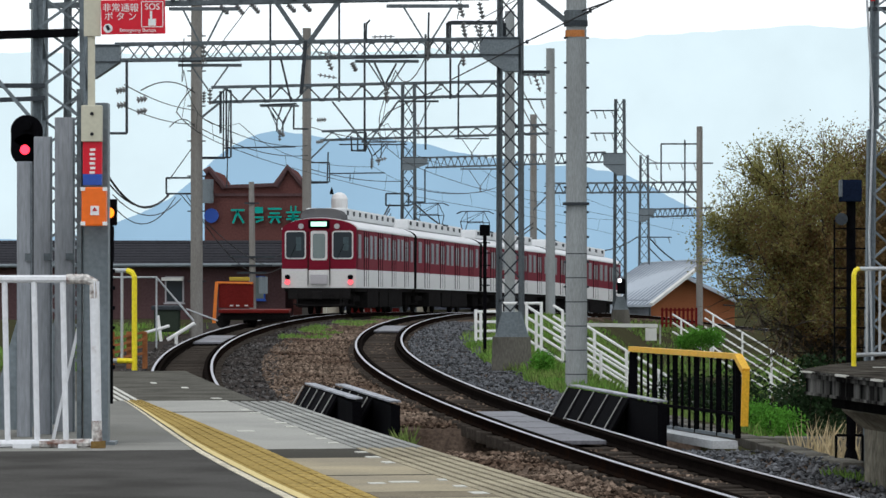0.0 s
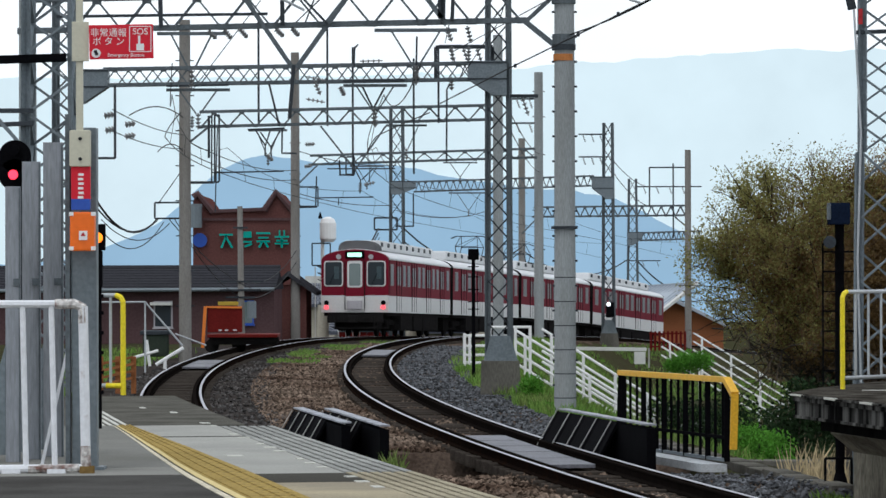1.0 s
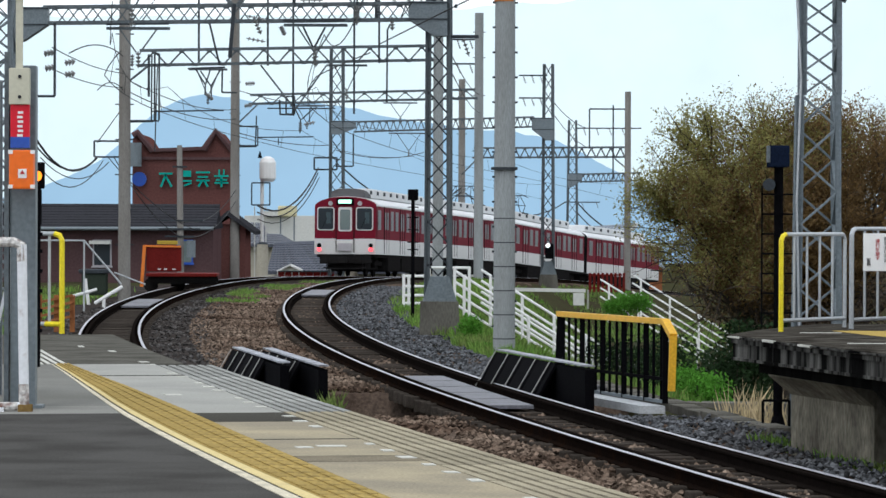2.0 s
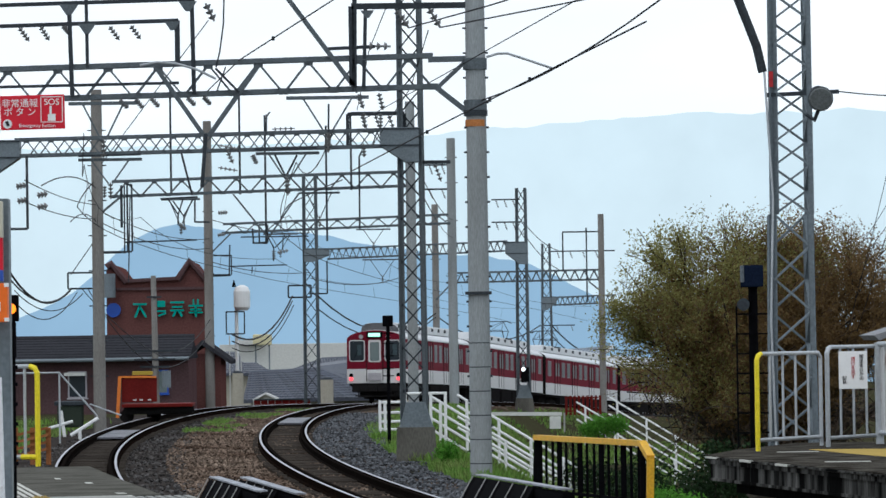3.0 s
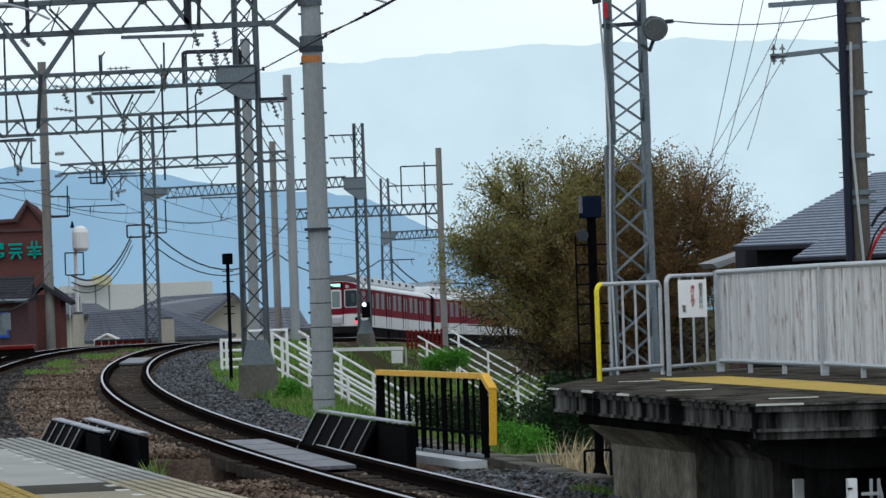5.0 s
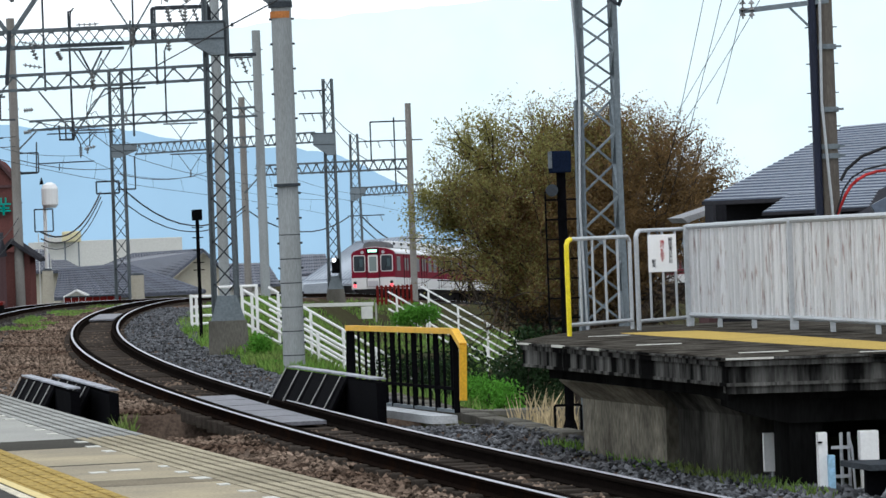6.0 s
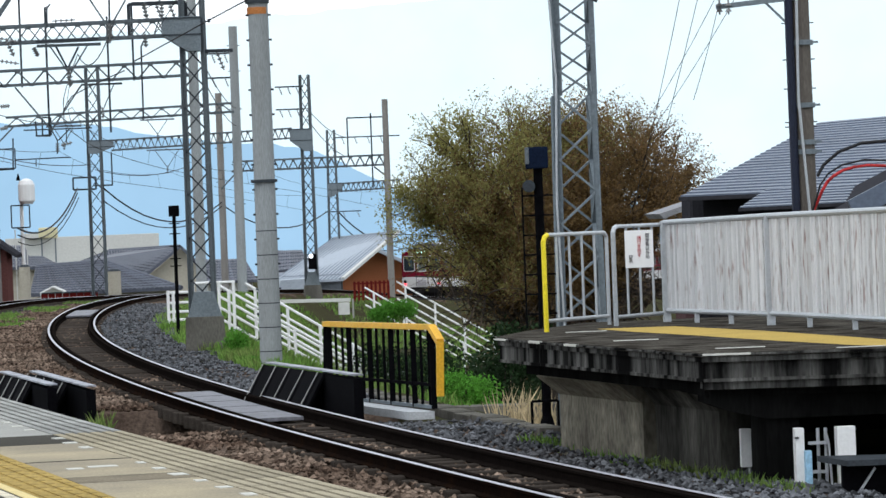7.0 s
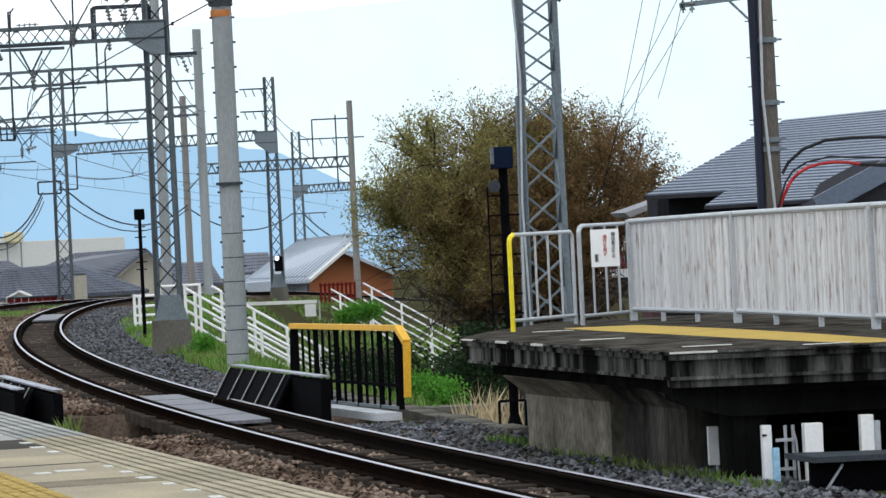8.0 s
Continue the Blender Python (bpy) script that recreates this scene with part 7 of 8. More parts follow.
HD = 62
ribbed_slope(hr, (8.645, HD, 1.495), (13.693, HD, 1.53), (15.46, 70, 2.93), (12.34, 70, 2.76), 26)
part("fascia", bar(bmesh.new(), (8.604, 61.9, 1.459), (13.671, 61.9, 1.495), 0.1, 0.06), ROOF_DARK, hr)
bm = bmesh.new()
slab(bm, [(8.689, 62), (13.693, 62), (15.46, 70), (12.34, 70)], 1.424, 1.468)
part("soffit", bm, ROOF_DARK, hr)
ribbed_slope(hr, (9.274, 60, 1.283), (11.451, 60, 1.309), (11.929, 62.5, 1.613), (10.125, 62.5, 1.577), 7)
part("porch_fascia", bar(bmesh.new(), (9.242, 59.9, 1.257), (11.432, 59.9, 1.283), 0.07, 0.05), ROOF_DARK, hr)
part("gable", prism(bmesh.new(), ((10.655, 1.192), (12.064, 1.855), (12.064, 1.192)), 58, 62), ROOF_DARK, hr)
part("gable_coping", bar(bmesh.new(), (10.621, 57.9, 1.192), (12.06, 57.9, 1.872), 0.07, 0.3), HR_ROOF, hr)
bm = bmesh.new()
wall_box(bm, 9.144, 13.914, 63, 64.2, -5, 1.435)
part("wall", bm, mat("charcoal_wall", (0.02, 0.02, 0.023), 0.8), hr)
part("side_wall", box(bmesh.new(), 9.485, 66, 1.243, 0.4, 1.0, 0.4), ROOF_DARK, hr)
low = thing("low_roof", "small grey roofed outbuilding behind the gate", "shed")
part("roof", prism(bmesh.new(), ((9.093, 1.232), (9.821, 1.446), (9.87, 1.387), (9.19, 1.145)), 68, 70), mat("grey_roof_sheet", (0.3, 0.3, 0.31), 0.7), low)
part("wall", box(bmesh.new(), 9.768, 69, -2.1, 0.45, 1.2, 5.8), BROWN_WALL, low)

# clutter seen below the facing platform
cl = thing("white_cabinet", "tall white equipment cabinet with a pale blue panel below the platform", "cabinet")
part("body", box(bmesh.new(), 5.877, 35.1, -1.0, 0.085, 0.12, 0.6, bevel=0.008), WHITE_PAINT, cl)
part("blue_panel", box(bmesh.new(), 5.94, 35.0, -1.1, 0.06, 0.08, 0.4, bevel=0.006), mat("pale_blue_panel", (0.3, 0.5, 0.66), 0.5), cl)
part("clasp", box(bmesh.new(), 5.85, 35.03, -0.785, 0.04, 0.012, 0.015), BLACK_STEEL, cl)
cl2 = thing("white_cabinet", "white equipment box on a pale stand below the platform", "cabinet")
part("body", box(bmesh.new(), 6.28, 35.0, -0.85, 0.17, 0.14, 0.31, bevel=0.01), WHITE_PAINT, cl2)
part("stand", box(bmesh.new(), 6.255, 35.02, -1.15, 0.09, 0.1, 0.36, bevel=0.006), PALE_WALL, cl2)
cl4 = thing("white_cabinet", "narrow white equipment box with a grey flank below the platform", "cabinet")
part("body", box(bmesh.new(), 6.751, 34.9, -0.97, 0.12, 0.12, 0.66, bevel=0.01), WHITE_PAINT, cl4)
part("flank", box(bmesh.new(), 6.85, 34.95, -1.0, 0.06, 0.1, 0.6, bevel=0.006), GALV_PIPE, cl4)
cl5 = thing("white_cabinet", "slim white meter box beside a pier", "cabinet")
part("body", box(bmesh.new(), 5.626, 36.6, -0.95, 0.1, 0.08, 0.36, bevel=0.008), WHITE_PAINT, cl5)
part("stem", rod(bmesh.new(), (5.657, 36.6, -1.3), (5.657, 36.6, -1.1), 0.015, n=6), GALV_PIPE, cl5)
cl3 = thing("cable_pipes", "grey upright pipes with clamps below the platform", "pipes")
for x in (6.07, 6.14):
    part("pipe", rod(bmesh.new(), (x, 35.2, -1.3), (x, 35.2, -0.715), 0.016, n=8), GALV_PIPE, cl3)
part("bent_pipe", pipe(bmesh.new(), [(6.12, 35.1, -0.73), (6.15, 35.1, -0.855), (6.17, 35.1, -1.3)], 0.011, 6), GALV_PIPE, cl3)
for z in (-0.845, -1.105):
    part("clamp", box(bmesh.new(), 6.06, 35.17, z, 0.17, 0.03, 0.028), GALV_PIPE, cl3)
st = thing("steel_walkway", "black steel walkway with a pale diagonal brace below the platform", "walkway")
part("deck", slab(bmesh.new(), [(5.935, 34.5), (6.829, 34.2), (8.2, 33.6), (6.052, 33.7)], -0.97, -0.92), DARK_STEEL, st)
part("front_beam", box(bmesh.new(), 6.499, 33.95, -1.16, 0.9, 0.08, 0.4, bevel=0.01), BLACK_STEEL, st)
part("brace", bar(bmesh.new(), (6.327, 33.85, -1.0), (6.116, 33.85, -1.3), 0.03, 0.02), GALV_PIPE, st)


# ---- trackside posts ----
bp = thing("trackside_post", "thin black trackside post with a square head and rungs", "post")
part("post", rod(bmesh.new(), (0.994, 94, -1.5), (0.994, 94, 1.689), 0.045, n=10), BLACK_STEEL, bp)
part("head", box(bmesh.new(), 0.994, 94, 1.716, 0.25, 0.22, 0.26, bevel=0.02), BLACK_STEEL, bp)
for z in (1.421, 1.179, 0.884, 0.588, 0.414):
    part("rung", bar(bmesh.new(), (0.994 - 0.13, 93.95, z), (0.994 + 0.13, 93.95, z), 0.025, 0.025), BLACK_STEEL, bp)
sl = thing("shunt_signal", "small black signal with a white light on the far mast", "signal")
part("body", box(bmesh.new(), 8.758, 194.2, -0.585, 0.4, 0.3, 0.75, bevel=0.05), BLACK_STEEL, sl)
bm = bmesh.new()
rod(bm, (8.675, 194.0, -0.307), (8.675, 194.05, -0.307), 0.1, n=14)
part("lit_lens", bm, mat("lit_white_lens", (1, 1, 1), 0.3, var=0.01, bump=0, emit=2), sl)
mk = thing("marker_post", "white leaning marker post beside the outer track", "post")
part("post", bar(bmesh.new(), (-7.683, 108, -1.35), (-7.791, 108, -0.536), 0.12, 0.08), WHITE_PAINT, mk)
mk2 = thing("pipe_handrail", "low white pipe handrail beside the outer track", "railing")
part("rail", rod(bmesh.new(), (-7.25, 104, -1.122), (-6.522, 104, -0.676), 0.05, n=6), WHITE_PAINT, mk2)
part("rail", rod(bmesh.new(), (-7.859, 104, -0.943), (-7.191, 104, -0.75), 0.04, n=6), WHITE_PAINT, mk2)
part("post", rod(bmesh.new(), (-7.013, 104, -1.4), (-7.013, 104, -0.973), 0.05, n=6), WHITE_PAINT, mk2)
bd = thing("timber_barrier", "brown slatted timber barrier with white fittings", "barrier")
for k in range(4):
    part("slat", bar(bmesh.new(), (-6.789, 80, -0.563 - 0.14 * k), (-6.034, 80, -0.403 - 0.14 * k), 0.09, 0.05), mat("orange_brown_timber", (0.3, 0.12, 0.05), 0.8, each=0.1) if k == 0 else bpy.data.materials["orange_brown_timber"], bd)
for x in (-6.697, -6.354, -6.034):
    part("post", box(bmesh.new(), x, 80.06, -0.769, 0.1, 0.06, 0.75), bpy.data.materials["orange_brown_timber"], bd)
gf2 = thing("yard_fence", "thin grey sloping yard fence rail", "fence")
part("rail", pipe(bmesh.new(), [(-8.629, 100, 0.557), (-7.243, 100, 0.557), (-6.3, 100, -0.543)], 0.025, 6), GALV_PIPE, gf2)
part("rail", pipe(bmesh.new(), [(-6.551, 101, -0.258), (-5.757, 101, -0.561)], 0.02, 6), GALV_PIPE, gf2)
part("post", rod(bmesh.new(), (-7.243, 100, -1.3), (-7.243, 100, 0.557), 0.025, n=6), GALV_PIPE, gf2)
mc = thing("yard_machine", "dark green covered machine in the yard", "machine")
part("body", box(bmesh.new(), -7.808, 112, -0.764, 0.7, 0.8, 0.62, bevel=0.06), mat("dull_green_cover", (0.035, 0.045, 0.035), 0.8), mc)
part("lid", box(bmesh.new(), -7.808, 112, -0.396, 0.85, 0.9, 0.12, bevel=0.03), DARK_STEEL, mc)


# ---- wires ----
def line_wires():
    """Contact wire, carrier and droppers over each track."""
    for off, label in ((lambda s: 0.0, "inner"), (outer_d, "outer")):
        t = thing("contact_line", "contact wire hung by droppers from its carrier wire", "wire", group="contact lines")
        spans = [(-38, -26), (-26, 8), (8, 55), (55, 88), (88, 125)]
        for n, (a, b) in enumerate(spans):
            lo = [along(a + (b - a) * i / 8, off(a) + 0.15 * (-1) ** n * (1 - i / 4), 5.1) for i in range(9)]
            hi = [along(a + (b - a) * i / 8, off(a), 5.95 - 0.45 * 4 * (i / 8) * (1 - i / 8)) for i in range(9)]
            part("contact_wire", pipe(bmesh.new(), lo, 0.011, 4), WIRE, t)
            part("carrier_wire", pipe(bmesh.new(), hi, 0.01, 4), WIRE, t)
            for i in range(1, 8 if a > -30 else 1, 2):
                part("dropper", rod(bmesh.new(), lo[i], hi[i], 0.006, n=4), WIRE, t)


line_wires()
for p, q, drop, r in (
        ((-8.557, 100, 3.286), (-7.744, 112, 2.836), 0.65, 0.03),
        ((-8.557, 100, 3.071), (-7.776, 112, 2.772), 0.5, 0.022),
        ((-8.271, 100, 2.286), (-7.584, 112, 2.724), 0.55, 0.014),
        ((-8.343, 100, 2.643), (-7.424, 112, 2.692), 0.5, 0.014),
        ((-7.744, 112, 3.236), (-7.024, 112, 4.244), 0.0, 0.014),
        ((-7.424, 112, 2.804), (-6.056, 134.8, 0.702), 0.25, 0.014),
        ((-7.264, 112, 2.804), (-6.519, 134.8, 0.451), 0.3, 0.014),
        ((-6.519, 134.8, 0.991), (-5.463, 160, 2.191), 0.5, 0.016),
        ((-6.519, 134.8, 0.451), (-5.463, 160, 1.734), 0.5, 0.016),
        ((-4.594, 160, 1.551), (-2.578, 192, 3.412), 0.9, 0.04),
        ((-4.594, 160, 1.277), (-2.578, 192, 3.193), 0.9, 0.03),
        ((-4.594, 160, 1.003), (-2.523, 192, 2.973), 0.9, 0.022),
        ((-1.344, 192, 3.412), (5.257, 230, 2.746), 1.4, 0.04),
        ((-1.344, 192, 2.781), (5.257, 230, 2.516), 1.3, 0.03),
        ((5.257, 230, 2.581), (12.875, 262, 2.011), 1.2, 0.04),
        ((13.699, 262, 1.936), (20.4, 300, -0.243), 0.8, 0.05),
        ((13.699, 262, 1.263), (20.4, 300, -0.886), 0.8, 0.04),
        ((8.803, 195, 6.983), (12.242, 222, 6.025), 0.3, 0.02),
        ((8.803, 195, 6.426), (12.242, 222, 4.915), 0.3, 0.02),
        ((1.574, 81, 4.644), (4.502, 165, 6.226), 0.2, 0.012),
        ((1.574, 81, 4.297), (4.502, 165, 5.472), 0.2, 0.012),
        ((-6.607, 82, 4.685), (-7.024, 112, 5.204), 0.1, 0.012),
        ((-6.607, 82, 4.24), (-7.024, 112, 4.804), 0.1, 0.012),
        ((-6.866, 90, 4.887), (-7.024, 112, 5.684), -0.25, 0.016),
        ((-6.569, 95, 4.204), (-7.024, 112, 4.724), -0.2, 0.014),
        ((-6.944, 112, 4.724), (-5.463, 160, 5.049), 0.3, 0.016),
        ((-6.944, 112, 5.044), (-5.463, 160, 5.437), 0.3, 0.014),
        ((-5.349, 160, 4.477), (-1.701, 192, 4.564), 0.2, 0.018),
        ((-5.349, 160, 6.191), (-1.701, 192, 6.484), 0.2, 0.018),
        ((-1.701, 192, 4.29), (3.319, 230, 4.881), 0.4, 0.02),
        ((7.794, 110, -0.287), (19.131, 120, -0.089), 0.3, 0.02),
        ((7.086, 100, -0.714), (17.537, 110, -0.366), 0.3, 0.02),
        ((2.405, 69, 5.43), (5.184, 48, 6.436), 0.3, 0.014),
        ((6.079, 48.3, 4.246), (9.476, 55, 4.71), 0.1, 0.008)):
    cable(sag(p, q, drop, 10), r, WIRE, "dark overhead cable slung between the poles", "overhead_cable")
for points, r in (
        ([(-2.56, 75, 6.04), (-1.80, 69, 6.19), (-0.17, 58, 6.25), (0.58, 50, 6.02)], 0.012),
        ([(0.14, 82, 4.77), (1.37, 72, 4.98), (2.42, 65, 5.20), (3.18, 59, 5.32), (3.86, 50, 5.27)], 0.013),
        ([(0.46, 82, 5.87), (2.04, 69, 6.04), (3.15, 58, 6.07), (3.58, 52, 5.98)], 0.009),
        ([(1.72, 69, 6.72), (3.26, 60, 6.33), (4.25, 52, 5.93)], 0.013),
        ([(1.17, 69, 6.72), (2.30, 62, 6.50), (3.05, 56, 6.28)], 0.013),
        ([(-2.33, 69, 6.89), (-4.63, 84, 5.75), (-5.49, 90, 5.38)], 0.01),
        ([(1.51, 69, 6.67), (1.29, 75, 6.05), (0.62, 82, 5.34)], 0.01),
        ([(0.79, 69, 7.11), (0.51, 75, 6.77), (0.29, 81, 5.99)], 0.009)):
    cable(points, r, WIRE, "dark overhead wire running over the near gantry", "overhead_wire")
for x, y, z in ((1.51, 71, 5.00), (2.42, 65, 5.20), (2.89, 61, 5.27), (-1.13, 65, 6.26)):
    tagged(part("wire_clamp", box(bmesh.new(), x, y, z, 0.05, 0.06, 0.07, bevel=0.008), DARK_STEEL), "small dark clamp on an overhead wire", "clamp", "wire clamps")
part("pull_off_arm", pipe(bmesh.new(), [(2.52, 69, 6.19), (2.72, 69, 6.25), (2.89, 69, 6.25), (3.13, 69, 6.17), (3.67, 69, 5.98)], 0.022, 6), GALV_PIPE, ga, "curved galvanised pull-off arm")
part("pull_off_arm", pipe(bmesh.new(), [(-3.52, 68.8, 6.11), (-3.22, 68.8, 6.16), (-2.88, 68.8, 6.13), (-2.54, 68.8, 6.03), (-2.20, 68.8, 5.86)], 0.022, 6), GALV_PIPE, ga, "curved galvanised pull-off arm")
part("dropper_chain", pipe(bmesh.new(), [(-2.04, 68.9, 7.42), (-2.06, 68.9, 6.83), (-2.13, 68.9, 6.34), (-2.20, 68.9, 6.07)], 0.014, 6), DARK_STEEL, ga)
for x, y, z in ((-6.665, 82, 4.568), (-6.232, 82, 4.381), (-6.642, 82, 4.264), (-6.232, 82, 4.135)):
    bm = bmesh.new()
    insulator(bm, (x - 0.12, y, z - 0.02), (x + 0.1, y, z + 0.02), 0.075, 3)
    tagged(part("line_insulator", bm, PORCELAIN), "grey porcelain insulator on a wire", "insulator", "line insulators")


# ---- plants ----
def blades(name, label, category, material, count, place, height, width, seed, lean=0.35):
    rng = np.random.default_rng(seed)
    vs, fs = [], []
    n = 0
    while n < count:
        p = place(rng)
        if p is None:
            continue
        h, w = height * rng.uniform(0.5, 1.4), width * rng.uniform(0.6, 1.3)
        a = rng.uniform(0, 6.28)
        dx, dy = math.cos(a) * w, math.sin(a) * w
        lx, ly = rng.normal(0, lean, 2) * h
        b = len(vs)
        vs += [(p[0] - dx, p[1] - dy, p[2] - 0.02), (p[0] + dx, p[1] + dy, p[2] - 0.02), (p[0] + lx * 0.5 + dx * 0.6, p[1] + ly * 0.5 + dy * 0.6, p[2] + h * 0.6), (p[0] + lx, p[1] + ly, p[2] + h)]
        fs += [(b, b + 1, b + 2), (b, b + 2, b + 3)]
        n += 1
    me = bpy.data.meshes.new(name)
    me.from_pydata(vs, [], fs)
    me.materials.append(material)
    return tagged(new(name, me), label, category, kind="stuff")


def bank_place(s0, s1, d0, d1, clump=0.0, freq=0.5):
    def f(rng):
        p = along(rng.uniform(s0, s1), rng.uniform(d0, d1))
        if noise.noise((p.x * freq, p.y * freq * 0.5, 11)) < clump:
            return None
        w = p.y + 0.12 * p.x
        if 49.2 < w < 56.0:
            return None
        return (p.x, p.y, ground_z(p.x, p.y))
    return f


blades("bank_grass", "fresh spring grass on the embankment", "grass", GRASS, 30000, bank_place(-57, 62, 2.2, 9.0, -0.12), 0.14, 0.016, 21)
blades("tall_grass", "taller tufts of grass by the stair", "grass", GRASS, 9000, bank_place(-40, -5, 2.2, 5.0, 0.12, 0.8), 0.21, 0.018, 22)
blades("verge_grass", "grass between the tracks near the crest", "grass", GRASS, 3200, bank_place(4, 44, -3.0, -1.5, 0.06, 0.55), 0.11, 0.015, 23)
blades("left_verge", "weeds beside the outer track", "grass", GRASS, 6000, bank_place(-30, 20, -9.5, -6.2, 0.0), 0.18, 0.015, 24)
blades("far_bank_grass", "rough grass on the far bank", "grass", GRASS, 14000, bank_place(30, 110, 2.2, 12.0, -0.2, 0.3), 0.17, 0.03, 25)
blades("dry_reeds", "dry straw-coloured reeds by the signal foot", "reeds", STRAW, 280, lambda rng: (rng.uniform(4.9, 5.4), rng.uniform(50.5, 55), -1.85 + rng.uniform(-0.1, 0.1)), 0.62, 0.012, 26, 0.2)
blades("platform_weeds", "weeds at the foot of the platform piers", "weeds", GRASS, 1000, lambda rng: (lambda y: (-1.66 + (y - 106.5) ** 2 / 974 + rng.uniform(1.86, 2.12), y, -1.24))(rng.uniform(34, 44)), 0.1, 0.014, 27)
blades("joint_weed", "small green weed at the platform edge", "weed", GRASS, 70, lambda rng: (rng.normal(-0.5, 0.08), rng.normal(48.6, 0.2), -1.22), 0.26, 0.01, 28, 0.3)
blades("joint_weed", "small tuft by the near rail", "weed", GRASS, 60, lambda rng: (rng.normal(0.95, 0.06), rng.normal(36.3, 0.2), -1.3), 0.14, 0.012, 29, 0.3)


def leaf_mass(name, material, centres, count, leaf, seed, parent=None, label=""):
    """Leaf clusters: many small bent quads round a set of uneven lobes."""
    rng = np.random.default_rng(seed)
    vs, fs = [], []
    weights = np.array([c[3] ** 2 for c in centres])
    weights = weights / weights.sum()
    for _ in range(count):
        cx, cy, cz, r = centres[rng.choice(len(centres), p=weights)]
        v = rng.normal(0, 1, 3)
        v /= np.linalg.norm(v)
        p = np.array((cx, cy, cz)) + v * r * (rng.random() ** 0.45) * np.array((1, 1, 0.85)) * rng.uniform(0.75, 1.12)
        a, b = rng.normal(0, 1, 3), rng.normal(0, 1, 3)
        a = a / np.linalg.norm(a) * leaf * rng.uniform(0.6, 1.5)
        b = b / np.linalg.norm(b) * leaf * rng.uniform(0.4, 0.8)
        k = len(vs)
        vs += [tuple(p - a), tuple(p + b), tuple(p + a), tuple(p - b)]
        fs.append((k, k + 1, k + 2, k + 3))
    me = bpy.data.meshes.new(name)
    me.from_pydata(vs, [], fs)
    me.materials.append(material)
    ob = new(name, me)
    ob.parent = parent
    return tagged(ob, label)


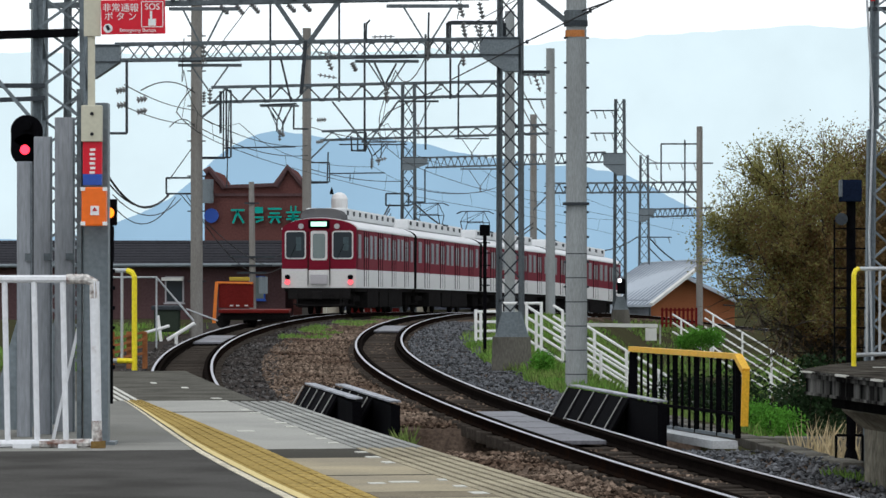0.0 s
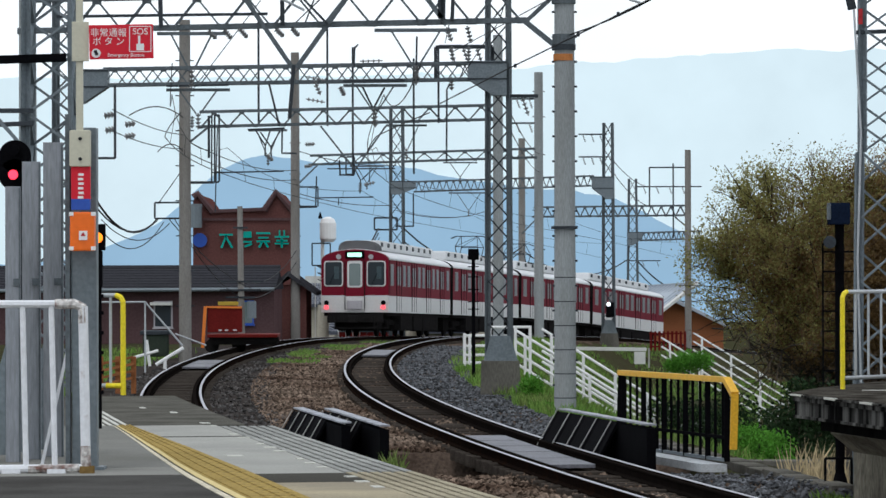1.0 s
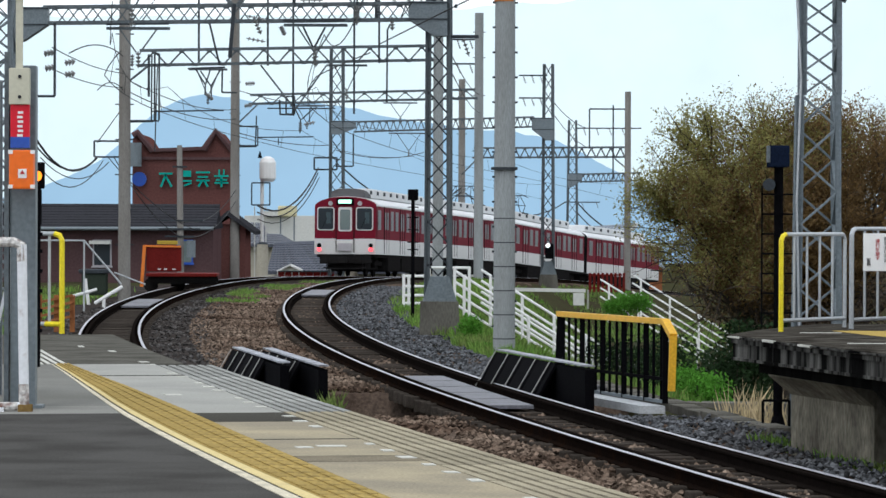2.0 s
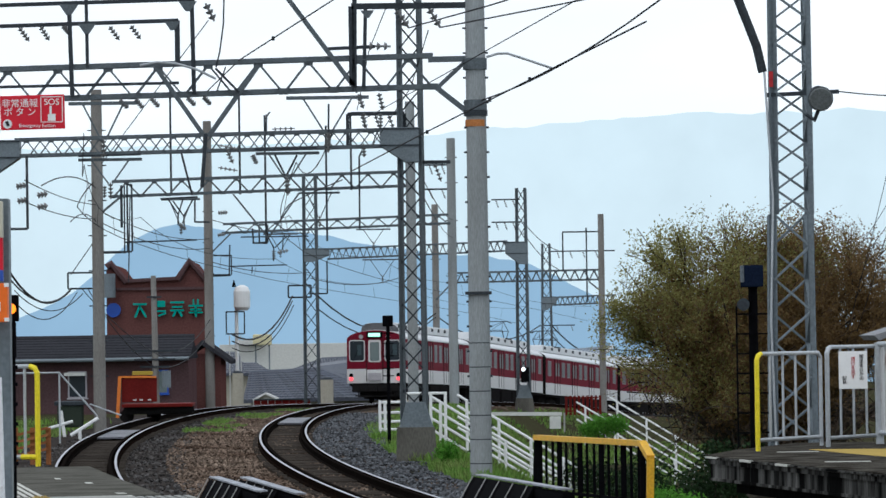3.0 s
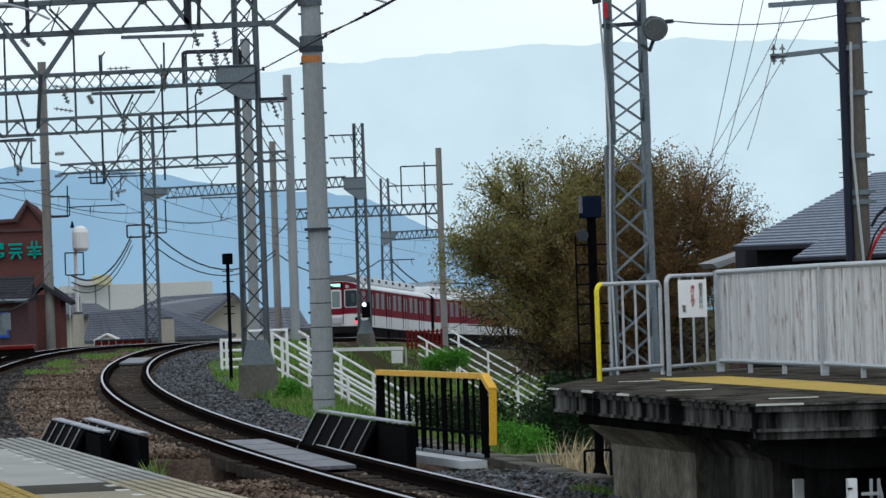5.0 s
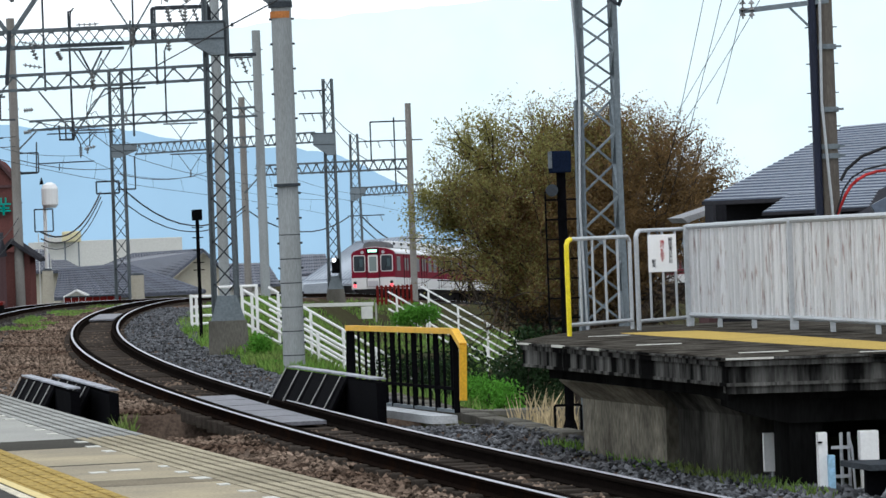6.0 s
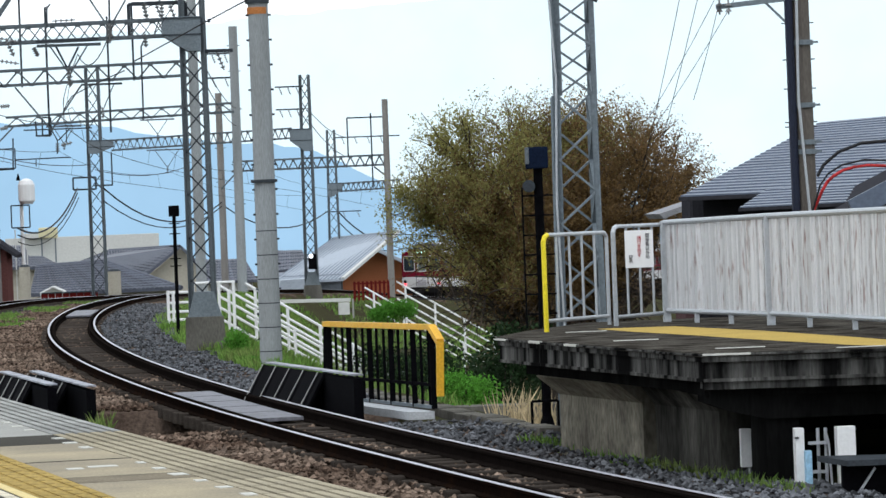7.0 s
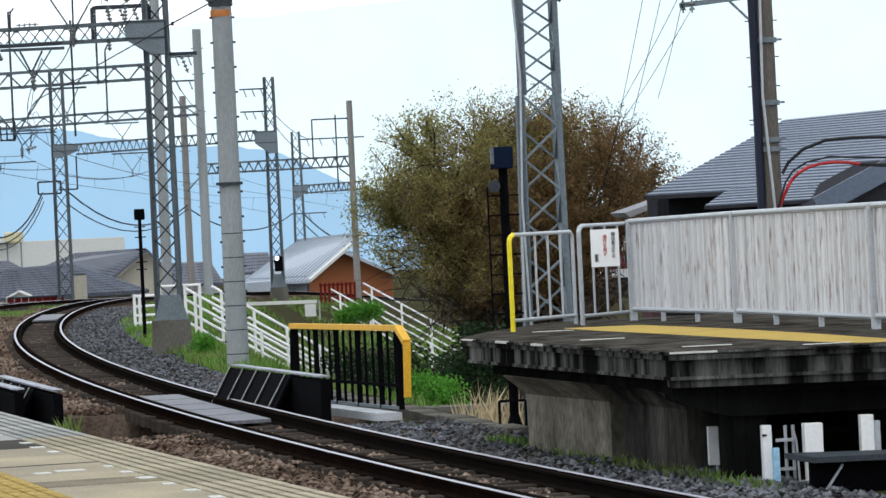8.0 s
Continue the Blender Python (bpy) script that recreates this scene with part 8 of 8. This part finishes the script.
def build_tree():
    """A broad budding tree in two lobes: limbs sweep out of a low fork, divide twice into twigs, and clumps of young leaves hang on them."""
    t = thing("budding_tree", "broad tree with bare twigs and brownish-green young leaves", "tree")
    rng = np.random.default_rng(12)
    base, fork = np.array((8.15, 77, -4.7)), np.array((8.25, 77, -1.9))
    part("trunk", rod(bmesh.new(), base, fork + np.array((0, 0, 0.15)), 0.34, 0.24, 12), BARK, t)
    lobes = ((np.array((7.0, 76.8, 0.75)), np.array((2.2, 2.2, 2.92)), 66), (np.array((9.65, 77.3, 0.8)), np.array((2.1, 2.2, 2.7)), 54), (np.array((8.3, 77.1, 0.9)), np.array((1.7, 2.1, 2.85)), 36))

    def bend(p, c, q, n):
        return [(1 - k) ** 2 * p + 2 * k * (1 - k) * c + k * k * q for k in (i / n for i in range(n + 1))]

    tubes = {"limb": ([], []), "branch": ([], []), "twig": ([], [])}

    def tube(kind, pts, r0, r1):
        vs, fs = tubes[kind]
        n = 6 if kind == "limb" else 3
        start = len(vs)
        for i, p in enumerate(pts):
            w = pts[min(i + 1, len(pts) - 1)] - pts[max(i - 1, 0)]
            w = w / (np.linalg.norm(w) + 1e-9)
            u = np.cross(w, (0.3, 0.9, 0.1))
            u /= np.linalg.norm(u) + 1e-9
            v = np.cross(u, w)
            r = r0 + (r1 - r0) * i / (len(pts) - 1)
            vs.extend(tuple(p + (u * math.cos(a) + v * math.sin(a)) * r) for a in (2 * math.pi * k / n for k in range(n)))
        for i in range(len(pts) - 1):
            for k in range(n):
                a, b = start + i * n + k, start + i * n + (k + 1) % n
                fs.append((a, b, b + n, a + n))

    def crown_floor(x):
        return float(np.interp(x, (5.0, 6.4, 7.5, 9.0, 9.6, 10.7), (0.75, 0.1, -0.6, -0.5, 0.1, 0.75)))

    clumps = []
    for c, span, count in lobes:
        for k in range(count):
            v = rng.normal(0, 1, 3)
            v /= np.linalg.norm(v)
            v[2] = abs(v[2]) * 1.25 - 0.3
            v /= np.linalg.norm(v)
            size = 0.84 + 0.22 * noise.noise(tuple(v * 2.3 + c))
            q = c + v * span * size
            ctrl = fork + (q - fork) * np.array((0.42, 0.42, 0.3)) + np.array((0, 0, 0.5)) + rng.normal(0, 0.18, 3)
            if q[2] < crown_floor(q[0]) - 0.5:
                continue
            limb = bend(fork + rng.normal(0, 0.07, 3), ctrl, q, 9)
            tube("limb", limb[:8], rng.uniform(0.05, 0.1), 0.016)
            for _ in range(17):
                i = rng.integers(3, 9)
                p = limb[i]
                out = (p - c) / span
                out /= np.linalg.norm(out) + 1e-6
                way = out * 0.8 + rng.normal(0, 0.75, 3) + np.array((0, 0, 0.25))
                q2 = p + way * rng.uniform(0.35, 0.75)
                if (((q2 - c) / span) ** 2).sum() > 1.1:
                    q2 = c + (q2 - c) * 0.85
                br = bend(p, (p + q2) / 2 + np.array((0, 0, 0.12)) + rng.normal(0, 0.06, 3), q2, 4)
                tube("branch", br, 0.017, 0.007)
                for _ in range(9 if q2[2] > crown_floor(q2[0]) - 0.2 else 3):
                    j = rng.integers(1, 5)
                    p3 = br[j]
                    way = (p3 - p) * 0.5 + rng.normal(0, 0.19, 3) + np.array((0, 0, 0.07))
                    q3 = p3 + way * rng.uniform(0.6, 1.25)
                    if min((((q3 - o) / w) ** 2).sum() for o, w, _ in lobes) < 1.12:
                        tube("twig", [p3, (p3 + q3) / 2 + rng.normal(0, 0.02, 3), q3], 0.006, 0.003)
                        clumps.append((q3, p3))
    for kind, material in (("limb", BARK), ("branch", BARK), ("twig", TWIG)):
        me = bpy.data.meshes.new(kind)
        me.from_pydata(tubes[kind][0], [], tubes[kind][1])
        me.materials.append(material)
        ob = new(kind, me)
        ob.parent = t
        if kind == "twig":
            tagged(ob, "bare fine twigs", kind="stuff")
    crown, green = [], []
    for q, p in clumps:
        full = noise.noise(tuple(q * 0.9)) + 0.6 * noise.noise(tuple(q * 2.2))
        thin = 0.38 * smooth(8.8, 10.8, q[0]) + 0.55 * smooth(1.5, -0.5, q[2])
        n = int(56 * max(0.0, 0.9 + 0.55 * full - thin))
        if q[2] < crown_floor(q[0]) + 0.25 * noise.noise(tuple(q * 1.3)):
            n = n // 9
        if not n:
            continue
        tone = 0.55 - 0.27 * (q[0] - 6.6) + 0.9 * noise.noise(tuple(q * 0.55 + 5.0)) + 0.1 * (q[2] - 1.0)
        c = p + (q - p) * rng.uniform(0.1, 1.15, (n, 1)) + rng.normal(0, 0.085, (n, 3))
        a, b = rng.normal(0, 1, (n, 3)), rng.normal(0, 1, (n, 3))
        a *= 0.026 * rng.uniform(0.6, 1.5, (n, 1)) / np.linalg.norm(a, axis=1, keepdims=True)
        b *= 0.018 / np.linalg.norm(b, axis=1, keepdims=True)
        quads = np.stack((c - a, c + b, c + a, c - b), axis=1)
        leafy_green = rng.random(n) < tone
        green.append(quads[leafy_green])
        crown.append(quads[~leafy_green])
    for name, quads, material, label in (("crown", crown, BUD, "thin brownish young leaves"), ("outer_leaves", green, BUD_GREEN, "yellow-green leaf buds at the crown's edge")):
        verts = np.concatenate(quads).reshape(-1, 3)
        vs, fs = verts.tolist(), np.arange(len(verts)).reshape(-1, 4).tolist()
        me = bpy.data.meshes.new(name)
        me.from_pydata(vs, [], fs)
        me.materials.append(material)
        ob = new(name, me)
        ob.parent = t
        tagged(ob, label, kind="stuff")


BUD_GREEN = islands(mat("yellow_green_bud", (0.27, 0.255, 0.09), 0.7, var=0.15, scale=0.5, fine=8, bump=0, tint=(0.21, 0.165, 0.07)), 0.25)
leafy(BUD_GREEN, 0.45)
build_tree()


def build_bush(label, centres, count, leaf, material, seed):
    b = thing("bush", label, "bush")
    cx, cy, cz, r = centres[0]
    bm = bmesh.new()
    for k in range(5):
        rod(bm, (cx, cy, cz - r - 0.6), (cx + 0.5 * r * math.cos(k * 1.3), cy + 0.3 * r * math.sin(k * 1.3), cz + 0.3 * r), 0.03, 0.01, 5)
    part("stem", bm, BARK, b)
    leaf_mass("leaves", material, centres, count, leaf, seed, b)


build_bush("dark evergreen shrub below the platform's end", [(5.633, 62, -1.2, 0.55), (5.709, 60, -1.9, 0.7), (5.544, 63, -1.9, 0.5), (6.342, 62, -0.9, 0.7), (5.81, 62, -0.6, 0.35)], 9000, 0.035, DARK_LEAF, 31)
build_bush("bright green bush on the bank by the bridge railing", [(4.938, 58, -1.35, 0.42), (5.057, 57, -1.75, 0.45), (4.728, 59, -1.25, 0.36), (4.559, 54, -1.75, 0.42), (4.528, 56, -1.6, 0.35)], 9000, 0.03, BUSH, 32)
build_bush("bright young bush beside the stairs", [(8.247, 128, -1.644, 0.5), (8.741, 128, -1.607, 0.42), (7.826, 128, -1.754, 0.35)], 3500, 0.045, BUSH, 33)
build_bush("leafy weeds below the round pole", [(2.096, 73, -1.318, 0.33), (1.911, 76, -0.882, 0.28), (2.222, 72, -1.467, 0.25)], 2600, 0.03, BUSH, 34)
build_bush("low green clump by the signal foot", [(4.524, 46.5, -1.32, 0.14), (4.69, 46.5, -1.35, 0.12)], 900, 0.02, BUSH, 35)
hedge = [(5.2 + 0.75 * k, 86 + 2 * (k % 3), -2.0 - 0.25 * (k % 2), 0.85) for k in range(9)]
build_bush("brown-green thicket under the tree", hedge, 14000, 0.05, DARK_LEAF, 36)

# concrete cable trough along the shoulder
tr = thing("cable_trough", "concrete cable trough with dark gaps beside the track", "trough")
for k in range(17, 40):
    p = along(-78 + 1.0 * k, 2.55)
    ob = part("trough_cover", box(bmesh.new(), 0, 0, 0, 0.3, 0.92, 0.12, bevel=0.012), CONCRETE, tr)
    ob.matrix_basis = pose(p.x, p.y, -1.25 + 0.012 * (k % 3), 0, 0, math.degrees(-(-78 + k) / R0))


# ---- movement ----
def motions():
    for i, car in enumerate(CARS):
        rows = []
        for k in range(17):
            t = k * 0.5
            s = 37.4 + 15.1 * t + 0.08 * t * t + 0.025 * t ** 3 + 10.36 + 20.72 * i
            a, b = along(s - 6.9, -4.3), along(s + 6.9, -4.3)
            way = b - a
            m = Matrix.Translation((a + b) / 2 + Vector((0, 0, 0.08))) @ Euler((math.atan2(way.z, math.hypot(way.x, way.y)), 0, -math.atan2(way.x, way.y))).to_matrix().to_4x4()
            rows.append((t, m))
        walk(car, rows)


motions()
